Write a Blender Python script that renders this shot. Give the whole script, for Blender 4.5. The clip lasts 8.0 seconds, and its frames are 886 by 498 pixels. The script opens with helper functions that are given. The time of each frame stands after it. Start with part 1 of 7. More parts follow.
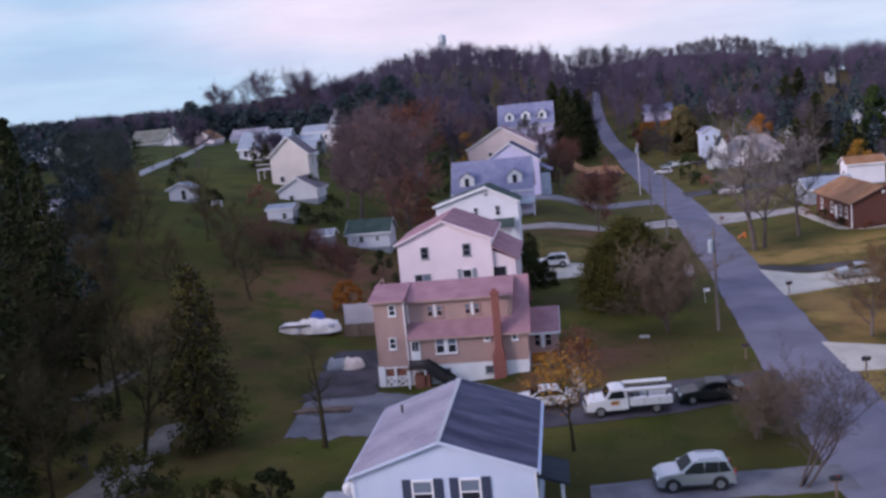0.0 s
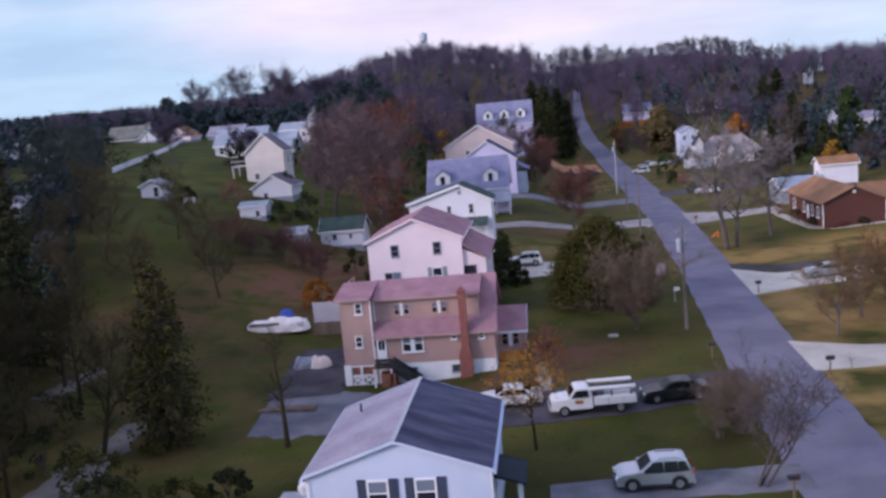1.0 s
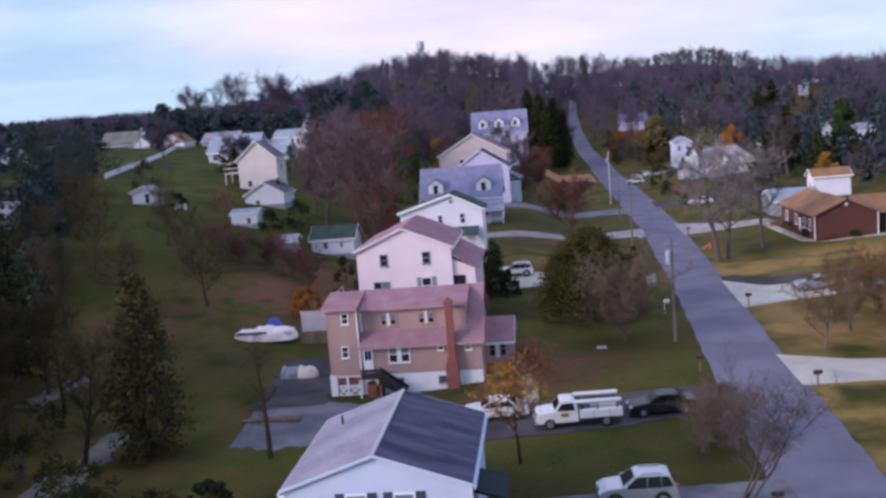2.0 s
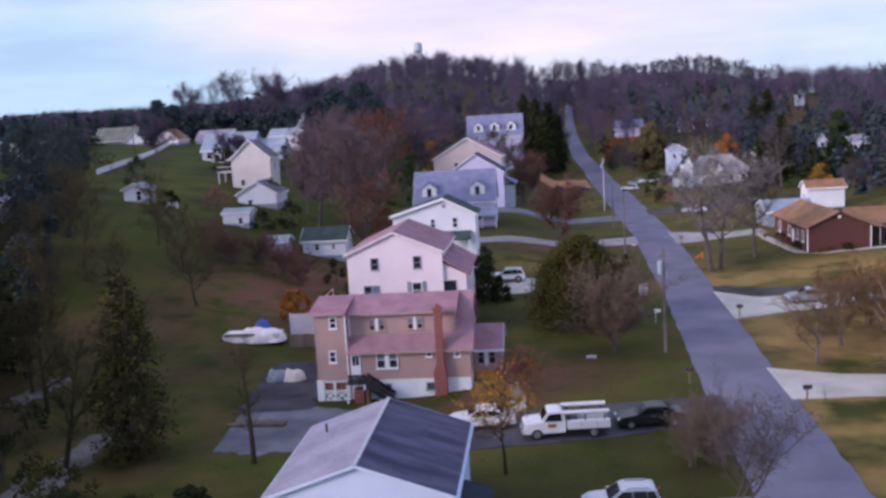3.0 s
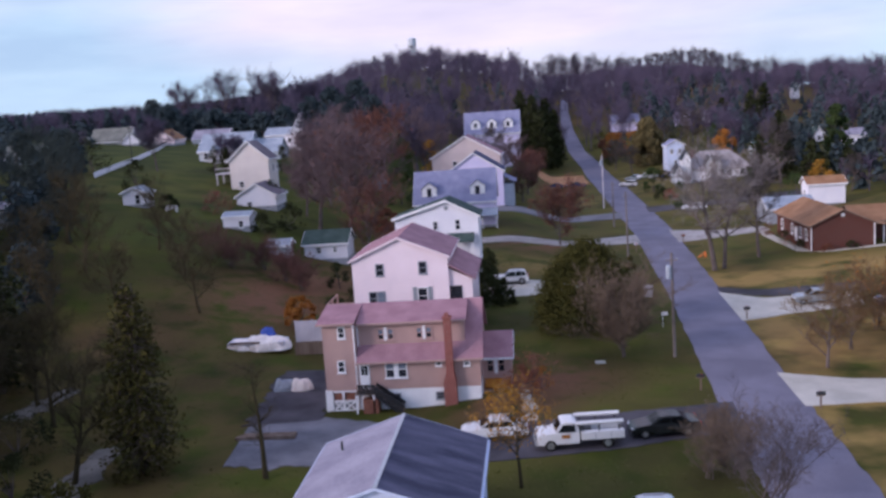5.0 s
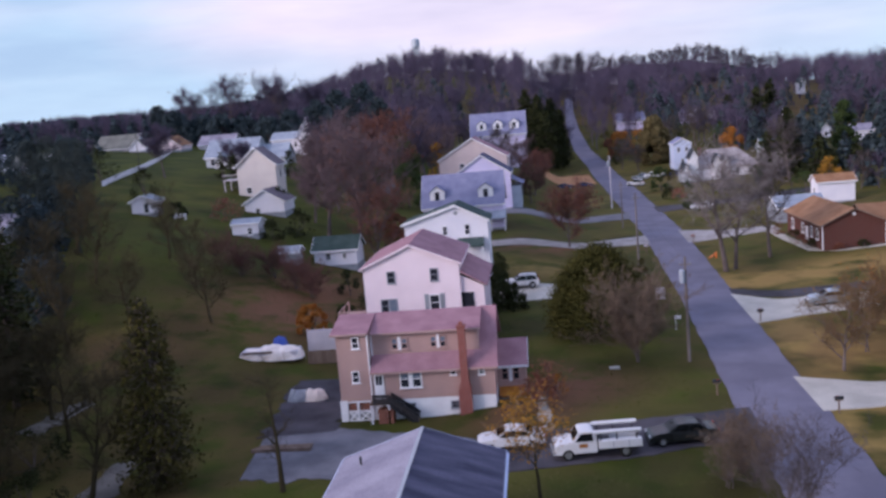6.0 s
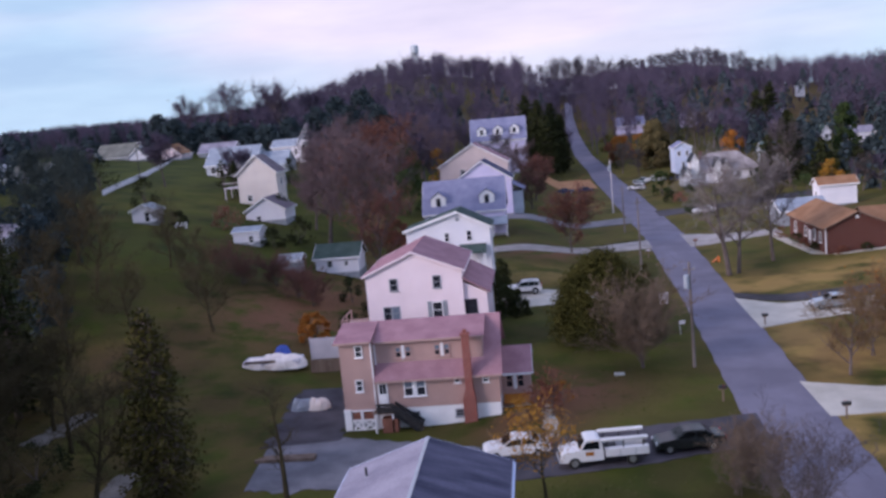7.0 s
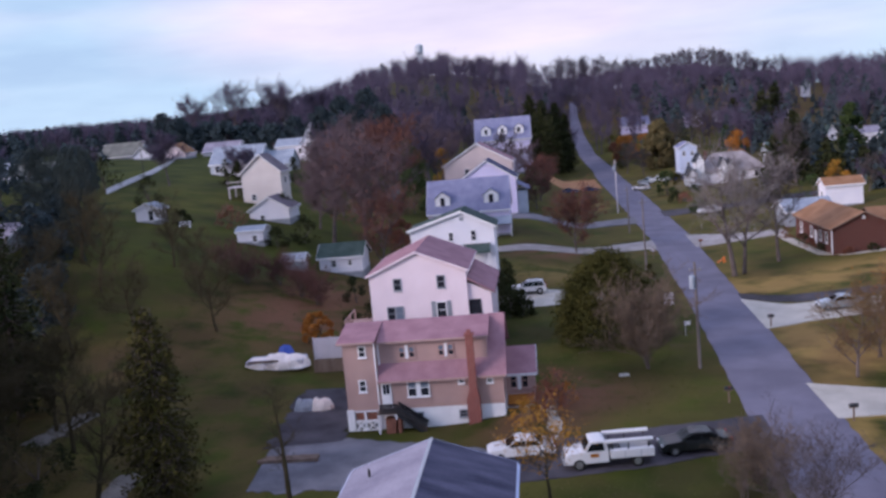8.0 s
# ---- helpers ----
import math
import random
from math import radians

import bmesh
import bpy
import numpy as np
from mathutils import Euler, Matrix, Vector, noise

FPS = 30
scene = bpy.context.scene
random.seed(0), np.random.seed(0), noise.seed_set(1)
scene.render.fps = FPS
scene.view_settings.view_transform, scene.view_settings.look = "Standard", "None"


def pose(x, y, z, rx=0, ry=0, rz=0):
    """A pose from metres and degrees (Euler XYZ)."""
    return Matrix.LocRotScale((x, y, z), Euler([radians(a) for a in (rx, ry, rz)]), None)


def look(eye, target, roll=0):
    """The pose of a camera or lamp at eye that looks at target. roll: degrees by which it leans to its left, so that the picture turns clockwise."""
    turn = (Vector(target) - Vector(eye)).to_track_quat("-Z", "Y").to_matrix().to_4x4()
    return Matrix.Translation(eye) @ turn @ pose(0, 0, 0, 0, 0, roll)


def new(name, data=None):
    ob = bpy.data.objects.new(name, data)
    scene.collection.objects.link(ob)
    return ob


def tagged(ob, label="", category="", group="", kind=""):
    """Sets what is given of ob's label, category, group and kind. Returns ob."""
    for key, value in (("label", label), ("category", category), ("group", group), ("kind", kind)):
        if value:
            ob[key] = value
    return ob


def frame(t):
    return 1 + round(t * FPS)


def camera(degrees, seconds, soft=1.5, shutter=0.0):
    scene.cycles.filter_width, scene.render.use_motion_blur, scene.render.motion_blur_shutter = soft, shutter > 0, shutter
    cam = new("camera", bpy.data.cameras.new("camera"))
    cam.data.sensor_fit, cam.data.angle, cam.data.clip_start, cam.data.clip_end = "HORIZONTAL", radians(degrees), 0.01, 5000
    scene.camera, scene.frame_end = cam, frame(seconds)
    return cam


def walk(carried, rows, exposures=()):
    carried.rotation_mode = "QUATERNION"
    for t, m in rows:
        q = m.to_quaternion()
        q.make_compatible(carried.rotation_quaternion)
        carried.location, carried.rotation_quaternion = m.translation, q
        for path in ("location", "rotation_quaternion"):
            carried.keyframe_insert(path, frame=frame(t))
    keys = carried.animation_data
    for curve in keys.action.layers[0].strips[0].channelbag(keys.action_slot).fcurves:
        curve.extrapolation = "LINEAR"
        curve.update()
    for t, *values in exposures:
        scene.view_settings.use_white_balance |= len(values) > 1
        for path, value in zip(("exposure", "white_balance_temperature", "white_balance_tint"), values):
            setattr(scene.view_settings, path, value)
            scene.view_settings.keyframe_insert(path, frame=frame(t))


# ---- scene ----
cam = camera(52.0, 8.0, soft=2.9)
PATH = [
    (0, (-1.07, -1.772, 20.282), (-1.343, 0.188, 19.991), -5.64),
    (0.5, (-0.42, -1.528, 20.135), (-0.663, 0.437, 19.848), -5.62),
    (1, (0.102, -1.225, 20.076), (-0.133, 0.739, 19.778), -5.28),
    (1.5, (0.471, -1.006, 20.073), (0.233, 0.959, 19.79), -5.30),
    (1.7, (0.595, -0.905, 20.093), (0.362, 1.062, 19.812), -5.12),
    (2.8, (0.975, -0.263, 20.359), (0.758, 1.705, 20.075), -3.87),
    (3, (0.979, -0.135, 20.396), (0.767, 1.834, 20.117), -3.49),
    (3.2, (0.95, -0.04, 20.433), (0.751, 1.931, 20.159), -1.71),
    (3.3, (0.935, 0.007, 20.452), (0.755, 1.979, 20.17), 2.32),
    (3.4, (0.921, 0.055, 20.47), (0.786, 2.027, 20.165), 11.58),
    (3.5, (0.906, 0.102, 20.488), (0.792, 2.074, 20.172), 13.92),
    (3.6, (0.832, 0.115, 20.521), (0.672, 2.086, 20.222), 4.71),
    (3.7, (0.758, 0.127, 20.553), (0.563, 2.1, 20.29), -2.97),
    (3.8, (0.685, 0.14, 20.586), (0.482, 2.113, 20.332), -4.83),
    (4, (0.537, 0.165, 20.651), (0.334, 2.137, 20.388), -4.91),
    (4.5, (0.197, 0.389, 21.128), (-0.005, 2.36, 20.855), -4.20),
    (4.7, (0.071, 0.452, 21.245), (-0.13, 2.422, 20.962), -3.89),
    (5.8, (-0.57, 0.771, 22.13), (-0.777, 2.738, 21.832), -4.89),
    (6, (-0.654, 0.825, 22.178), (-0.867, 2.792, 21.885), -4.93),
    (6.5, (-0.824, 0.967, 22.241), (-1.033, 2.935, 21.954), -4.99),
    (7, (-0.884, 1.198, 22.286), (-1.097, 3.166, 22.005), -5.43),
    (7.5, (-0.935, 1.402, 22.275), (-1.152, 3.371, 22.003), -5.36),
    (8, (-0.935, 1.609, 22.233), (-1.157, 3.577, 21.952), -5.32),
]
walk(cam, [(t, look(eye, target, roll)) for t, eye, target, roll in PATH], exposures=[(0, -0.10), (0.5, -0.09), (1.0, -0.01), (1.5, 0.05), (3.0, 0.06), (4.5, 0.04), (6.0, -0.02), (8.0, 0.0)])

# ---- light ----
world = bpy.data.worlds.new("sky")
scene.world = world
world.use_nodes = True
wn, wl = world.node_tree.nodes, world.node_tree.links
wn.clear()
SUN_FROM = Vector((-0.80, -0.50, 0.31)).normalized()


def wnode(kind, **inputs):
    n = wn.new(kind)
    for key, value in inputs.items():
        n.inputs[key.replace("_", " ")].default_value = value
    return n


w_out, w_bg = wnode("ShaderNodeOutputWorld"), wnode("ShaderNodeBackground", Strength=1.12)
w_sky = wn.new("ShaderNodeTexSky")
w_sky.sky_type, w_sky.sun_disc = "NISHITA", False
w_sky.sun_elevation = math.asin(SUN_FROM.z)
w_sky.sun_rotation = math.atan2(SUN_FROM.x, SUN_FROM.y)
w_coord = wn.new("ShaderNodeTexCoord")
w_map = wn.new("ShaderNodeMapping")
w_map.inputs["Scale"].default_value = (1.0, 1.0, 5.0)
w_big = wnode("ShaderNodeTexNoise", Scale=1.7, Detail=3.0, Roughness=0.5)
w_small = wnode("ShaderNodeTexNoise", Scale=3.6, Detail=6.0, Roughness=0.55)
w_ramp = wn.new("ShaderNodeValToRGB")
w_ramp.color_ramp.elements[0].position, w_ramp.color_ramp.elements[0].color = 0.40, (0.54, 0.73, 0.97, 1)
w_ramp.color_ramp.elements[1].position, w_ramp.color_ramp.elements[1].color = 0.70, (0.84, 0.76, 0.96, 1)
w_ramp2 = wn.new("ShaderNodeValToRGB")
w_ramp2.color_ramp.elements[0].position, w_ramp2.color_ramp.elements[0].color = 0.3, (0.80, 0.82, 0.90, 1)
w_ramp2.color_ramp.elements[1].position, w_ramp2.color_ramp.elements[1].color = 0.7, (1.12, 1.10, 1.08, 1)
w_mul = wn.new("ShaderNodeMixRGB")
w_mul.blend_type, w_mul.inputs[0].default_value = "MULTIPLY", 1.0
w_gain = wn.new("ShaderNodeMixRGB")
w_gain.blend_type, w_gain.inputs[0].default_value, w_gain.inputs[2].default_value = "MULTIPLY", 1.0, (0.1, 0.1, 0.1, 1)
w_mix = wn.new("ShaderNodeMixRGB")
w_mix.inputs[0].default_value = 0.9
wl.new(w_coord.outputs["Generated"], w_map.inputs["Vector"])
wl.new(w_map.outputs[0], w_big.inputs["Vector"])
wl.new(w_map.outputs[0], w_small.inputs["Vector"])
w_dot = wn.new("ShaderNodeVectorMath")
w_dot.operation, w_dot.inputs[1].default_value = "DOT_PRODUCT", (0.0, 0.98, 0.2)
w_glow = wnode("ShaderNodeMapRange", From_Min=0.92, From_Max=1.0, To_Min=-0.13, To_Max=0.11)
w_add = wn.new("ShaderNodeMath")
w_add.operation = "ADD"
wl.new(w_coord.outputs["Generated"], w_dot.inputs[0])
wl.new(w_dot.outputs["Value"], w_glow.inputs["Value"])
wl.new(w_big.outputs["Fac"], w_add.inputs[0])
wl.new(w_glow.outputs[0], w_add.inputs[1])
wl.new(w_add.outputs[0], w_ramp.inputs[0])
wl.new(w_small.outputs["Fac"], w_ramp2.inputs[0])
wl.new(w_ramp.outputs[0], w_mul.inputs[1])
wl.new(w_ramp2.outputs[0], w_mul.inputs[2])
wl.new(w_sky.outputs[0], w_gain.inputs[1])
wl.new(w_gain.outputs[0], w_mix.inputs[1])
wl.new(w_mul.outputs[0], w_mix.inputs[2])
w_sep = wn.new("ShaderNodeSeparateXYZ")
w_high = wnode("ShaderNodeMapRange", From_Min=0.22, From_Max=0.6)
w_dusk = wn.new("ShaderNodeMixRGB")
w_dusk.blend_type, w_dusk.inputs[2].default_value = "MULTIPLY", (1.04, 0.92, 1.08, 1)
wl.new(w_coord.outputs["Generated"], w_sep.inputs[0])
wl.new(w_sep.outputs["Z"], w_high.inputs["Value"])
wl.new(w_high.outputs[0], w_dusk.inputs[0])
wl.new(w_mix.outputs[0], w_dusk.inputs[1])
# a long blue-grey cloud streak to the right of the road
w_off, w_squash, w_len = wn.new("ShaderNodeVectorMath"), wn.new("ShaderNodeVectorMath"), wn.new("ShaderNodeVectorMath")
w_off.operation, w_off.inputs[1].default_value = "SUBTRACT", (0.26, 0.955, 0.146)
w_squash.operation, w_squash.inputs[1].default_value = "MULTIPLY", (6.0, 0.0, 42.0)
w_len.operation = "LENGTH"
w_fray = wn.new("ShaderNodeMath")
w_fray.operation, w_fray.inputs[1].default_value = "MULTIPLY_ADD", 1.6
w_edge = wnode("ShaderNodeMapRange", From_Min=2.1, From_Max=1.1, To_Min=0.0, To_Max=0.85)
w_streak = wn.new("ShaderNodeMixRGB")
w_streak.blend_type, w_streak.inputs[2].default_value = "MULTIPLY", (0.62, 0.70, 0.84, 1)
wl.new(w_coord.outputs["Generated"], w_off.inputs[0])
wl.new(w_off.outputs[0], w_squash.inputs[0])
wl.new(w_squash.outputs[0], w_len.inputs[0])
wl.new(w_small.outputs["Fac"], w_fray.inputs[0])
wl.new(w_len.outputs["Value"], w_fray.inputs[2])
wl.new(w_fray.outputs[0], w_edge.inputs["Value"])
wl.new(w_edge.outputs[0], w_streak.inputs[0])
wl.new(w_dusk.outputs[0], w_streak.inputs[1])
wl.new(w_streak.outputs[0], w_bg.inputs["Color"])
wl.new(w_bg.outputs[0], w_out.inputs["Surface"])

sun = new("sun", bpy.data.lights.new("sun", "SUN"))
sun.data.energy, sun.data.angle, sun.data.color = 3.4, radians(24), (1.0, 0.87, 0.92)
sun.matrix_world = look(SUN_FROM * 300, (0, 0, 0))


# ---- materials ----
def mat(name, c1, c2, scale=2.0, rough=0.85, bump=0.25, metal=0.0, fine=30.0, lo=0.35, hi=0.65, stretch=(1, 1, 1), siding=0.0, random=0.0, wave="Z"):
    m = bpy.data.materials.new(name)
    m.use_nodes = True
    n, l = m.node_tree.nodes, m.node_tree.links
    b = n["Principled BSDF"]
    b.inputs["Roughness"].default_value, b.inputs["Metallic"].default_value = rough, metal
    if rough > 0.82:
        b.inputs["Specular IOR Level"].default_value = 0.12
    co, mp = n.new("ShaderNodeTexCoord"), n.new("ShaderNodeMapping")
    mp.inputs["Scale"].default_value = stretch
    l.new(co.outputs["Object"], mp.inputs["Vector"])
    big, small = n.new("ShaderNodeTexNoise"), n.new("ShaderNodeTexNoise")
    big.inputs["Scale"].default_value, big.inputs["Detail"].default_value = scale, 5
    small.inputs["Scale"].default_value, small.inputs["Detail"].default_value = fine, 3
    l.new(mp.outputs[0], big.inputs["Vector"])
    l.new(co.outputs["Object"], small.inputs["Vector"])
    ramp = n.new("ShaderNodeValToRGB")
    ramp.color_ramp.elements[0].position, ramp.color_ramp.elements[0].color = lo, (*c1, 1)
    ramp.color_ramp.elements[1].position, ramp.color_ramp.elements[1].color = hi, (*c2, 1)
    l.new(big.outputs["Fac"], ramp.inputs[0])
    grain = n.new("ShaderNodeMapRange")
    grain.inputs["To Min"].default_value, grain.inputs["To Max"].default_value = 0.72, 1.28
    l.new(small.outputs["Fac"], grain.inputs["Value"])
    shade = n.new("ShaderNodeVectorMath")
    shade.operation = "SCALE"
    l.new(ramp.outputs[0], shade.inputs[0])
    l.new(grain.outputs[0], shade.inputs["Scale"])
    last = shade.outputs[0]
    if random:
        info, rr, sc = n.new("ShaderNodeObjectInfo"), n.new("ShaderNodeMapRange"), n.new("ShaderNodeVectorMath")
        rr.inputs["To Min"].default_value, rr.inputs["To Max"].default_value = 1 - random, 1 + random
        sc.operation = "SCALE"
        l.new(info.outputs["Random"], rr.inputs["Value"])
        l.new(last, sc.inputs[0])
        l.new(rr.outputs[0], sc.inputs["Scale"])
        last = sc.outputs[0]
    l.new(last, b.inputs["Base Color"])
    bp = n.new("ShaderNodeBump")
    bp.inputs["Strength"].default_value, bp.inputs["Distance"].default_value = bump, 0.03
    l.new(small.outputs["Fac"], bp.inputs["Height"])
    if siding:
        wv, b2 = n.new("ShaderNodeTexWave"), n.new("ShaderNodeBump")
        wv.wave_type, wv.bands_direction, wv.wave_profile = "BANDS", wave, "SAW"
        wv.inputs["Scale"].default_value = 0.314 / siding
        b2.inputs["Strength"].default_value, b2.inputs["Distance"].default_value = 0.6, 0.02
        l.new(co.outputs["Object"], wv.inputs["Vector"])
        l.new(wv.outputs["Fac"], b2.inputs["Height"])
        l.new(bp.outputs[0], b2.inputs["Normal"])
        l.new(b2.outputs[0], b.inputs["Normal"])
    else:
        l.new(bp.outputs[0], b.inputs["Normal"])
    return m


def glass_mat(name, colour, rough=0.08):
    m = bpy.data.materials.new(name)
    m.use_nodes = True
    b = m.node_tree.nodes["Principled BSDF"]
    b.inputs["Base Color"].default_value, b.inputs["Roughness"].default_value = (*colour, 1), rough
    b.inputs["IOR"].default_value = 1.5
    return m


def brick_mat(name, c1, c2, mortar):
    m = mat(name, c1, c2, 3.0, 0.9, 0.3)
    n, l = m.node_tree.nodes, m.node_tree.links
    b = n["Principled BSDF"]
    co = n["Texture Coordinate"]
    sep, add, com = n.new("ShaderNodeSeparateXYZ"), n.new("ShaderNodeMath"), n.new("ShaderNodeCombineXYZ")
    l.new(co.outputs["Object"], sep.inputs[0])
    l.new(sep.outputs["X"], add.inputs[0])
    l.new(sep.outputs["Y"], add.inputs[1])
    l.new(add.outputs[0], com.inputs["X"])
    l.new(sep.outputs["Z"], com.inputs["Y"])
    br = n.new("ShaderNodeTexBrick")
    br.inputs["Scale"].default_value = 1.0
    br.inputs["Brick Width"].default_value, br.inputs["Row Height"].default_value, br.inputs["Mortar Size"].default_value = 0.21, 0.075, 0.008
    br.inputs["Color1"].default_value, br.inputs["Color2"].default_value, br.inputs["Mortar"].default_value = (*c1, 1), (*c2, 1), (*mortar, 1)
    l.new(com.outputs[0], br.inputs["Vector"])
    mix = n.new("ShaderNodeMixRGB")
    mix.blend_type, mix.inputs[0].default_value = "MIX", 0.6
    l.new(b.inputs["Base Color"].links[0].from_socket, mix.inputs[1])
    l.new(br.outputs["Color"], mix.inputs[2])
    l.new(mix.outputs[0], b.inputs["Base Color"])
    return m


M_ROAD = mat("asphalt", (0.140, 0.130, 0.172), (0.190, 0.176, 0.228), 0.25, 0.85, 0.3, fine=12.0)
M_DRIVE = mat("worn_asphalt_drive", (0.042, 0.038, 0.046), (0.085, 0.077, 0.09), 0.35, 0.9, 0.3, fine=10.0)
M_PALEDRIVE = mat("pale_worn_asphalt", (0.115, 0.112, 0.130), (0.205, 0.195, 0.218), 0.35, 0.9, 0.3, fine=10.0)
M_CONC = mat("concrete_drive", (0.40, 0.37, 0.33), (0.52, 0.48, 0.43), 0.4, 0.9, 0.2, fine=8.0)
M_GRAVEL = mat("gravel_drive", (0.26, 0.23, 0.22), (0.40, 0.36, 0.35), 0.6, 0.95, 0.5, fine=14.0)
M_TAN = mat("tan_vinyl_siding", (0.40, 0.255, 0.235), (0.46, 0.295, 0.27), 0.5, 0.6, 0.05, siding=0.13)
M_CREAM = mat("cream_vinyl_siding", (0.82, 0.665, 0.73), (0.88, 0.72, 0.785), 0.5, 0.6, 0.05, siding=0.13)
M_PALEBLUE = mat("pale_blue_siding", (0.50, 0.56, 0.74), (0.56, 0.61, 0.78), 0.5, 0.6, 0.05, siding=0.13)
M_WHITE = mat("white_paint", (0.74, 0.72, 0.76), (0.82, 0.80, 0.83), 1.0, 0.55, 0.05)
M_WHITESID = mat("white_siding", (0.71, 0.685, 0.77), (0.79, 0.755, 0.82), 0.5, 0.6, 0.05, siding=0.15)
M_LAV = mat("lavender_siding", (0.57, 0.52, 0.74), (0.65, 0.58, 0.79), 0.5, 0.6, 0.05, siding=0.15)
M_PINKTAN = mat("pinkish_tan_siding", (0.52, 0.42, 0.42), (0.58, 0.47, 0.46), 0.5, 0.6, 0.05, siding=0.15)
M_BEIGE = mat("beige_siding", (0.64, 0.56, 0.55), (0.70, 0.62, 0.60), 0.5, 0.6, 0.05, siding=0.15)
M_GREYSID = mat("grey_siding", (0.40, 0.44, 0.50), (0.48, 0.51, 0.57), 0.5, 0.6, 0.05, siding=0.15)
M_MAUVE = mat("mauve_asphalt_shingles", (0.27, 0.143, 0.172), (0.35, 0.195, 0.226), 0.7, 0.9, 0.35, fine=9.0, siding=0.14)
M_MAUVEGREY = mat("grey_brown_shingles", (0.13, 0.105, 0.125), (0.19, 0.155, 0.175), 0.6, 0.9, 0.3, fine=8.0, siding=0.14)
M_GREYROOF = mat("weathered_grey_shingles", (0.22, 0.20, 0.255), (0.30, 0.275, 0.335), 0.5, 0.85, 0.3, fine=8.0, siding=0.14)
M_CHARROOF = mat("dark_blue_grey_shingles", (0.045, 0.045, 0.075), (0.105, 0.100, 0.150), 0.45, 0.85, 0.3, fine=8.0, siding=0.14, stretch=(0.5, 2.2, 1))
M_SLATE = mat("dark_slate_shingles", (0.019, 0.025, 0.033), (0.034, 0.043, 0.056), 0.6, 0.85, 0.3, fine=8.0, siding=0.14)
M_NAVYROOF = mat("dark_navy_shingles", (0.045, 0.045, 0.095), (0.075, 0.075, 0.14), 0.6, 0.85, 0.3, fine=8.0, siding=0.14)
M_BLUEROOF = mat("blue_grey_shingles", (0.185, 0.187, 0.295), (0.25, 0.25, 0.365), 0.6, 0.85, 0.3, fine=8.0, siding=0.14)
M_BROWNROOF = mat("orange_brown_shingles", (0.235, 0.120, 0.066), (0.32, 0.170, 0.098), 0.5, 0.9, 0.3, fine=8.0, siding=0.14)
M_TEALROOF = mat("grey_teal_shingles", (0.10, 0.15, 0.15), (0.15, 0.20, 0.20), 0.6, 0.85, 0.3, fine=8.0, siding=0.14)
M_GREENROOF = mat("dark_green_shingles", (0.034, 0.056, 0.052), (0.062, 0.086, 0.080), 0.6, 0.85, 0.3, fine=8.0, siding=0.14)
M_TANGREYROOF = mat("brownish_grey_shingles", (0.27, 0.235, 0.245), (0.37, 0.325, 0.33), 0.5, 0.9, 0.3, fine=8.0, siding=0.14)
M_PALEROOF = mat("pale_grey_roofing", (0.22, 0.25, 0.31), (0.31, 0.34, 0.40), 0.6, 0.7, 0.2, fine=8.0)
M_BRICK = brick_mat("red_brick", (0.115, 0.038, 0.029), (0.080, 0.028, 0.023), (0.14, 0.11, 0.10))
M_CHIM = brick_mat("chimney_brick", (0.27, 0.085, 0.07), (0.20, 0.065, 0.055), (0.30, 0.2, 0.18))
M_GLASS = glass_mat("window_glass", (0.02, 0.022, 0.03))
M_BLUEGLASS = glass_mat("blinds_behind_glass", (0.16, 0.19, 0.25), 0.15)
M_CARGLASS = glass_mat("car_glass", (0.008, 0.010, 0.012), 0.12)
M_BLACK = mat("black_paint", (0.012, 0.012, 0.015), (0.025, 0.025, 0.03), 3.0, 0.5, 0.05)
M_NAVY = mat("navy_shutter_paint", (0.03, 0.04, 0.075), (0.045, 0.055, 0.10), 3.0, 0.6, 0.05)
M_GREYPAINT = mat("grey_paint", (0.22, 0.23, 0.27), (0.30, 0.31, 0.35), 2.0, 0.6, 0.05)
M_WOOD = mat("weathered_wood", (0.14, 0.095, 0.075), (0.22, 0.16, 0.13), 1.5, 0.85, 0.3, stretch=(1, 1, 0.15))
M_BROWNPAINT = mat("red_brown_paint", (0.17, 0.06, 0.04), (0.24, 0.09, 0.06), 2.0, 0.7, 0.1)
M_PALEFENCE = mat("pale_vinyl_fence", (0.50, 0.45, 0.50), (0.58, 0.52, 0.56), 1.0, 0.7, 0.1)
M_TYRE = mat("tyre_rubber", (0.015, 0.015, 0.016), (0.03, 0.03, 0.03), 5.0, 0.85, 0.2)
M_RIM = mat("alloy_rim", (0.35, 0.35, 0.37), (0.5, 0.5, 0.52), 5.0, 0.35, 0.05, metal=0.8)
M_SILVER = mat("silver_car_paint", (0.46, 0.49, 0.54), (0.50, 0.53, 0.58), 0.4, 0.22, 0.0, metal=0.6)
M_CARWHITE = mat("white_car_paint", (0.60, 0.59, 0.61), (0.65, 0.64, 0.66), 0.4, 0.3, 0.0)
M_CARBLACK = mat("black_car_paint", (0.010, 0.012, 0.014), (0.016, 0.018, 0.02), 0.4, 0.22, 0.0)
M_CARBLUE = mat("dark_blue_car_paint", (0.02, 0.035, 0.10), (0.03, 0.045, 0.13), 0.4, 0.25, 0.0)
M_RED = mat("tail_light_red", (0.30, 0.015, 0.012), (0.36, 0.02, 0.015), 3.0, 0.3, 0.0)
M_LAMP = mat("headlight_plastic", (0.6, 0.6, 0.62), (0.7, 0.7, 0.72), 3.0, 0.15, 0.0)
M_ORANGE = mat("orange_plastic", (0.55, 0.14, 0.03), (0.62, 0.18, 0.04), 3.0, 0.6, 0.05)
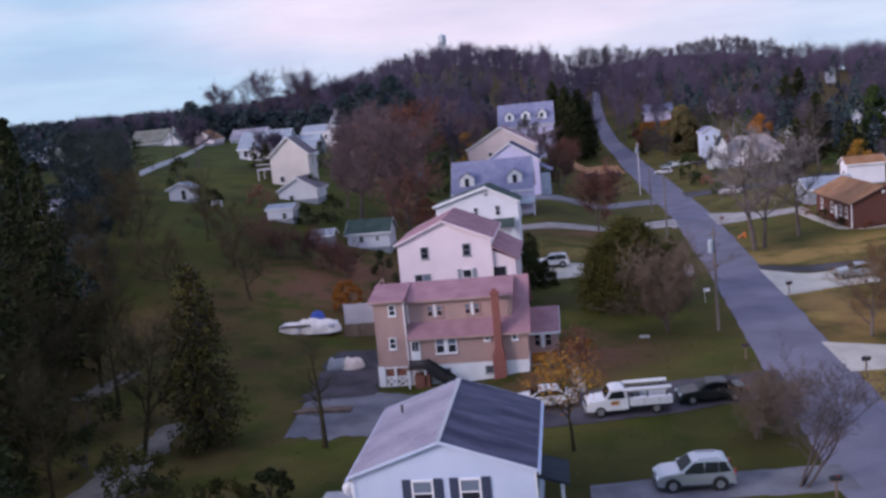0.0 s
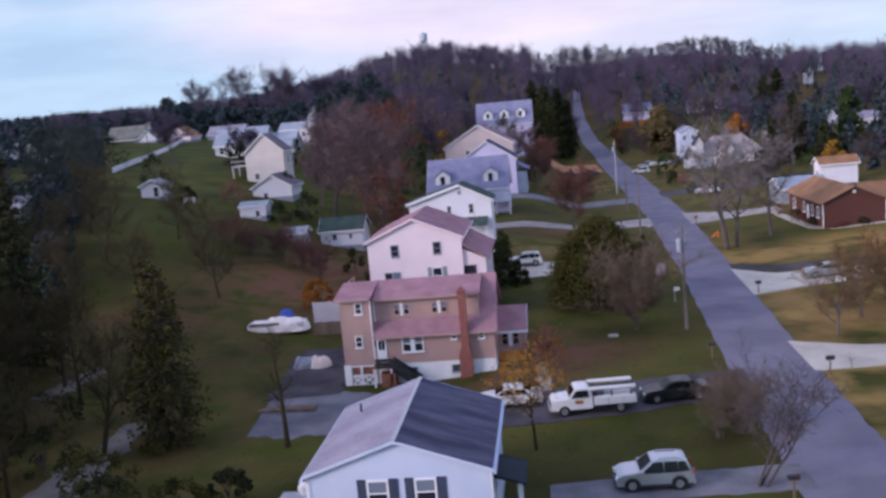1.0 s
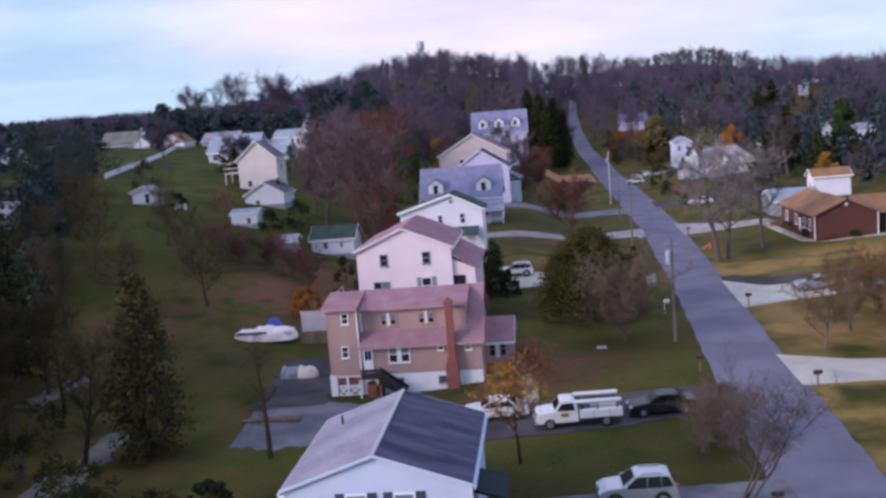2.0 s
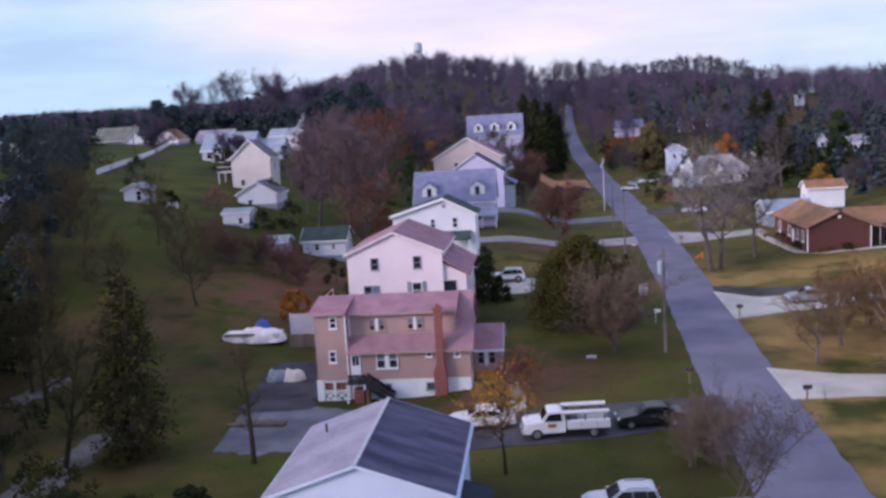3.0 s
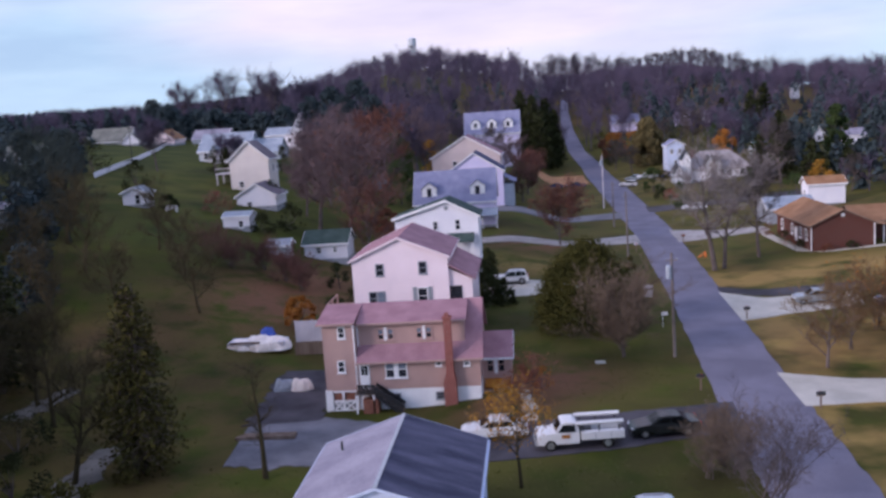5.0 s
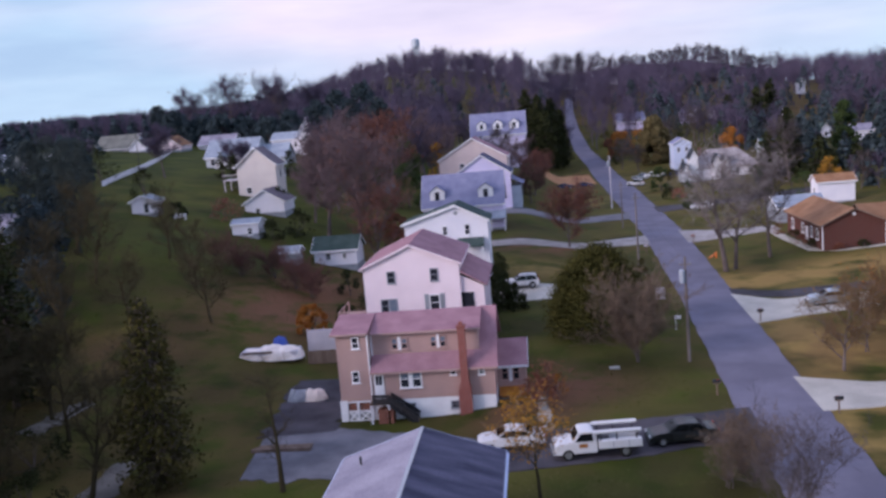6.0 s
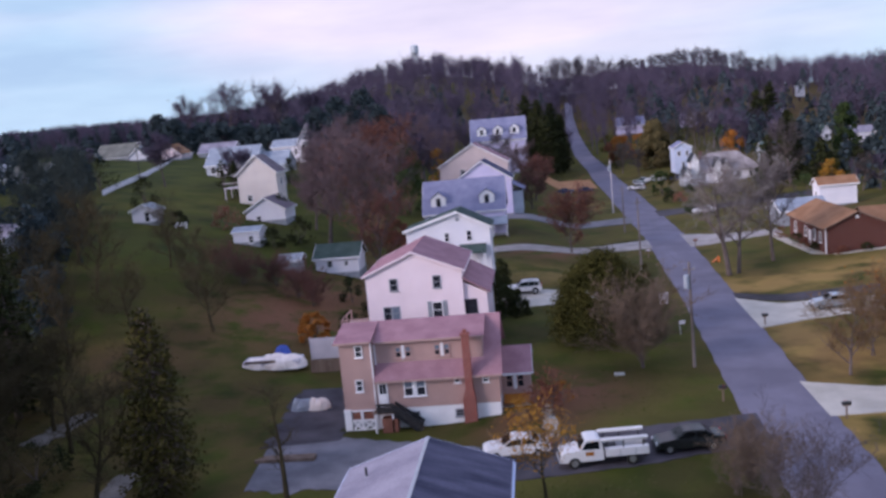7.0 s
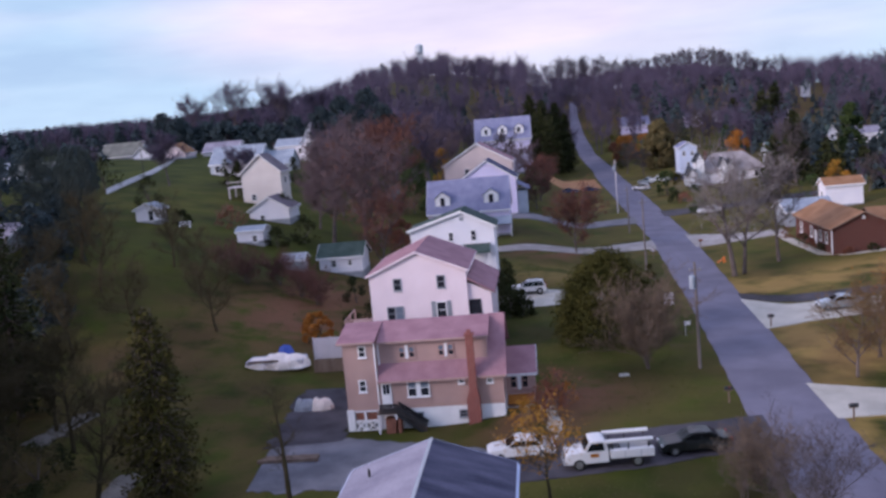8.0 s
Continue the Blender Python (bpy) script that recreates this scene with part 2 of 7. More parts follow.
M_TARPBLUE = mat("blue_tarp", (0.03, 0.07, 0.34), (0.05, 0.10, 0.42), 2.0, 0.6, 0.3)
M_TARPWHITE = mat("white_tarp", (0.80, 0.68, 0.63), (0.90, 0.79, 0.74), 1.5, 0.7, 0.5)
M_TARPGREY = mat("grey_tarp", (0.26, 0.28, 0.33), (0.36, 0.38, 0.43), 1.5, 0.7, 0.5)
M_POLE = mat("weathered_pole_wood", (0.12, 0.10, 0.10), (0.20, 0.17, 0.165), 1.0, 0.9, 0.4, stretch=(4, 4, 0.3))
M_STEEL = mat("galvanised_steel", (0.40, 0.41, 0.44), (0.5, 0.51, 0.54), 3.0, 0.45, 0.05, metal=0.6)
M_BARK = mat("grey_brown_bark", (0.085, 0.065, 0.06), (0.15, 0.12, 0.115), 2.0, 0.95, 0.6, stretch=(3, 3, 0.5))
M_TWIG = mat("bare_twigs", (0.060, 0.049, 0.049), (0.098, 0.079, 0.080), 1.0, 0.95, 0.2)
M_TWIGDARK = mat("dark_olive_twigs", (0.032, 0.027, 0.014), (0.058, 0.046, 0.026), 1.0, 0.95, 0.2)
M_PATH = mat("trodden_earth", (0.12, 0.11, 0.10), (0.19, 0.172, 0.155), 0.5, 0.95, 0.4, fine=10.0)
M_SOIL = mat("orange_tan_soil", (0.36, 0.17, 0.085), (0.47, 0.25, 0.13), 0.3, 0.95, 0.4, fine=6.0)
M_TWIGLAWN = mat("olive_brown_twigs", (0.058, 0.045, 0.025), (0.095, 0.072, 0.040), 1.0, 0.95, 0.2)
M_TWIGPALE = mat("pale_grey_twigs", (0.165, 0.140, 0.140), (0.26, 0.225, 0.225), 1.0, 0.95, 0.2)
M_TWIGBROWN = mat("orange_brown_twigs", (0.105, 0.062, 0.032), (0.165, 0.100, 0.050), 0.8, 0.95, 0.2)
M_TWIGMAUVE = mat("mauve_brown_twigs", (0.106, 0.073, 0.080), (0.158, 0.108, 0.116), 0.6, 0.95, 0.2)
M_OLIVEROOF = mat("weathered_olive_shingles", (0.13, 0.13, 0.12), (0.19, 0.19, 0.17), 0.6, 0.85, 0.3, fine=8.0, siding=0.14)
M_TEAL = mat("teal_tarpaulin", (0.02, 0.11, 0.14), (0.03, 0.15, 0.19), 1.0, 0.6, 0.2)
M_TUFT = mat("winter_grass_blades", (0.050, 0.066, 0.010), (0.095, 0.102, 0.020), 0.2, 0.95, 0.2)
M_DULLBROWN = mat("dull_brown_twigs", (0.105, 0.075, 0.056), (0.165, 0.118, 0.088), 0.8, 0.95, 0.2)
M_DRYLEAF = mat("dry_tan_leaves", (0.11, 0.085, 0.038), (0.18, 0.14, 0.065), 0.8, 0.9, 0.2)
M_SPRUCE = mat("olive_brown_spruce_needles", (0.030, 0.029, 0.008), (0.066, 0.056, 0.014), 0.5, 0.9, 0.3)
M_TWIGRED = mat("reddish_twigs", (0.105, 0.050, 0.045), (0.155, 0.075, 0.065), 0.8, 0.95, 0.2)
M_TWIGGREEN = mat("grey_green_twigs", (0.032, 0.041, 0.038), (0.054, 0.064, 0.058), 1.0, 0.95, 0.2)
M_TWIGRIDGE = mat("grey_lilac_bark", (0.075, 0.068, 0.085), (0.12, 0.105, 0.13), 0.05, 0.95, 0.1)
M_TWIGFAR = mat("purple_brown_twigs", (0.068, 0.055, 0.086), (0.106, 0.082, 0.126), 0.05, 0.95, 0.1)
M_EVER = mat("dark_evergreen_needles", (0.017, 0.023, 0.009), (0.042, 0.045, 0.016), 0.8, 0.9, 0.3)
# paler and bluer than M_EVER: distance haze is mixed into the needle colour
M_EVERHAZE = mat("hazed_evergreen_needles", (0.034, 0.049, 0.056), (0.054, 0.073, 0.082), 0.1, 0.9, 0.2)
M_OLIVE = mat("olive_evergreen_leaves", (0.036, 0.036, 0.009), (0.070, 0.063, 0.016), 0.7, 0.9, 0.3)
M_GREENLEAF = mat("green_leaves", (0.028, 0.048, 0.016), (0.055, 0.075, 0.025), 0.8, 0.9, 0.3)
M_YELLOW = mat("yellow_orange_leaves", (0.27, 0.125, 0.020), (0.40, 0.20, 0.035), 1.0, 0.85, 0.2)
M_ORANGELEAF = mat("orange_autumn_leaves", (0.28, 0.10, 0.020), (0.38, 0.155, 0.035), 0.8, 0.85, 0.2)
M_REDLEAF = mat("russet_leaves", (0.13, 0.050, 0.035), (0.20, 0.080, 0.050), 0.9, 0.9, 0.2)


def sm(v):
    v = min(max(v, 0.0), 1.0)
    return v * v * (3 - 2 * v)


def gz(x, y):
    """Height of the ground: flat along the road, rising to the left and into the wooded hill ahead."""
    left = sm((y - 55) / 60) * 0.27 * max(0, -x - 18)
    row = 0.045 * max(0, min(y, 320) - 105) * sm((8 - x) / 14)
    bank = 24 * math.tanh((left + row) / 24)
    right = 0.08 * max(0, min(x, 90) - 24) * sm((y - 75) / 30)
    top = 9 + 21 * sm((x + 170) / 120) + 5 * math.exp(-(((x + 45) / 60) ** 2)) - 10 * sm((x - 95) / 60)
    mound = 0.8 * math.exp(-(((x + 4.2) / 3.2) ** 2) - ((y - 68.6) / 2.4) ** 2)
    return -1.2 + bank + right + mound + top * sm((y - 280) / 300)


# ---- mesh helpers ----
def mesh_of(name, bm, material):
    me = bpy.data.meshes.new(name)
    bmesh.ops.recalc_face_normals(bm, faces=bm.faces[:])
    bm.to_mesh(me)
    bm.free()
    me.materials.append(material)
    return me


def part(name, bm, material, parent, label=""):
    ob = new(name, mesh_of(name, bm, material))
    ob.parent = parent
    return tagged(ob, label) if label else ob


def thing(name, label, category, x, y, z=None, rz=0.0, group="", kind=""):
    ob = new(name)
    ob.empty_display_size = 0.3
    ob.matrix_world = pose(x, y, gz(x, y) if z is None else z, 0, 0, rz)
    return tagged(ob, label, category, group, kind)


def each(name, material, parent, *rows, label=""):
    """One part for each box."""
    for r in rows:
        part(name, boxes(r), material, parent, label)


def solo(name, bm, material, label, category, x=0.0, y=0.0, z=0.0, rz=0.0, group="", kind=""):
    ob = new(name, mesh_of(name, bm, material))
    ob.matrix_world = pose(x, y, z, 0, 0, rz)
    return tagged(ob, label, category, group, kind)


def box(bm, x0, x1, y0, y1, z0, z1, bevel=0.0):
    vs = [bm.verts.new(p) for p in ((x0, y0, z0), (x1, y0, z0), (x1, y1, z0), (x0, y1, z0), (x0, y0, z1), (x1, y0, z1), (x1, y1, z1), (x0, y1, z1))]
    fs = [bm.faces.new([vs[i] for i in f]) for f in ((0, 3, 2, 1), (4, 5, 6, 7), (0, 1, 5, 4), (1, 2, 6, 5), (2, 3, 7, 6), (3, 0, 4, 7))]
    if bevel:
        bmesh.ops.bevel(bm, geom=list({e for f in fs for e in f.edges}), offset=bevel, segments=1, affect="EDGES")
    return bm


def boxes(*rows):
    bm = bmesh.new()
    for r in rows:
        box(bm, *r)
    return bm


def prism(bm, pts, along, a0, a1):
    """A polygon, given in the two axes other than 'along', drawn out from a0 to a1."""
    def at(p, a):
        return {"x": (a, p[0], p[1]), "y": (p[0], a, p[1]), "z": (p[0], p[1], a)}[along]
    lo, hi = [bm.verts.new(at(p, a0)) for p in pts], [bm.verts.new(at(p, a1)) for p in pts]
    bm.faces.new(lo)
    bm.faces.new(hi[::-1])
    for i in range(len(pts)):
        j = (i + 1) % len(pts)
        bm.faces.new((lo[i], lo[j], hi[j], hi[i]))
    return bm


def slab(bm, a, b, c, d, thick):
    """A flat piece with the corners a, b, c, d and a thickness downwards."""
    top = [bm.verts.new(p) for p in (a, b, c, d)]
    low = [bm.verts.new((p[0], p[1], p[2] - thick)) for p in (a, b, c, d)]
    bm.faces.new(top)
    bm.faces.new(low[::-1])
    for i in range(4):
        j = (i + 1) % 4
        bm.faces.new((top[i], low[i], low[j], top[j]))
    return bm


def rod(bm, p, q, r0, r1=None, n=8):
    p, q = Vector(p), Vector(q)
    r1 = r0 if r1 is None else r1
    w = (q - p).normalized()
    u = w.orthogonal().normalized()
    v = w.cross(u)
    ring = [[bm.verts.new(c + (u * math.cos(6.2832 * k / n) + v * math.sin(6.2832 * k / n)) * r) for k in range(n)] for c, r in ((p, r0), (q, r1))]
    bm.faces.new(ring[0][::-1])
    bm.faces.new(ring[1])
    for k in range(n):
        bm.faces.new((ring[0][k], ring[0][(k + 1) % n], ring[1][(k + 1) % n], ring[1][k]))
    return bm


def strip(name, material, label, category, lefts, rights, lift=0.05, cuts=12, thick=0.12, ragged=0.0, kind="structure"):
    """A paved strip laid over the ground between two lines of (x, y)."""
    rng = random.Random(len(lefts) * 7 + int(lefts[0][1] * 10))
    def run(line):
        out = []
        for (xa, ya), (xb, yb) in zip(line, line[1:]):
            out += [(xa + (xb - xa) * k / cuts, ya + (yb - ya) * k / cuts) for k in range(cuts)]
        return out + [line[-1]]
    bm = bmesh.new()
    rows = []
    for (xa, ya), (xb, yb) in zip(run(lefts), run(rights)):
        ja, jb = rng.uniform(-ragged, ragged), rng.uniform(-ragged, ragged)
        row = []
        for k in range(5):
            f = k / 4
            x, y = xa + (xb - xa) * f, ya + (yb - ya) * f
            d = math.hypot(xb - xa, yb - ya) or 1
            s = ja * (1 - f) - jb * f
            x, y = x - (xb - xa) / d * s, y - (yb - ya) / d * s
            row.append(bm.verts.new((x, y, gz(x, y) + lift + 0.0006 * max(0, y - 150))))
        rows.append(row)
    low = [[bm.verts.new((v.co.x, v.co.y, v.co.z - thick)) for v in (row[0], row[-1])] for row in rows]
    for r, s, p, q in zip(rows, rows[1:], low, low[1:]):
        for k in range(4):
            bm.faces.new((r[k], r[k + 1], s[k + 1], s[k]))
        bm.faces.new((r[0], s[0], q[0], p[0]))
        bm.faces.new((r[4], p[1], q[1], s[4]))
        bm.faces.new((p[0], q[0], q[1], p[1]))
    bm.faces.new((*rows[0], low[0][1], low[0][0]))
    bm.faces.new((*rows[-1][::-1], low[-1][0], low[-1][1]))
    return solo(name, bm, material, label, category, kind=kind)


# ---- ground ----
def lawn_material():
    m = mat("lawn", (0.025, 0.033, 0.005), (0.060, 0.069, 0.010), 0.12, 0.95, 0.5, fine=6.0)
    n, l = m.node_tree.nodes, m.node_tree.links
    b = n["Principled BSDF"]
    for layer, colour, sc in (("dry", (0.275, 0.180, 0.060), 0.18), ("litter", (0.150, 0.074, 0.042), 0.3)):
        at, no, mul, mp, mix = n.new("ShaderNodeAttribute"), n.new("ShaderNodeTexNoise"), n.new("ShaderNodeMath"), n.new("ShaderNodeMapRange"), n.new("ShaderNodeMixRGB")
        at.attribute_name = layer
        no.inputs["Scale"].default_value, no.inputs["Detail"].default_value = sc, 6
        l.new(n["Texture Coordinate"].outputs["Object"], no.inputs["Vector"])
        mp.inputs["From Min"].default_value, mp.inputs["From Max"].default_value = 0.34, 0.54
        l.new(no.outputs["Fac"], mp.inputs["Value"])
        mul.operation = "MULTIPLY"
        l.new(mp.outputs[0], mul.inputs[0])
        l.new(at.outputs["Fac"], mul.inputs[1])
        l.new(mul.outputs[0], mix.inputs[0])
        l.new(b.inputs["Base Color"].links[0].from_socket, mix.inputs[1])
        mix.inputs[2].default_value = (*colour, 1)
        l.new(mix.outputs[0], b.inputs["Base Color"])
    return m


def blob(x, y, cx, cy, rx, ry):
    return math.exp(-(((x - cx) / rx) ** 2 + ((y - cy) / ry) ** 2))


def build_ground():
    def axis(spans):
        out = []
        for a, b, step in spans:
            k = max(1, round((b - a) / step))
            out += [a + (b - a) * i / k for i in range(k)]
        return out + [spans[-1][1]]
    xs = axis([(-2500, -400, 300), (-400, -100, 12), (-100, -50, 4), (-50, 50, 2), (50, 110, 4), (110, 420, 12), (420, 2500, 300)])
    ys = axis([(-600, -40, 60), (-40, 30, 6), (30, 170, 2), (170, 330, 5), (330, 700, 10), (700, 3500, 200)])
    verts = [(x, y, gz(x, y)) for y in ys for x in xs]
    w = len(xs)
    faces = [(j * w + i, j * w + i + 1, (j + 1) * w + i + 1, (j + 1) * w + i) for j in range(len(ys) - 1) for i in range(w - 1)]
    me = bpy.data.meshes.new("ground")
    me.from_pydata(verts, [], faces)
    me.polygons.foreach_set("use_smooth", [True] * len(me.polygons))
    dry, litter = me.attributes.new("dry", "FLOAT", "POINT"), me.attributes.new("litter", "FLOAT", "POINT")
    for k, (x, y, z) in enumerate(verts):
        d = 1.5 * blob(x, y, 27, 84, 8, 7) + 1.6 * blob(x, y, 33, 112, 14, 5) + 0.5 * blob(x, y, 40, 119, 8, 4) + 0.9 * blob(x, y, 22, 60, 4, 12) + 0.9 * blob(x, y, -1, 128, 5, 6) + 0.5 * blob(x, y, 12, 215, 9, 10) + 0.35 * blob(x, y, 36, 260, 40, 70) + 0.2 * blob(x, y, 38, 165, 30, 30) + 0.9 * blob(x, y, 19, 58, 1.6, 14) + 0.12 * blob(x, y, -64, 152, 26, 34) + 0.5 * blob(x, y, 28, 62, 8, 5) + 0.8 * blob(x, y, 34, 82, 8, 8) + 0.6 * blob(x, y, 23, 100, 3, 40)
        t = 1.0 * blob(x, y, 0, 75, 5.5, 5) + 0.7 * blob(x, y, -3, 68, 4, 5) + 0.55 * blob(x, y, -32, 100, 10, 12) + 0.8 * blob(x, y, -28, 113, 6, 7) + 0.6 * blob(x, y, -28, 101, 6, 8) + 0.5 * blob(x, y, -24, 134, 7, 10) + 0.8 * blob(x, y, 3, 145, 10, 6) + 0.5 * blob(x, y, -42, 84, 5, 4) + 0.16 * sm((-x - 16) / 8) * sm((92 - y) / 20) + 0.4 * sm((y - (250 + 110 * blob(x, 0, 30, 0, 50, 1))) / 80) + 0.9 * blob(x, y, 24, 82, 7, 8) * 0.3 + 0.16 - 0.32 * sm((y - 95) / 40) * sm((-x - 20) / 20)
        dry.data[k].value, litter.data[k].value = min(1.0, d), min(1.0, t)
    me.materials.append(lawn_material())
    return tagged(new("ground", me), "olive winter lawn with tan and leaf-strewn patches", "ground", kind="structure")


build_ground()
ROAD = [(8.5, -120, 3.1), (11.0, -20, 3.1), (14.2, 25, 3.1), (15.1, 44, 3.1), (16.1, 69, 3.1), (18.2, 106, 3.1), (20.5, 160, 3.4), (21.2, 240, 3.8), (21.0, 318, 3.7), (18.0, 355, 3.2), (16.9, 405, 2.6), (17.8, 450, 2.0), (20.0, 500, 1.8)]
strip("road", M_ROAD, "purplish grey asphalt two-lane road without markings", "road", [(x - h, y) for x, y, h in ROAD], [(x + h, y) for x, y, h in ROAD], 0.05, 24, 0.15, 0.10)
strip("driveway_1", M_PALEDRIVE, "worn grey asphalt driveway with a silver car on it", "driveway", [(13.0, 48.9), (6, 48.4), (-0.9, 47.5)], [(13.2, 45.6), (6, 45.2), (-0.9, 44.3)], 0.06, 10, 0.12, 0.12)
strip("driveway_2", M_DRIVE, "dark asphalt driveway with parked vehicles", "driveway", [(13.9, 67.4), (5, 65.8), (-6, 63.4)], [(13.6, 61.6), (5, 58.8), (-6, 56.8)], 0.06, 10, 0.12, 0.15)
strip("driveway_3", M_PALEDRIVE, "pale worn concrete parking area with ragged edges", "driveway", [(-4, 62.5), (-10, 64.6), (-17.0, 67.2), (-20.0, 66.5), (-22.6, 65.6)], [(-4, 59.5), (-10, 58.2), (-15.2, 57.4), (-18.6, 57.2), (-22.0, 57.6)], 0.045, 8, 0.12, 0.4)
strip("driveway_12", M_DRIVE, "dark asphalt pad beside the tan house", "driveway", [(-17.4, 66.6), (-17.4, 69.0), (-17.9, 74.0), (-19.6, 80.0)], [(-23.0, 65.6), (-22.9, 69.0), (-23.2, 73.0), (-23.4, 79.0)], 0.06, 8, 0.12, 0.35)
strip("driveway_4", M_CONC, "pale concrete driveway apron across the road", "driveway", [(18.9, 74.2), (24, 71.8), (33, 70.6), (42, 76)], [(18.7, 65.8), (24, 66.2), (34, 65.2), (46, 70)], 0.06, 8, 0.12, 0.06)
strip("driveway_5", M_CONC, "pale concrete driveway with a mailbox beside it", "driveway", [(20.8, 106.5), (25, 102.0), (34, 100.2)], [(20.3, 92.2), (25, 94.0), (33, 94.6)], 0.06, 8, 0.12, 0.06)
strip("driveway_6", M_DRIVE, "narrow dark asphalt strip beside the concrete", "driveway", [(21.2, 109.5), (26, 106.0), (36, 104.5)], [(21.0, 106.5), (26, 102.4), (36, 100.6)], 0.07, 8, 0.12, 0.06)
strip("driveway_7", M_GRAVEL, "pale gravel driveway leading to the houses", "driveway", [(17.2, 156.5), (4, 152.0), (-9, 149.5)], [(16.9, 147.5), (4, 146.5), (-9, 144.8)], 0.06, 8, 0.12, 0.15)
strip("driveway_8", M_CONC, "pale concrete driveway with a white car on it", "driveway", [(7.5, 116.2), (4, 117.0), (-7, 119.5)], [(7.5, 112.4), (4, 110.5), (-7, 108.5)], 0.06, 8, 0.12, 0.1)
strip("driveway_9", M_GRAVEL, "pale gravel driveway of the far side", "driveway", [(23.2, 160.5), (30, 153.5), (37, 151.0)], [(22.7, 146.0), (30, 146.5), (37, 146.6)], 0.06, 8, 0.12, 0.1)
strip("driveway_10", M_DRIVE, "grey side street entering the road", "driveway", [(23.6, 197.0), (34, 193.0), (60, 190.0)], [(23.4, 187.0), (34, 186.0), (60, 184.0)], 0.06, 8, 0.12, 0.1)
strip("driveway_11", M_PALEDRIVE, "grey driveway strip before the row of houses", "driveway", [(17.8, 190.0), (6, 186.0), (-8, 184.0)], [(17.6, 180.0), (6, 178.0), (-8, 177.0)], 0.06, 8, 0.12, 0.1)
strip("soil_1", M_SOIL, "orange-tan bare soil beside the far road", "soil", [(2.0, 292.0), (9.0, 294.0), (16.4, 293.0)], [(2.0, 266.0), (9.0, 264.5), (16.6, 264.0)], 0.05, 8, 0.1, 0.8)
strip("path_1", M_CONC, "pale concrete walk curving to the brick house", "path", [(34.6, 152.0), (34.9, 138), (35.4, 126.5), (38, 123.6), (48, 122.2)], [(35.9, 152.0), (36.2, 138), (36.6, 127.4), (38.6, 124.6), (48, 123.2)], 0.06, 8, 0.1, 0.05)
strip("path_2", M_PATH, "pale trodden track through the dark trees", "path", [(-34.2, 46.0), (-33.4, 53.0), (-32.8, 61.5)], [(-28.8, 46.0), (-29.6, 53.0), (-31.0, 62.0)], 0.05, 8, 0.1, 0.5)
strip("path_4", M_PATH, "pale bare patch of earth on the shaded lawn", "path", [(-44.0, 67.5), (-42.4, 71.0), (-40.8, 73.6)], [(-41.6, 67.0), (-40.4, 70.4), (-39.8, 73.0)], 0.05, 8, 0.1, 0.4)


# ---- houses ----
def face_matrix(face, w, d):
    return {"f": pose(0, 0, 0), "b": pose(w, d, 0, 0, 0, 180), "l": pose(0, d, 0, 0, 0, -90), "r": pose(w, 0, 0, 0, 0, 90)}[face]


def window(house, m, u, z, w, h, frame_mat=None, glass=None, shutters=None, off=0.0, label="", lower=None):
    """A sash window on a wall: u is its middle along the wall, z its lower edge."""
    frame_mat, glass = frame_mat or M_WHITE, glass or M_GLASS
    f = min(0.09, w * 0.16)
    bm = boxes((u - w / 2, u - w / 2 + f, -0.06, 0.02, z, z + h), (u + w / 2 - f, u + w / 2, -0.06, 0.02, z, z + h), (u - w / 2 + f, u + w / 2 - f, -0.06, 0.02, z, z + f),
               (u - w / 2 + f, u + w / 2 - f, -0.06, 0.02, z + h - f, z + h), (u - w / 2 + f, u + w / 2 - f, -0.045, 0.02, z + h * 0.5 - 0.03, z + h * 0.5 + 0.03))
    ob = part("window", bm, frame_mat, house, label)
    ob.matrix_local = m @ pose(0, off, 0)
    part("pane", boxes((u - w / 2 + f, u + w / 2 - f, -0.025, 0.02, z + f, z + h * 0.5 - 0.03)), lower or glass, ob)
    part("pane", boxes((u - w / 2 + f, u + w / 2 - f, -0.02, 0.02, z + h * 0.5 + 0.03, z + h - f)), glass, ob)
    sill = part("sill", boxes((u - w / 2 - 0.06, u + w / 2 + 0.06, -0.13, 0.0, z - 0.06, z)), frame_mat, ob)
    if shutters:
        for s in (-1, 1):
            a = u + s * (w / 2 + 0.24)
            bm = boxes((a - 0.22, a + 0.22, -0.05, 0.0, z - 0.05, z + h + 0.05))
            for k in range(5):
                zz = z + 0.1 + k * (h - 0.2) / 5
                box(bm, a - 0.16, a + 0.16, -0.07, -0.05, zz, zz + (h - 0.2) / 5 * 0.6)
            sh = part("shutter", bm, shutters, house)
            sh.matrix_local = m @ pose(0, off, 0)
    return ob


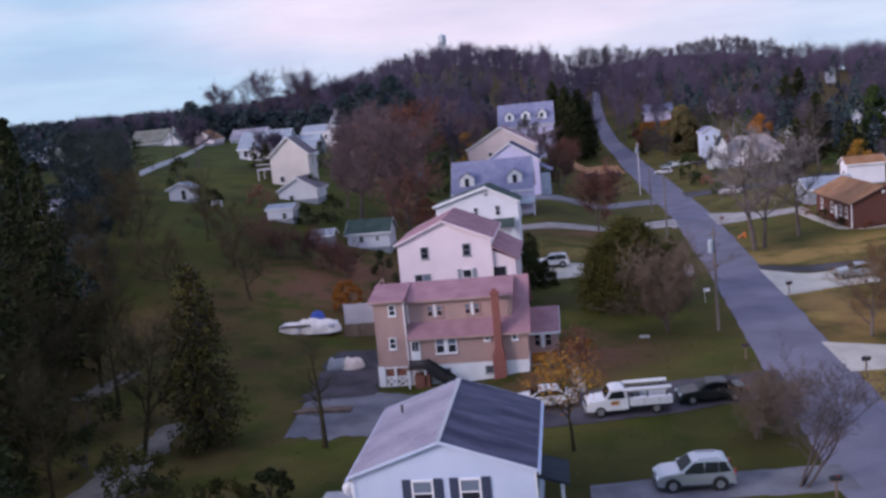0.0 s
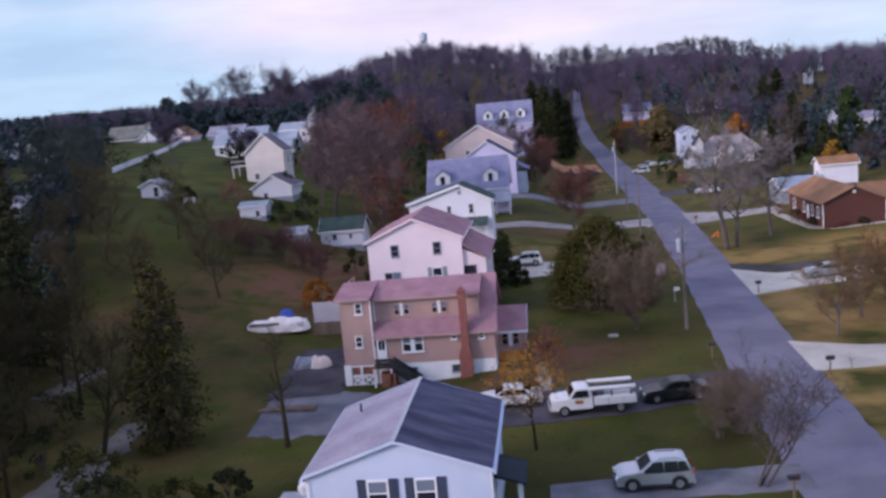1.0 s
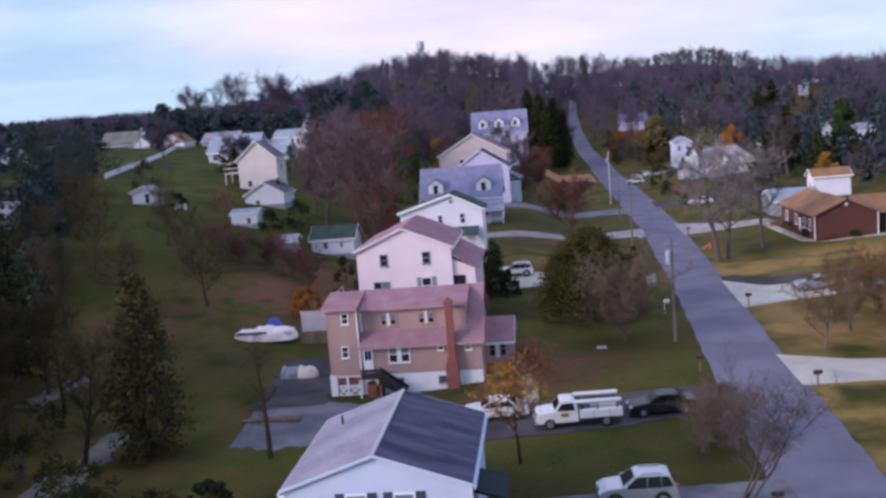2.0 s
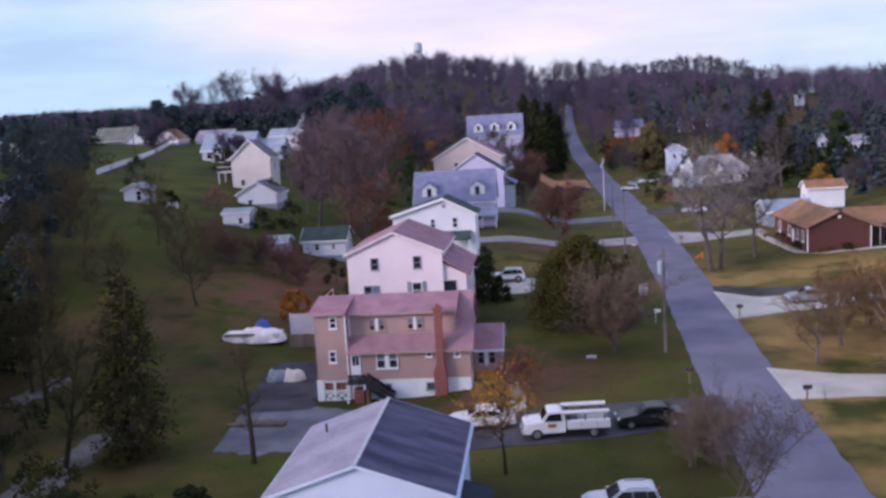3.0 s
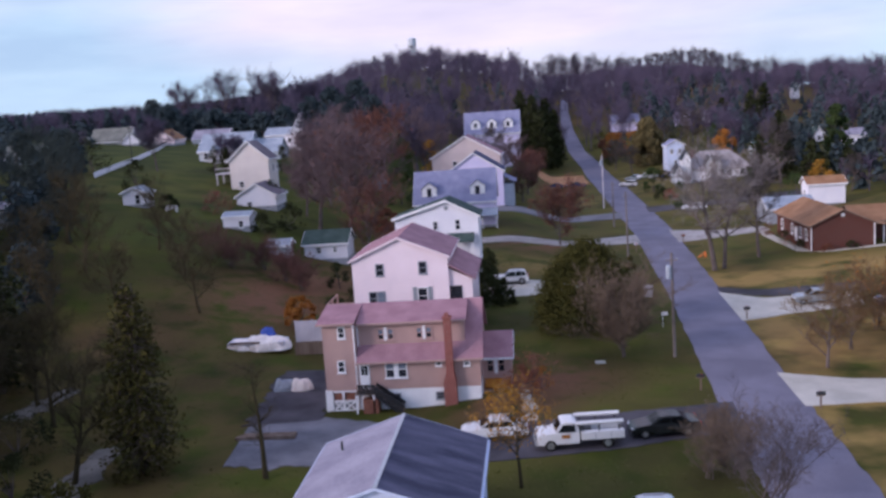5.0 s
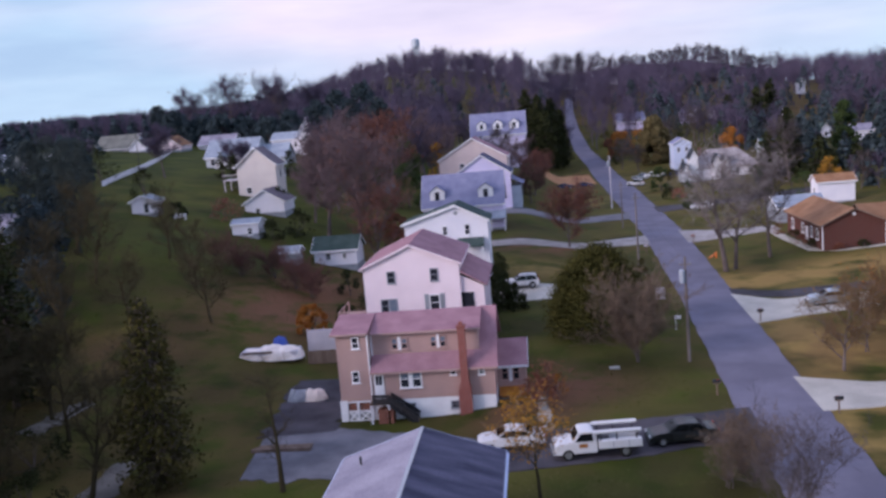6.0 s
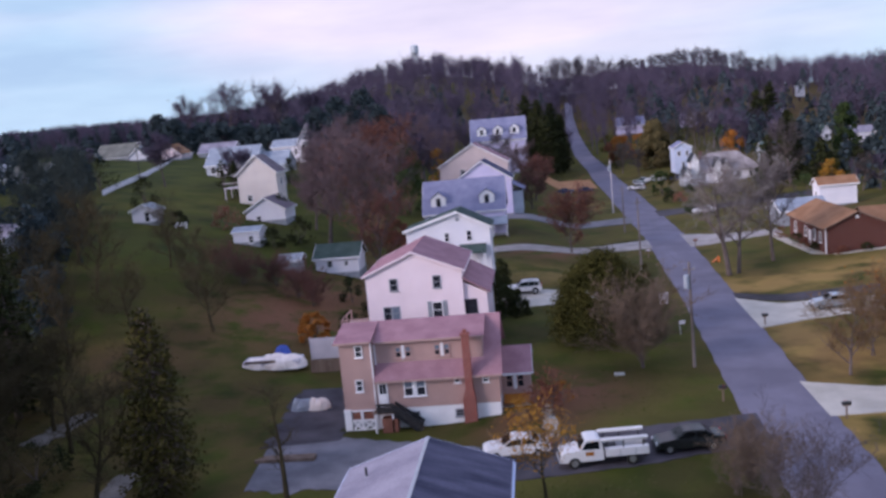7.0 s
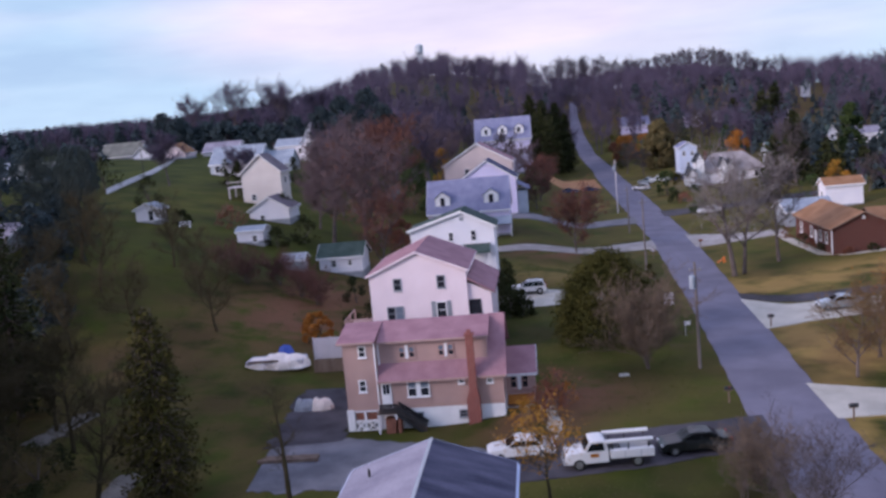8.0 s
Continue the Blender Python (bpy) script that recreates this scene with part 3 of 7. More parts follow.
def gable_roof(house, x0, x1, y0, y1, eave, rise, axis, material, over=0.35, thick=0.2, trim=None, name="roof"):
    """Two slopes, with the ridge along axis."""
    bm = bmesh.new()
    if axis == "y":
        xm, s = (x0 + x1) / 2, rise / ((x1 - x0) / 2)
        a, b, zt, ze = y0 - over, y1 + over, eave + rise + thick, eave - s * over + thick
        slab(bm, (x0 - over, a, ze), (xm, a, zt), (xm, b, zt), (x0 - over, b, ze), thick)
        slab(bm, (xm, a, zt), (x1 + over, a, ze), (x1 + over, b, ze), (xm, b, zt), thick)
    else:
        ym, s = (y0 + y1) / 2, rise / ((y1 - y0) / 2)
        a, b, zt, ze = x0 - over, x1 + over, eave + rise + thick, eave - s * over + thick
        slab(bm, (a, y0 - over, ze), (b, y0 - over, ze), (b, ym, zt), (a, ym, zt), thick)
        slab(bm, (a, ym, zt), (b, ym, zt), (b, y1 + over, ze), (a, y1 + over, ze), thick)
    ob = part(name, bm, material, house)
    if trim:
        if axis == "y":
            for yy in (a - 0.03, b):
                for xe in (x0 - over, x1 + over):
                    part("rake_board", prism(bmesh.new(), [(xe, ze - thick - 0.02), (xm, zt - thick - 0.02), (xm, zt + 0.02), (xe, ze + 0.02)], "y", yy, yy + 0.03), trim, ob)
            for xe in (x0 - over - 0.03, x1 + over):
                part("fascia", boxes((xe, xe + 0.03, a, b, ze - thick - 0.04, ze)), trim, ob)
        else:
            for xx in (a - 0.03, b):
                for ye in (y0 - over, y1 + over):
                    part("rake_board", prism(bmesh.new(), [(ye, ze - thick - 0.02), (ym, zt - thick - 0.02), (ym, zt + 0.02), (ye, ze + 0.02)], "x", xx, xx + 0.03), trim, ob)
            for ye in (y0 - over - 0.03, y1 + over):
                part("fascia", boxes((a, b, ye, ye + 0.03, ze - thick - 0.04, ze)), trim, ob)
    return ob


def gable_walls(house, x0, x1, y0, y1, z0, eave, rise, axis, material, name="wall"):
    bm = bmesh.new()
    if axis == "y":
        prism(bm, [(x0, z0), (x1, z0), (x1, eave), ((x0 + x1) / 2, eave + rise), (x0, eave)], "y", y0, y1)
    else:
        prism(bm, [(y0, z0), (y1, z0), (y1, eave), ((y0 + y1) / 2, eave + rise), (y0, eave)], "x", x0, x1)
    return part(name, bm, material, house)


def simple_house(name, label, x, y, w, d, base, eave, rise, axis, wall, roof, rz=0.0, wins=(), over=0.35, foundation=True, trim=None, cat="house", shutters=None, wmat=None, glass=None):
    """A house with its front left corner at (x, y); eave and base are world heights."""
    h = thing(name, label, cat, x, y, base, rz)
    e = eave - base
    gable_walls(h, 0, w, 0, d, 0.0, e, rise, axis, wall)
    gable_roof(h, 0, w, 0, d, e, rise, axis, roof, over, trim=trim or M_WHITE)
    if foundation:
        part("foundation", boxes((-0.03, w + 0.03, -0.03, d + 0.03, -1.5, 0.35)), M_GREYPAINT, h)
    for face, u, z, ww, hh in wins:
        window(h, face_matrix(face, w, d), u, z - base, ww, hh, wmat, glass, shutters)
    return h


def tan_house():
    h = thing("house", "tan vinyl-sided house with mauve shingles and a brick chimney", "house", -17.05, 68.8, -1.2)
    # walls: a two-storey end on the left, a long ground floor, the dormer above it and the low wing
    part("wall", prism(bmesh.new(), [(0, 1.62), (8.2, 1.62), (8.2, 4.75), (4.0, 7.6), (0, 7.05)], "x", 0, 2.5), M_TAN, h)
    part("wall", prism(bmesh.new(), [(0.02, 1.62), (8.2, 1.62), (8.2, 4.75), (4.0, 7.6), (0.02, 4.15)], "x", 2.5, 12.2), M_TAN, h)
    part("wall", prism(bmesh.new(), [(0.85, 4.6), (4.0, 4.6), (4.0, 7.55), (0.85, 6.78)], "x", 2.5, 11.1), M_TAN, h)
    part("wall", prism(bmesh.new(), [(3.1, 0.3), (8.0, 0.3), (8.0, 3.0), (5.55, 4.4), (3.1, 3.0)], "x", 12.2, 14.5), M_TAN, h)
    part("foundation", boxes((2.5, 12.2, 0.06, 8.1, -1.0, 1.62), (12.2, 14.45, 3.2, 7.9, -1.0, 0.3)), M_WHITE, h, "white painted basement wall")
    part("foundation", boxes((0.05, 2.5, 0.8, 8.1, -1.0, 1.62)), M_GREYPAINT, h)
    # roofs
    bm = slab(bmesh.new(), (-0.4, -0.35, 7.16), (2.6, -0.35, 7.16), (2.6, 4.0, 7.8), (-0.4, 4.0, 7.8), 0.16)
    slab(bm, (2.6, 0.48, 6.88), (11.3, 0.48, 6.88), (11.3, 4.0, 7.8), (2.6, 4.0, 7.8), 0.16)
    slab(bm, (-0.4, 4.0, 7.8), (12.5, 4.0, 7.8), (12.5, 8.6, 4.62), (-0.4, 8.6, 4.62), 0.16)
    part("roof", bm, M_MAUVE, h)
    bm = slab(bmesh.new(), (2.55, -0.4, 3.98), (11.1, -0.4, 3.98), (11.1, 0.85, 5.07), (2.55, 0.85, 5.07), 0.15)
    slab(bm, (11.1, -0.4, 3.98), (12.5, -0.4, 3.98), (12.5, 4.0, 7.82), (11.1, 4.0, 7.82), 0.15)
    part("roof", bm, M_MAUVE, h)
    gable_roof(h, 12.5, 14.5, 3.1, 8.0, 3.0, 1.45, "x", M_MAUVE, 0.25, 0.15, M_WHITE)
    each("gutter", M_TAN, h, (-0.4, 2.55, -0.45, -0.36, 7.0, 7.13), (2.62, 11.3, 0.39, 0.47, 6.72, 6.86), (2.55, 12.5, -0.5, -0.41, 3.8, 3.94), label="tan metal gutter")
    each("downspout", M_WHITE, h, (2.42, 2.52, -0.1, 0.0, 1.7, 7.0), (2.56, 2.68, 0.73, 0.84, 5.0, 6.7), label="white downspout")
    each("corner_board", M_TAN, h, (-0.03, 0.09, -0.03, 0.09, 1.62, 7.0), (12.12, 12.23, -0.01, 0.1, 1.62, 3.9))
    # chimney on the outside of the front wall
    bm = prism(bmesh.new(), [(9.35, -0.6), (10.35, -0.6), (10.35, 2.2), (10.2, 3.0), (10.2, 7.2), (9.62, 7.2), (9.62, 3.0), (9.35, 2.2)], "y", -0.62, 0.0)
    ch = part("chimney", bm, M_CHIM, h, "red brick chimney")
    part("cap", boxes((9.55, 10.27, -0.68, 0.06, 7.2, 7.32), (9.75, 10.05, -0.45, -0.17, 7.32, 7.6)), M_CHIM, ch)
    # windows
    m = pose(0, 0, 0)
    for u, z, w, hh in ((1.5, 5.85, 0.62, 0.95), (1.3, 3.1, 0.62, 0.98), (9.0, 3.34, 0.5, 0.62), (11.2, 3.26, 0.5, 0.62)):
        window(h, m, u, z, w, hh, M_WHITE, M_GLASS)
    for u in (5.15, 6.12):
        window(h, m, u, 2.5, 0.78, 1.42, M_WHITE, M_BLUEGLASS, lower=M_GLASS)
    each("window_trim", M_WHITE, h, (5.54, 5.73, -0.09, 0.0, 2.45, 3.95))
    for u in (4.47, 5.25, 7.55, 8.3):
        window(h, m, u, 5.4, 0.52, 0.92, M_TAN, M_BLUEGLASS, off=0.85, lower=M_GLASS)
    each("window_trim", M_WHITE, h, (4.74, 4.98, 0.76, 0.85, 5.34, 6.42), (7.82, 8.03, 0.76, 0.85, 5.34, 6.42))
    for u in (12.85, 13.75):
        window(h, m, u, 1.75, 0.6, 1.25, M_TAN, M_GLASS, off=3.1)
    each("window_trim", M_WHITE, h, (13.16, 13.44, 3.0, 3.1, 1.65, 3.0))
    part("awning", prism(bmesh.new(), [(3.1, 1.25), (2.3, 0.75), (2.3, 0.68), (3.1, 1.1)], "x", 12.35, 14.4), M_ORANGELEAF, h, "faded orange awning")
    for u in (5.5, 8.98):
        window(h, m, u, 0.64, 0.72, 0.62, M_GREYPAINT, M_GLASS, off=0.06)
    # lattice-fronted bay under the left end
    bm = boxes((-0.14, 0.42, -0.06, 0.12, -0.4, 1.7), (1.18, 1.36, -0.04, 0.1, 0.0, 1.6), (2.2, 2.5, -0.04, 0.1, 0.0, 1.6), (0.5, 2.2, -0.03, 0.08, 1.5, 1.62), (0.5, 2.2, -0.03, 0.08, 0.7, 0.84), (0.5, 2.2, -0.03, 0.08, 0.0, 0.08))
    part("porch_frame", bm, M_WHITE, h, "white painted porch framing")
    bm = bmesh.new()
    for a, b in ((0.5, 1.18), (1.36, 2.2)):
        prism(bm, [(a, 0.08), (a + 0.12, 0.08), (b, 0.62), (b, 0.72), (b - 0.12, 0.72), (a, 0.18)], "y", 0.0, 0.03)
        prism(bm, [(b, 0.08), (b, 0.18), (a + 0.12, 0.72), (a, 0.72), (a, 0.62), (b - 0.12, 0.08)], "y", 0.032, 0.06)
    part("lattice", bm, M_WHITE, h, "white crossed lattice")
    each("panel", M_BROWNPAINT, h, (0.5, 1.18, 0.1, 0.16, 0.84, 1.5), (1.36, 2.2, 0.1, 0.16, 0.84, 1.5), label="red-brown upper panel")
    # side door with a landing and a black-railed stair
    d = part("door", boxes((2.72, 3.5, -0.05, 0.0, 1.72, 3.82), (2.78, 3.44, -0.07, -0.05, 1.8, 2.55)), M_WHITE, h, "white door with a glazed upper half")
    part("pane", boxes((2.86, 3.08, -0.075, -0.04, 2.85, 3.6), (3.14, 3.36, -0.075, -0.04, 2.85, 3.6)), M_GLASS, d)
    st = part("landing", boxes((2.4, 4.0, -1.05, -0.02, 1.52, 1.66)), M_WOOD, h)
    bm = bmesh.new()
    for k in range(9):
        x = 4.0 + k * 0.235
        box(bm, x, x + 0.26, -1.0, -0.1, 1.48 - k * 0.175 - 0.04, 1.48 - k * 0.175)
    part("tread", bm, M_WOOD, st)
    bm = bmesh.new()
    for yy in (-1.02, -0.1):
        prism(bm, [(3.98, 1.3), (3.98, 1.56), (6.0, 0.0), (6.0, -0.28)], "y", yy - 0.03, yy + 0.03)
        prism(bm, [(3.98, 2.06), (3.98, 2.24), (6.2, 0.62), (6.2, 0.44)], "y", yy - 0.05, yy + 0.05)
        for k in range(16):
            x = 4.02 + k * 0.135
            box(bm, x - 0.05, x + 0.05, yy - 0.03, yy + 0.03, 1.44 - (x - 4) * 0.75, 2.14 - (x - 4) * 0.73)
    box(bm, 2.64, 4.05, -1.08, -1.0, 2.2, 2.34)
    for k in range(11):
        box(bm, 2.66 + k * 0.125, 2.755 + k * 0.125, -1.07, -1.02, 1.6, 2.25)
    part("railing", bm, M_BLACK, st, "black stair railing")
    each("post", M_WHITE, st, (2.42, 2.56, -1.0, -0.86, -0.1, 1.52), (3.8, 3.94, -1.0, -0.86, -0.1, 1.52))
    part("canopy_box", boxes((3.0, 4.2, -1.0, -0.1, 0.0, 1.1)), M_BROWNPAINT, st, "red-brown storage box under the landing")
    return h


def cream_house():
    h = thing("house", "cream two-storey gabled house with a mauve shingle roof", "house", -18.5, 89.3, -1.2)
    gable_walls(h, 0, 9.7, 0, 11.7, 0, 8.7, 2.05, "y", M_CREAM)
    gable_roof(h, 0, 9.7, 0, 11.7, 8.7, 2.05, "y", M_MAUVE, 0.3, 0.16, M_CREAM)
    part("wall", prism(bmesh.new(), [(9.7, 0), (12.0, 0), (12.0, 6.3), (9.7, 7.4)], "y", 0.3, 11.4), M_CREAM, h)
    part("roof", slab(bmesh.new(), (9.7, -0.05, 7.95), (12.4, -0.05, 6.35), (12.4, 11.8, 6.35), (9.7, 11.8, 7.95), 0.16), M_MAUVE, h)
    m = pose(0, 0, 0)
    for u, z, w, hh, g in ((2.8, 7.05, 0.85, 1.25, M_GLASS), (7.15, 7.05, 0.85, 1.3, M_GLASS), (1.95, 4.1, 0.85, 1.4, M_GLASS), (2.8, 4.1, 0.85, 1.4, M_BLUEGLASS)):
        window(h, m, u, z, w, hh, M_GREYPAINT, g)
    window(h, m, 7.0, 4.0, 1.05, 1.7, M_WHITE, M_GLASS, M_GREYPAINT)
    window(h, m, 10.2, 4.25, 1.5, 1.4, M_SLATE, M_GLASS, off=0.3)
    part("foundation", boxes((-0.04, 9.74, -0.04, 11.7, -1.2, 0.5)), M_GREYPAINT, h)
    dk = thing("deck", "weathered pinkish-grey wooden deck with railings", "deck", -21.6, 90.2, -1.0)
    each("floor_board", M_TAN, dk, *[(k * 0.5, k * 0.5 + 0.47, 0, 5, 2.95, 3.05) for k in range(6)])
    for x in (0.05, 2.85):
        for y in (0.05, 2.5, 4.9):
            each("post", M_TAN, dk, (x - 0.07, x + 0.07, y - 0.07, y + 0.07, -0.9, 4.1))
    bm = boxes((0.0, 2.95, 0.0, 0.08, 4.0, 4.1), (0.0, 0.08, 0.08, 5, 4.0, 4.1))
    for k in range(22):
        box(bm, 0.1 + k * 0.13, 0.14 + k * 0.13, 0.02, 0.06, 3.1, 4.0)
    part("railing", bm, M_TAN, dk)


def grey_house():
    """The near house whose roof fills the lower middle."""
    h = thing("house", "pale blue gabled house with a weathered grey roof", "house", -12.2, 38.9, -1.2)
    w, d = 8.7, 9.6
    gable_walls(h, 0, w, 0, d, 0, 4.75, 1.5, "y", M_PALEBLUE)
    gable_roof(h, 0, w, 0, d, 4.75, 1.5, "y", M_GREYROOF, 0.22, 0.10, M_PALEBLUE)
    e = 4.75 - 1.5 / 4.35 * 0.22
    # darker covering over the right slope; the left one keeps M_GREYROOF
    part("roof_covering", slab(bmesh.new(), (w / 2, -0.2, 6.375), (w + 0.2, -0.2, e + 0.135), (w + 0.2, d + 0.2, e + 0.135), (w / 2, d + 0.2, 6.375), 0.02), M_CHARROOF, h, "dark blue-grey shingles over the right slope")
    m = pose(0, 0, 0)
    for u in (3.35, 5.65):
        window(h, m, u, 3.05, 1.05, 1.35, M_WHITE, M_BLUEGLASS, M_NAVY, lower=M_GLASS)
        window(h, m, u, 0.8, 1.0, 1.3, M_WHITE, M_GLASS, M_NAVY)
    part("ridge_cap", boxes((w / 2 - 0.09, w / 2 + 0.09, -0.24, d + 0.24, 6.33, 6.40)), M_STEEL, h, "pale metal ridge cap")
    each("corner_board", M_PALEBLUE, h, (-0.03, 0.1, -0.03, 0.1, 0, 4.6), (w - 0.1, w + 0.03, -0.03, 0.1, 0, 4.6))
    each("gutter", M_PALEBLUE, h, (-0.36, -0.24, -0.2, d + 0.2, 4.5, 4.62), (w + 0.24, w + 0.34, -0.2, d + 0.2, 4.52, 4.66), label="pale blue gutter")
    each("downspout", M_WHITE, h, (w + 0.02, w + 0.12, -0.02, 0.08, 0.1, 4.6), (-0.12, -0.02, -0.02, 0.08, 0.1, 4.6))
    v = part("vent_pipe", rod(bmesh.new(), (1.25, 7.4, 5.0), (1.25, 7.4, 5.75), 0.07), M_BLACK, h, "black roof vent pipe")
    part("collar", rod(bmesh.new(), (1.25, 7.4, 5.15), (1.25, 7.4, 5.32), 0.15, 0.08), M_GREYPAINT, v)
    part("foundation", boxes((-0.04, w + 0.04, -0.04, d + 0.04, -1.0, 0.4)), M_GREYPAINT, h)
    # side porch with a dark roof
    p = part("porch", boxes((w, w + 1.3, 2.2, 4.6, -0.4, 0.25), (w + 1.15, w + 1.27, 2.25, 2.37, 0.25, 2.9), (w + 1.15, w + 1.27, 4.43, 4.55, 0.25, 2.9)), M_WHITE, h)
    part("porch_roof", slab(bmesh.new(), (w + 0.02, 1.95, 3.55), (w + 1.6, 1.95, 3.1), (w + 1.6, 4.85, 3.1), (w + 0.02, 4.85, 3.55), 0.14), M_SLATE, p, "dark slate porch roof")
    part("door", boxes((w - 0.02, w + 0.06, 2.9, 3.8, 0.25, 2.3)), M_WHITE, p)
    # back deck with a satellite dish
    dk = thing("deck", "grey painted wooden deck beside the pale blue house", "deck", -14.9, 40.2, -1.2)
    each("floor_board", M_GREYPAINT, dk, *[(0.0, 2.55, k * 0.3, k * 0.3 + 0.28, 2.1, 2.16) for k in range(10)])
    for x in (0.08, 1.3, 2.5):
        for y in (0.08, 2.85):
            part("post", boxes((x - 0.05, x + 0.05, y - 0.05, y + 0.05, -0.3, 2.1)), M_GREYSID, dk)
    ds = thing("satellite_dish", "white round satellite dish on a short mast", "satellite dish", -13.0, 40.9, 1.5)
    bm = bmesh.new()
    rings = [[bm.verts.new((0.38 * r * math.cos(a), 0.14 * r * r - 0.1, 0.55 + 0.38 * r * math.sin(a))) for a in [6.2832 * k / 16 for k in range(16)]] for r in (0.15, 0.6, 1.0)]
    bm.faces.new(rings[0])
    for a, b in zip(rings, rings[1:]):
        for k in range(16):
            bm.faces.new((a[k], a[(k + 1) % 16], b[(k + 1) % 16], b[k]))
    bmesh.ops.solidify(bm, geom=bm.faces[:], thickness=0.02)
    part("reflector", bm, M_WHITE, ds)
    part("mast", rod(bmesh.new(), (0, 0.0, 0), (0, 0.0, 0.5), 0.03), M_STEEL, ds)
    part("arm", rod(bmesh.new(), (0, -0.05, 0.3), (0, -0.42, 0.5), 0.02), M_STEEL, ds)


def saltbox_house():
    """The nearest roof, seen only when the view tips over."""
    h = thing("house", "low house with a dark slate roof of two unequal slopes", "house", -12.3, 19.0, -1.2)
    d = 13.8
    part("wall", prism(bmesh.new(), [(0, 0), (7.6, 0), (7.6, 2.6), (3.75, 5.85), (0, 5.35)], "y", 0, d), M_BEIGE, h)
    bm = slab(bmesh.new(), (-0.3, -0.3, 5.5), (3.75, -0.3, 6.08), (3.75, d + 0.2, 6.08), (-0.3, d + 0.2, 5.5), 0.18)
    slab(bm, (3.75, -0.3, 6.08), (7.95, -0.3, 2.5), (7.95, d + 0.2, 2.5), (3.75, d + 0.2, 6.08), 0.18)
    rf = part("roof", bm, M_SLATE, h, "dark slate shingle roof")
    each("gutter", M_SLATE, h, (-0.42, -0.31, -0.3, d + 0.2, 5.3, 5.44), (7.96, 8.07, -0.3, d + 0.2, 2.3, 2.44))
    for name, x, y, z, rad, hh in (("skylight_dome", 1.2, 11.5, 5.72, 0.3, 0.22), ("roof_vent", 0.3, 9.3, 5.58, 0.16, 0.3), ("roof_vent", 1.3, 10.0, 5.72, 0.2, 0.3)):
        bm = rod(bmesh.new(), (x, y, z - 0.1), (x, y, z + hh * 0.5), rad, rad * 0.95, 14)
        rod(bm, (x, y, z + hh * 0.5), (x, y, z + hh), rad * 0.95, rad * 0.4, 14)
        part(name, bm, M_WHITE if name == "skylight_dome" else M_STEEL, rf, "white domed roof ventilator" if name == "skylight_dome" else "metal roof vent")
    for k in range(2):
        window(h, face_matrix("b", 7.6, d), 2.4 + k * 2.8, 1.0, 1.0, 1.3, M_WHITE, M_GLASS)


def dormer(h, u, y, z, w, hh, roof, wall=None):
    """A small gabled dormer standing out of a front slope."""
    wall = wall or M_WHITE
    d = part("dormer", prism(bmesh.new(), [(u - w / 2, z), (u + w / 2, z), (u + w / 2, z + hh), (u, z + hh + w * 0.38), (u - w / 2, z + hh)], "y", y, y + 3.2), wall, h, "small gabled dormer")
    bm = slab(bmesh.new(), (u - w / 2 - 0.2, y - 0.2, z + hh - 0.02), (u, y - 0.2, z + hh + w * 0.38 + 0.14), (u, y + 3.3, z + hh + w * 0.38 + 0.14), (u - w / 2 - 0.2, y + 3.3, z + hh - 0.02), 0.12)
    slab(bm, (u, y - 0.2, z + hh + w * 0.38 + 0.14), (u + w / 2 + 0.2, y - 0.2, z + hh - 0.02), (u + w / 2 + 0.2, y + 3.3, z + hh - 0.02), (u, y + 3.3, z + hh + w * 0.38 + 0.14), 0.12)
    part("dormer_roof", bm, roof, d)
    bm = boxes((u - 0.4, u + 0.4, y - 0.04, y, z + 0.35, z + hh - 0.05))
    part("pane", bm, M_GLASS, d)
    part("casing", boxes((u - 0.5, u - 0.4, y - 0.06, y, z + 0.25, z + hh + 0.02), (u + 0.4, u + 0.5, y - 0.06, y, z + 0.25, z + hh + 0.02), (u - 0.4, u + 0.4, y - 0.06, y, z + hh - 0.05, z + hh + 0.04)), M_WHITE, d)


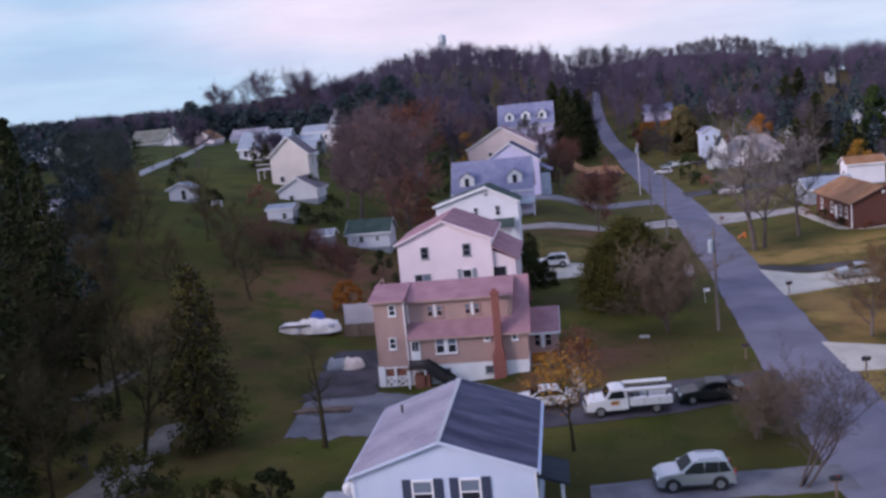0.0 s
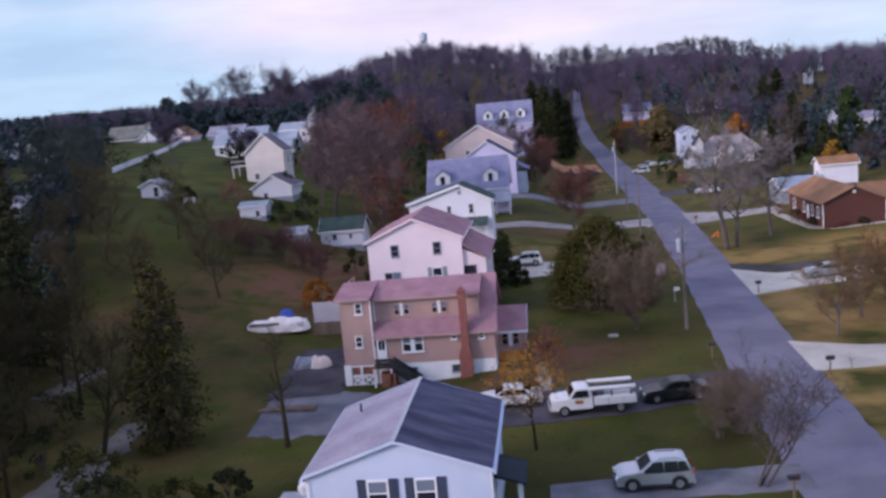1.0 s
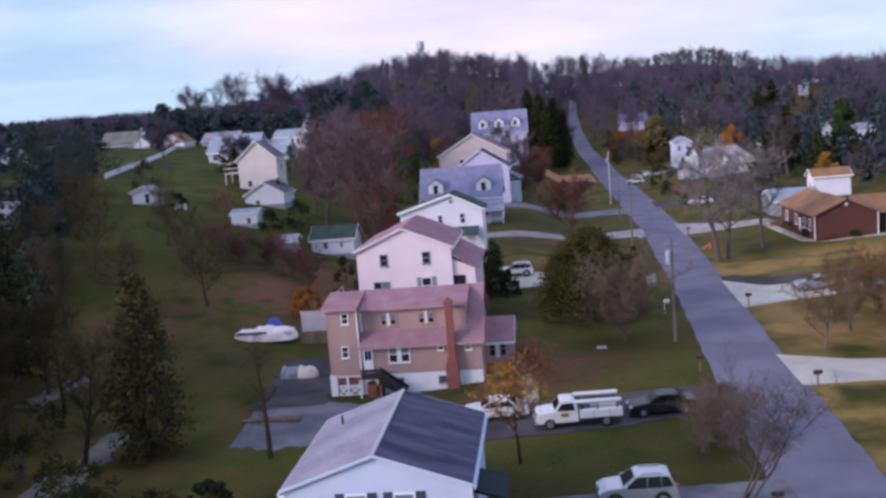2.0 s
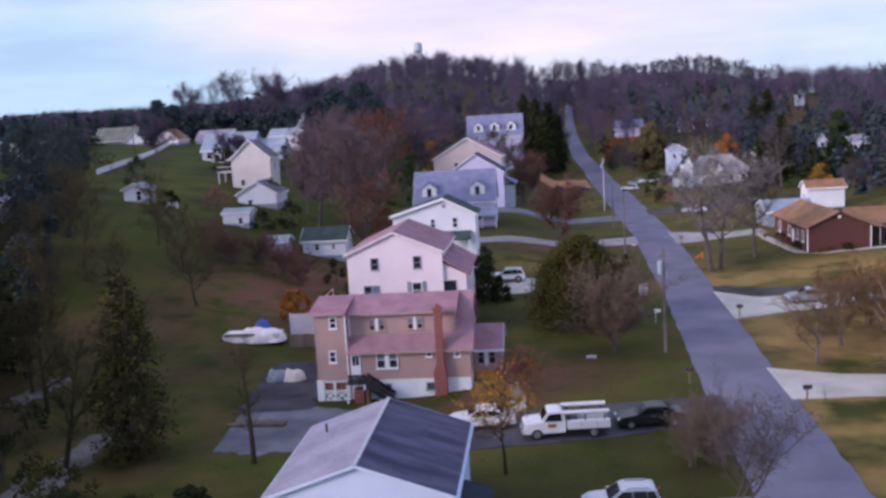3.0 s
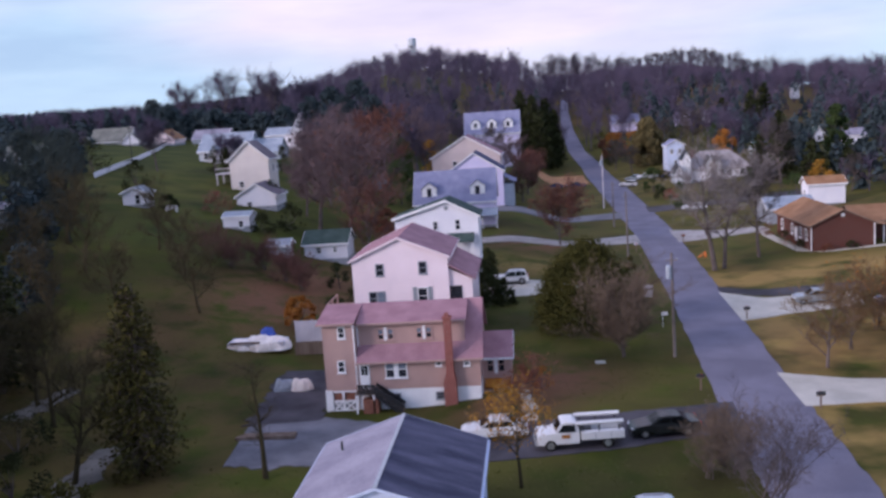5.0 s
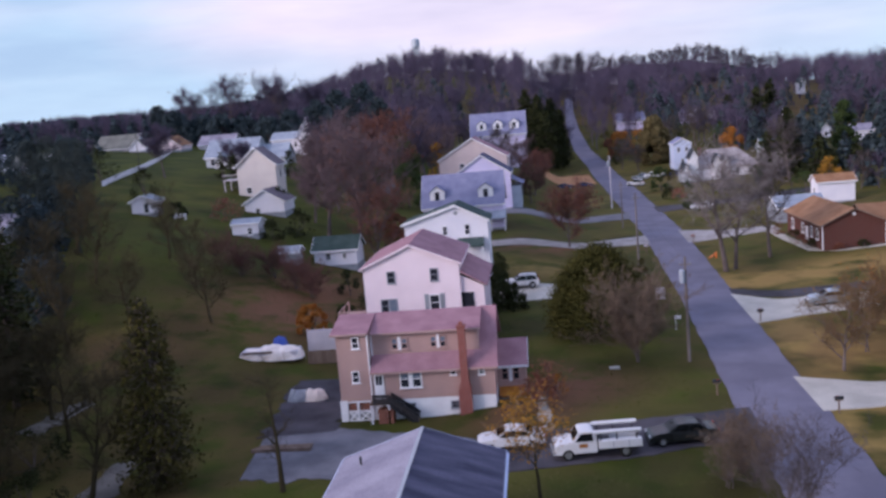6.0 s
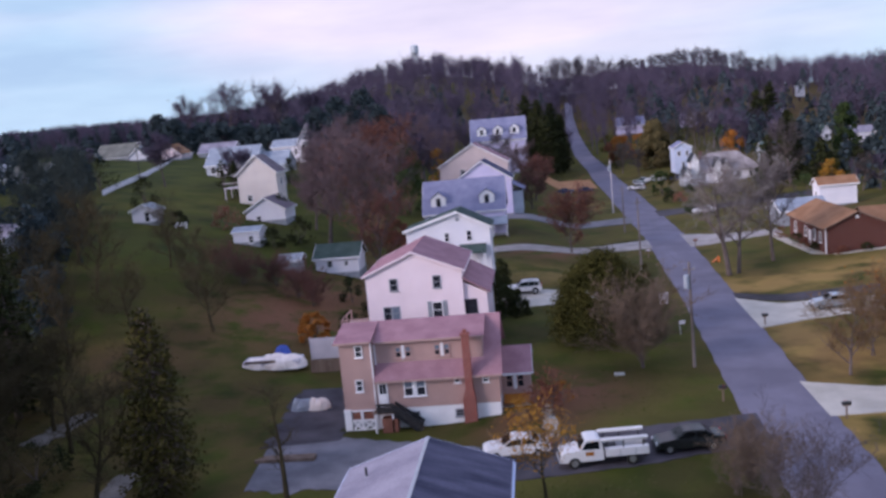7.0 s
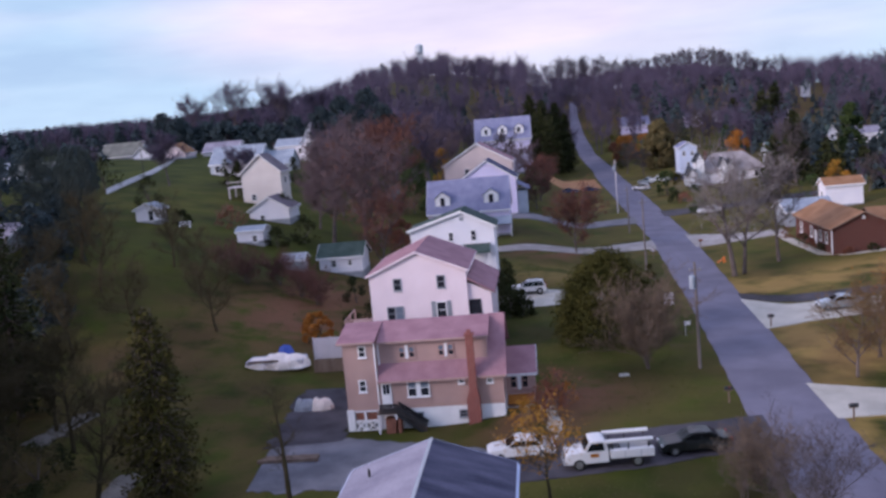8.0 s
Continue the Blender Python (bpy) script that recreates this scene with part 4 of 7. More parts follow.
def row_houses():
    # white house with dark green roof
    b = gz(-12, 118)
    h = thing("house", "white gabled house with uneven dark green roof slopes", "house", -18.2, 118.0, b)
    part("wall", prism(bmesh.new(), [(0, 0), (10.95, 0), (10.95, 8.12 - b), (6.87, 10.2 - b), (0, 8.15 - b)], "y", 0, 6.0), M_WHITESID, h)
    bm = slab(bmesh.new(), (-0.35, -0.35, 8.3 - b), (6.87, -0.35, 10.44 - b), (6.87, 6.3, 10.44 - b), (-0.35, 6.3, 8.3 - b), 0.2)
    slab(bm, (6.87, -0.35, 10.44 - b), (11.3, -0.35, 8.2 - b), (11.3, 6.3, 8.2 - b), (6.87, 6.3, 10.44 - b), 0.2)
    part("roof", bm, M_GREENROOF, h)
    part("rake_board", prism(bmesh.new(), [(-0.38, 8.02 - b), (6.87, 10.16 - b), (6.87, 10.5 - b), (-0.38, 8.36 - b)], "y", -0.43, -0.36), M_WHITE, h)
    part("rake_board", prism(bmesh.new(), [(6.87, 10.16 - b), (11.33, 7.92 - b), (11.33, 8.16 - b), (6.87, 10.4 - b)], "y", -0.43, -0.36), M_WHITE, h)
    part("foundation", boxes((-0.03, 10.98, -0.03, 6.03, -1.5, 0.35)), M_GREYPAINT, h)
    for u, z, w, hh in ((5.32, 6.5, 0.7, 1.2), (8.25, 6.4, 0.75, 1.4), (2.4, 3.2, 0.9, 1.3), (3.9, 3.2, 0.9, 1.3)):
        window(h, pose(0, 0, 0), u, z - b, w, hh)
    part("round_vent", rod(bmesh.new(), (6.87, -0.04, 9.35 - b), (6.87, 0.02, 9.35 - b), 0.28, n=14), M_GREYPAINT, h, "small round gable vent")
    part("porch_roof", slab(bmesh.new(), (6.85, -1.9, 5.14 - b), (10.35, -1.9, 5.14 - b), (10.35, 0, 6.0 - b), (6.85, 0, 6.0 - b), 0.15), M_GREENROOF, h, "dark green porch roof")
    for x in (7.0, 10.2):
        each("post", M_WHITE, h, (x - 0.08, x + 0.08, -1.8, -1.64, 0, 5.05 - b))
    # blue-roofed cape with two white dormers
    b = gz(-14, 160)
    h = simple_house("house", "house with a blue-grey shingle roof and white dormers", -20.8, 160.0, 14.2, 10.0, b, 6.0, 5.2, "x", M_LAV, M_BLUEROOF,
                     wins=(("f", 2.5, 2.6, 1.0, 1.5), ("f", 11.5, 2.6, 1.0, 1.5), ("r", 3.0, 2.8, 1.0, 1.5), ("r", 7.0, 2.8, 1.0, 1.5), ("r", 5.0, 6.8, 1.0, 1.4)))
    for u in (2.6, 11.2):
        dormer(h, u, 0.9, 6.7 - b, 2.6, 1.9, M_BLUEROOF)
    part("porch_roof", slab(bmesh.new(), (9.5, -2.4, 3.6 - b), (14.6, -2.4, 3.6 - b), (14.6, 0, 4.7 - b), (9.5, 0, 4.7 - b), 0.15), M_PALEROOF, h)
    for x in (9.7, 12.0, 14.4):
        each("post", M_WHITE, h, (x - 0.08, x + 0.08, -2.3, -2.14, 0, 3.5 - b))
    # lavender gabled house
    b = gz(-12, 182)
    h = simple_house("house", "pale lavender gabled house with a dark blue roof", -17.0, 182.0, 11.4, 12.0, b, 9.6, 3.7, "y", M_LAV, M_NAVYROOF,
                     wins=(("f", 3.2, 8.6, 1.0, 1.6), ("f", 8.2, 8.4, 1.0, 1.7), ("f", 5.7, 5.0, 1.2, 1.6), ("r", 3, 8.2, 1.0, 1.5), ("r", 8, 8.2, 1.0, 1.5)), wmat=M_WHITE)
    part("porch", boxes((11.4, 13.4, 2, 11, 0, 4.5)), M_GREYSID, h)
    part("porch_roof", slab(bmesh.new(), (11.3, 1.5, 6.3), (14.0, 1.5, 4.9), (14.0, 11.5, 4.9), (11.3, 11.5, 6.3), 0.2), M_BLUEROOF, h, "dark blue porch roof")
    # pinkish tan house
    b = gz(-15, 200)
    h = simple_house("house", "pinkish tan gabled house with mauve shingles", -21.5, 200.0, 15.0, 13.0, b, 12.0, 4.3, "y", M_PINKTAN, M_MAUVE, wins=(("f", 5, 9.5, 1.1, 1.6), ("f", 10, 9.5, 1.1, 1.6), ("r", 4, 9.0, 1.1, 1.5), ("r", 9, 9.0, 1.1, 1.5)))
    # far house with blue roof and dormers
    b = gz(-10, 258)
    h = simple_house("house", "far pale house with a blue roof and white dormers", -17.8, 258.0, 15.2, 10.0, b, 15.2, 5.9, "x", M_LAV, M_BLUEROOF,
                     wins=(("f", 3, 10.5, 1.3, 1.8), ("f", 7.6, 10.5, 1.3, 1.8), ("f", 12.4, 10.5, 1.3, 1.8), ("r", 5, 11, 1.2, 1.8)))
    for u in (3.0, 7.6, 12.2):
        dormer(h, u, 1.0, 16.6 - b, 2.6, 1.7, M_BLUEROOF)
    part("shutter_band", boxes((-0.1, 15.3, -0.12, -0.02, 14.6 - b, 15.0 - b)), M_WHITE, h)


def left_houses():
    b = gz(-51, 165)
    h = simple_house("house", "tall beige gabled house with a brown roof", -55.5, 165.0, 7.4, 6.0, b, 15.7, 3.2, "y", M_BEIGE, M_MAUVEGREY, wins=(("r", 3, 13.2, 1.0, 1.4), ("r", 6, 13.2, 1.0, 1.4), ("f", 2, 10.6, 1.0, 1.2)))
    part("deck", boxes((-3.2, 0, 1, 5, 3.6, 3.8), (-3.1, -2.9, 1.1, 1.3, 0, 3.6), (-3.1, -2.9, 4.7, 4.9, 0, 3.6), (-3.2, 0, 1.0, 1.1, 4.6, 4.75)), M_PALEFENCE, h, "pale wooden side deck")
    b = gz(-46, 150)
    simple_house("garage", "white gabled garage with a pale roof", -49.8, 150.0, 6.8, 6.5, b, 10.0, 2.0, "y", M_WHITESID, M_MAUVEGREY, wins=(("f", 2.2, 8.0, 0.9, 1.1),), cat="garage")
    b = gz(-69, 200)
    h = simple_house("house", "large grey house with a pale grey roof and wing", -74.0, 200.0, 11.4, 10.0, b, 16.9, 3.6, "x", M_GREYSID, M_PALEROOF, wins=tuple(("f", u, z, 1.2, 1.6) for u in (1.6, 9.6) for z in (12.6, 15.0)))
    gable_walls(h, 11.4, 18.0, 1.5, 9.5, 0, 15.9 - b, 2.8, "x", M_GREYSID)
    gable_roof(h, 11.4, 18.0, 1.5, 9.5, 15.9 - b, 2.8, "x", M_PALEROOF, 0.3, trim=M_GREYSID, name="wing_roof")
    for u in (4.0, 7.4):
        part("front_gable", prism(bmesh.new(), [(u - 1.5, 0), (u + 1.5, 0), (u + 1.5, 16.2 - b), (u, 17.7 - b), (u - 1.5, 16.2 - b)], "y", -1.2, 3.0), M_WHITESID, h, "white front gable")
        bm = slab(bmesh.new(), (u - 1.8, -1.5, 15.95 - b), (u, -1.5, 17.85 - b), (u, 4.2, 17.85 - b), (u - 1.8, 4.2, 15.95 - b), 0.14)
        slab(bm, (u, -1.5, 17.85 - b), (u + 1.8, -1.5, 15.95 - b), (u + 1.8, 4.2, 15.95 - b), (u, 4.2, 17.85 - b), 0.14)
        part("gable_roof", bm, M_PALEROOF, h)
        window(h, pose(0, -1.2, 0), u, 14.3 - b, 1.1, 1.5)
    for u in (13.0, 16.2):
        window(h, pose(0, 0, 0), u, 13.8 - b, 1.1, 1.5, off=1.5)
    b = gz(-44, 132)
    g = simple_house("gazebo_shed", "small white summer house with a grey roof", -45.9, 131.0, 4.0, 3.4, b, 8.55, 0.55, "x", M_WHITESID, M_PALEROOF, wins=(("f", 2.7, 6.9, 0.8, 1.1),), over=0.2, cat="shed")
    b = gz(-35, 120)
    simple_house("shed", "small dark grey garden shed", -36.0, 120.0, 2.6, 2.6, b, 5.4, 0.6, "x", M_GREYPAINT, M_GREYPAINT, cat="shed")
    b = gz(-28.5, 123)
    simple_house("garage", "low white garage with a dark green roof", -31.9, 123.0, 6.0, 5.0, b, b + 2.5, 1.5, "x", M_WHITESID, M_GREENROOF, wins=(("f", 2.0, b + 1.1, 0.8, 1.0), ("f", 4.3, b + 1.2, 0.6, 0.8)), cat="garage")
    b = gz(-60, 130)
    simple_house("shed", "white metal garden shed on the lawn", -63.0, 135.5, 3.7, 3.0, gz(-61, 135.5), gz(-61, 135.5) + 2.1, 0.8, "y", M_WHITESID, M_PALEROOF, cat="shed", wins=(("f", 2.4, gz(-61, 135.5) + 0.3, 0.9, 1.6),))
    for x, y, w, e, r, axis, wall, roof in ((-119, 240, 11, 20.4, 3.4, "x", M_GREYSID, M_OLIVEROOF), (-121.5, 238, 3.2, 20.0, 1.8, "y", M_WHITESID, M_OLIVEROOF), (-108, 236, 4.6, 20.2, 2.0, "y", M_WHITESID, M_OLIVEROOF), (-101.5, 238, 7, 19.8, 2.6, "y", M_CREAM, M_BROWNROOF), (-94.0, 250, 10, 19.2, 2.4, "x", M_WHITESID, M_GREYROOF), (-64.2, 246, 5.2, 20.2, 4.4, "y", M_WHITESID, M_GREYROOF), (-72.4, 248, 9, 18.9, 1.9, "x", M_WHITESID, M_PALEROOF), (-104, 170, 8, 18.8, 2.2, "x", M_GREYSID, M_OLIVEROOF), (-114, 174, 7, 19.0, 2.4, "x", M_BEIGE, M_PALEROOF), (-71.8, 108.0, 4.4, 12.6, 1.4, "x", M_GREYPAINT, M_GREYROOF)):
        b = gz(x + w / 2, y)
        simple_house("house", "distant pale house half hidden by trees", x, y, w, 8.0, b, e, r, axis, wall, roof, wins=tuple(("f", u, e - 2.2, 1.0, 1.4) for u in ((w * 0.25, w * 0.75) if w > 5 else (w * 0.5,))))
    lp = thing("street_lamp", "dark street lamp post with a pale lamp head", "lamp post", -83.4, 186.0)
    part("post", rod(bmesh.new(), (0, 0, -0.3), (0, 0, 7.4), 0.13, 0.08), M_BLACK, lp)
    part("arm", rod(bmesh.new(), (0, 0, 7.3), (0.9, -0.3, 7.6), 0.05), M_BLACK, lp)
    part("lamp_head", box(bmesh.new(), 0.6, 1.3, -0.5, -0.15, 7.5, 7.7, 0.04), M_WHITE, lp)
    f = thing("fence", "long white board fence along the lawn", "fence", -78.6, 158.5)
    line = [(-78.6, 158.5), (-81.2, 172.0), (-84.4, 190.4), (-89.4, 212.0), (-97.0, 238.0)]
    z0 = gz(-78.6, 158.5)
    for (xa, ya), (xb, yb) in zip(line, line[1:]):
        n = 8
        for k in range(n):
            x, y, u, v = xa + (xb - xa) * k / n, ya + (yb - ya) * k / n, xa + (xb - xa) * (k + 0.96) / n, ya + (yb - ya) * (k + 0.96) / n
            z, w = gz(x, y) - z0, gz(u, v) - z0
            bm = bmesh.new()
            lo = [bm.verts.new((px + 78.6 + dx, py - 158.5, pz)) for dx in (0, 0.08) for px, py, pz in ((x, y, z - 0.1), (u, v, w - 0.1), (u, v, w + 0.95), (x, y, z + 0.95))]
            for q in ((0, 1, 2, 3), (4, 7, 6, 5), (0, 4, 5, 1), (1, 5, 6, 2), (2, 6, 7, 3), (3, 7, 4, 0)):
                bm.faces.new([lo[i] for i in q])
            part("panel", bm, M_WHITESID, f)
    bn = thing("garden_bench", "small white bench on the far lawn", "bench", -55.5, 135.7)
    part("seat", boxes((-0.9, 0.9, -0.25, 0.25, 0.4, 0.48)), M_WHITE, bn)
    part("backrest", boxes((-0.9, 0.9, 0.2, 0.28, 0.48, 0.95)), M_WHITE, bn)
    for x in (-0.8, 0.8):
        part("leg", boxes((x - 0.05, x + 0.05, -0.22, 0.22, -0.05, 0.4)), M_WHITE, bn)


def right_houses():
    # brick rancher across the road
    b = gz(40, 126) - 0.1
    h = thing("house", "one-storey red brick house with an orange-brown roof", "house", 36.6, 124.2, b)
    gable_walls(h, 0, 8.0, 0, 17.0, 0, 3.5, 1.85, "y", M_BRICK)
    gable_roof(h, 0, 8.0, 0, 17.0, 3.5, 1.85, "y", M_BROWNROOF, 0.45, 0.12, M_WOOD)
    gable_walls(h, 8.0, 14.5, 4.0, 11.0, 0, 3.2, 1.7, "x", M_BRICK)
    gable_roof(h, 7.0, 14.5, 4.0, 11.0, 3.2, 1.7, "x", M_BROWNROOF, 0.4, 0.12, M_WOOD, name="wing_roof")
    m = face_matrix("l", 8.0, 17.0)
    for u in (14.6, 12.0, 8.0, 3.0):
        window(h, m, u, 1.2, 1.1, 1.5, M_WHITE, M_GLASS)
    part("door", boxes((-0.05, 0.0, 6.6, 7.6, 0.3, 2.4)), M_WHITE, h, "white front door")
    each("downspout", M_WHITE, h, (-0.14, -0.02, -0.1, 0.02, 0.1, 3.4), (7.98, 8.1, -0.1, 0.02, 0.1, 3.4), label="white downspout")
    part("gable_vent", boxes((3.8, 4.2, -0.04, 0.0, 4.5, 4.9)), M_WHITE, h)
    each("post", M_WHITE, h, (9.6, 9.75, 1.2, 1.35, 0, 3.1))
    part("carport_roof", slab(bmesh.new(), (7.9, 0.6, 3.3), (10.2, 0.6, 3.1), (10.2, 4.0, 3.1), (7.9, 4.0, 3.3), 0.14), M_BROWNROOF, h)
    # nearer brick house, seen only when the view tips over
    b = gz(40, 82)
    h = thing("house", "red brick house with a pale grey roof and white trim", "house", 35.3, 74.8, b)
    gable_walls(h, 0, 11.0, 0, 9.0, 0, 3.7, 2.1, "x", M_BRICK)
    gable_roof(h, 0, 11.0, 0, 9.0, 3.7, 2.1, "x", M_PALEROOF, 0.6, 0.2, M_WHITE)
    m = face_matrix("l", 11.0, 9.0)
    for u in (2.4, 5.2):
        window(h, m, u, 1.3, 0.9, 1.6, M_WHITE, M_GLASS, M_WHITE)
    window(h, m, 4.5, 4.2, 0.7, 0.9, M_WHITE, M_GLASS)
    for u in (2.5, 6.0, 9.0):
        window(h, face_matrix("f", 11, 9), u, 1.2, 1.0, 1.5, M_WHITE, M_GLASS)
    # white shed with a brown roof and low pale roof behind the brick house
    b = gz(51, 165)
    simple_house("shed", "white shed with a brown roof", 48.2, 165.0, 6.3, 4.0, b, 4.8, 1.1, "x", M_WHITESID, M_BROWNROOF, cat="shed", wins=(("l", 2.0, 2.4, 1.0, 1.3),))
    simple_house("carport", "low dark building with a pale grey roof", 38.2, 152.0, 7.4, 8.0, gz(41, 152), 2.4, 1.5, "x", M_GREYPAINT, M_PALEROOF, cat="garage")
    simple_house("house", "blue-grey gabled house behind shrubs", 39.3, 268.0, 4.9, 8.0, gz(40, 262), 8.0, 1.4, "y", M_PALEBLUE, M_BLUEROOF, wins=(("f", 1.3, 5.6, 0.9, 1.4), ("f", 3.6, 5.6, 0.9, 1.4), ("f", 2.4, 2.4, 0.9, 1.4)))
    g = gz(42, 232)
    h = thing("house", "pale grey hip-roofed house with white front gables", "house", 38.4, 233.0, g)
    part("wall", boxes((0.2, 16.6, 0.2, 10.8, 0, 3.2)), M_WHITESID, h)
    part("foundation", boxes((0.15, 16.65, 0.15, 10.85, -1.0, 0.3)), M_GREYPAINT, h)
    bm = bmesh.new()
    low = [bm.verts.new(p) for p in ((-0.3, -0.3, 3.0), (17.0, -0.3, 3.0), (17.0, 11.3, 3.0), (-0.3, 11.3, 3.0))]
    base = [bm.verts.new((v.co.x, v.co.y, 2.8)) for v in low]
    ra, rb = bm.verts.new((4.8, 5.5, 7.4)), bm.verts.new((12.0, 5.5, 7.4))
    for f in ((low[0], low[1], rb, ra), (low[1], low[2], rb), (low[2], low[3], ra, rb), (low[3], low[0], ra), base[::-1]):
        bm.faces.new(f)
    for k in range(4):
        bm.faces.new((base[k], base[(k + 1) % 4], low[(k + 1) % 4], low[k]))
    part("roof", bm, M_TANGREYROOF, h, "brownish pale grey hip roof")
    for u in (5.5, 8.4, 11.0, 14.0):
        window(h, pose(0, 0.2, 0), u, 1.1, 1.0, 1.5)
    for u, y0, e, half in ((0.3, -1.0, 6.1, 1.0), (-1.9, -2.6, 2.9, 0.9), (6.0, -0.8, 4.6, 0.9), (7.9, -0.8, 4.2, 0.8)):
        fg = part("front_gable", prism(bmesh.new(), [(u - half, 0), (u + half, 0), (u + half, e), (u, e + 1.7), (u - half, e)], "y", y0, 4.0), M_WHITE, h, "white front gable")
        bm = slab(bmesh.new(), (u - half - 0.25, y0 - 0.2, e - 0.3), (u, y0 - 0.2, e + 1.9), (u, 4.2, e + 1.9), (u - half - 0.25, 4.2, e - 0.3), 0.16)
        slab(bm, (u, y0 - 0.2, e + 1.9), (u + half + 0.25, y0 - 0.2, e - 0.3), (u + half + 0.25, 4.2, e - 0.3), (u, 4.2, e + 1.9), 0.16)
        part("gable_roof", bm, M_SLATE, fg, "steep dark gable roof")
    part("wall", boxes((-2.9, 1.5, -0.6, 4.0, 0, 3.0)), M_GREYSID, h)
    part("chimney", boxes((2.6, 3.4, 6.0, 6.8, 5.0, 8.0)), M_BRICK, h)
    simple_house("house", "far low house with a teal roof", 62.2, 260.0, 7.0, 7.0, gz(66, 260), 5.2, 2.4, "x", M_GREYSID, M_TEALROOF, wins=(("f", 2.0, 3.0, 1.0, 1.2),))
    simple_house("house", "far white gabled house among trees", 89.9, 300.0, 2.8, 5.0, gz(91, 300), 7.2, 2.0, "y", M_WHITESID, M_GREENROOF, wins=(("f", 1.4, 5.0, 1.0, 1.5),))
    simple_house("house", "far white house with dark windows", 93.4, 280.0, 5.4, 7.0, gz(95, 280), 7.0, 1.8, "x", M_WHITESID, M_GREYROOF, wins=(("f", 1.4, 4.6, 1.2, 1.6), ("f", 3.9, 4.6, 1.2, 1.6)))
    simple_house("house", "far grey house below the wooded hill", 34.6, 385.0, 11.0, 9.0, gz(43, 385), 12.6, 3.4, "x", M_LAV, M_BLUEROOF, wins=(("f", 2.6, 12.2, 1.4, 1.8), ("f", 8.8, 12.2, 1.4, 1.8)))
    simple_house("house", "far pale house on the hillside", 119.7, 430.0, 3.0, 4.5, gz(120, 430), 22.6, 2.2, "y", M_WHITESID, M_SLATE)
    simple_house("house", "far lavender house below the woods", 60.0, 380.0, 6.0, 8.0, gz(62, 380), gz(62, 380) + 4, 2.0, "x", M_LAV, M_GREYROOF)
    for x, y, top, w, wall in ((71.0, 380.0, 15.2, 4.0, M_WHITESID), (88.0, 360.0, 12.8, 2.6, M_WHITESID), (93.4, 360.0, 14.0, 2.6, M_WHITESID)):
        simple_house("house", "far pale house glimpsed among the hillside trees", x, y, w, 6.0, gz(x, y), top - 1.6, 1.6, "y", wall, M_GREYROOF, wins=(("f", w / 2, top - 3.4, 0.9, 1.3),))


tan_house()
cream_house()
grey_house()
saltbox_house()
row_houses()
left_houses()
right_houses()

# water tower on the hill
tw = thing("water_tower", "far pale water tower on legs above the woods", "tower", -72.0, 600.0, gz(-72, 600))
for a in range(6):
    c, s = math.cos(a * 1.0472), math.sin(a * 1.0472)
    part("leg", rod(bmesh.new(), (3.0 * c, 3.0 * s, -1), (2.2 * c, 2.2 * s, 17), 0.3, 0.3, 6), M_GREYSID, tw)
bm = rod(bmesh.new(), (0, 0, 15.6), (0, 0, 17.4), 1.0, 2.7, 14)
rod(bm, (0, 0, 17.4), (0, 0, 21.6), 2.7, 2.7, 14)
rod(bm, (0, 0, 21.6), (0, 0, 22.6), 2.7, 0.5, 14)
part("tank", bm, M_GREYSID, tw)
part("riser", rod(bmesh.new(), (0, 0, -1), (0, 0, 16), 0.6, 0.6, 8), M_GREYSID, tw)


# ---- trees ----
class Geo:
    """Collects faces for one mesh."""

    def __init__(self):
        self.v, self.f = [], []

    def tube(self, p, q, r0, r1, n=5):
        w = (q - p)
        if w.length < 1e-4:
            return
        w = w.normalized()
        u = w.orthogonal().normalized()
        s = w.cross(u)
        b = len(self.v)
        for c, r in ((p, r0), (q, r1)):
            for k in range(n):
                a = 6.2832 * k / n
                self.v.append(c + u * (math.cos(a) * r) + s * (math.sin(a) * r))
        for k in range(n):
            self.f.append((b + k, b + (k + 1) % n, b + n + (k + 1) % n, b + n + k))

    def twig(self, p, q, w, rng):
        d = (q - p).normalized()
        side = d.cross(Vector((rng.gauss(0, 1), rng.gauss(0, 1), rng.gauss(0, 1)))).normalized() * w * 0.5
        b = len(self.v)
        self.v += [p - side, p + side, q + side * 0.4, q - side * 0.4]
        self.f.append((b, b + 1, b + 2, b + 3))

    def leaf(self, c, size, rng, flat=0.0):
        n = Vector((rng.gauss(0, 1), rng.gauss(0, 1), rng.gauss(0, 1) + flat)).normalized()
        u = n.orthogonal().normalized()
        a = rng.uniform(0, 6.2832)
        t = n.cross(u)
        u, t = (u * math.cos(a) + t * math.sin(a)) * size * 0.5, (t * math.cos(a) - u * math.sin(a)) * size * 0.32
        b = len(self.v)
        self.v += [c - u, c + t, c + u, c - t]
        self.f.append((b, b + 1, b + 2, b + 3))

    def mesh(self, name, material):
        me = bpy.data.meshes.new(name)
        me.from_pydata([tuple(v) for v in self.v], [], self.f)
        me.materials.append(material)
        return me


def geo_part(name, geo, material, parent, label=""):
    ob = new(name, geo.mesh(name, material))
    ob.parent = parent
    return tagged(ob, label) if label else ob


def wander(rng, p, d, length, n, bend, up):
    pts, d = [p.copy()], d.normalized()
    for _ in range(n):
        d = (d + Vector((rng.gauss(0, bend), rng.gauss(0, bend), rng.gauss(0, bend) + up))).normalized()
        p = p + d * (length / n)
        pts.append(p.copy())
    return pts


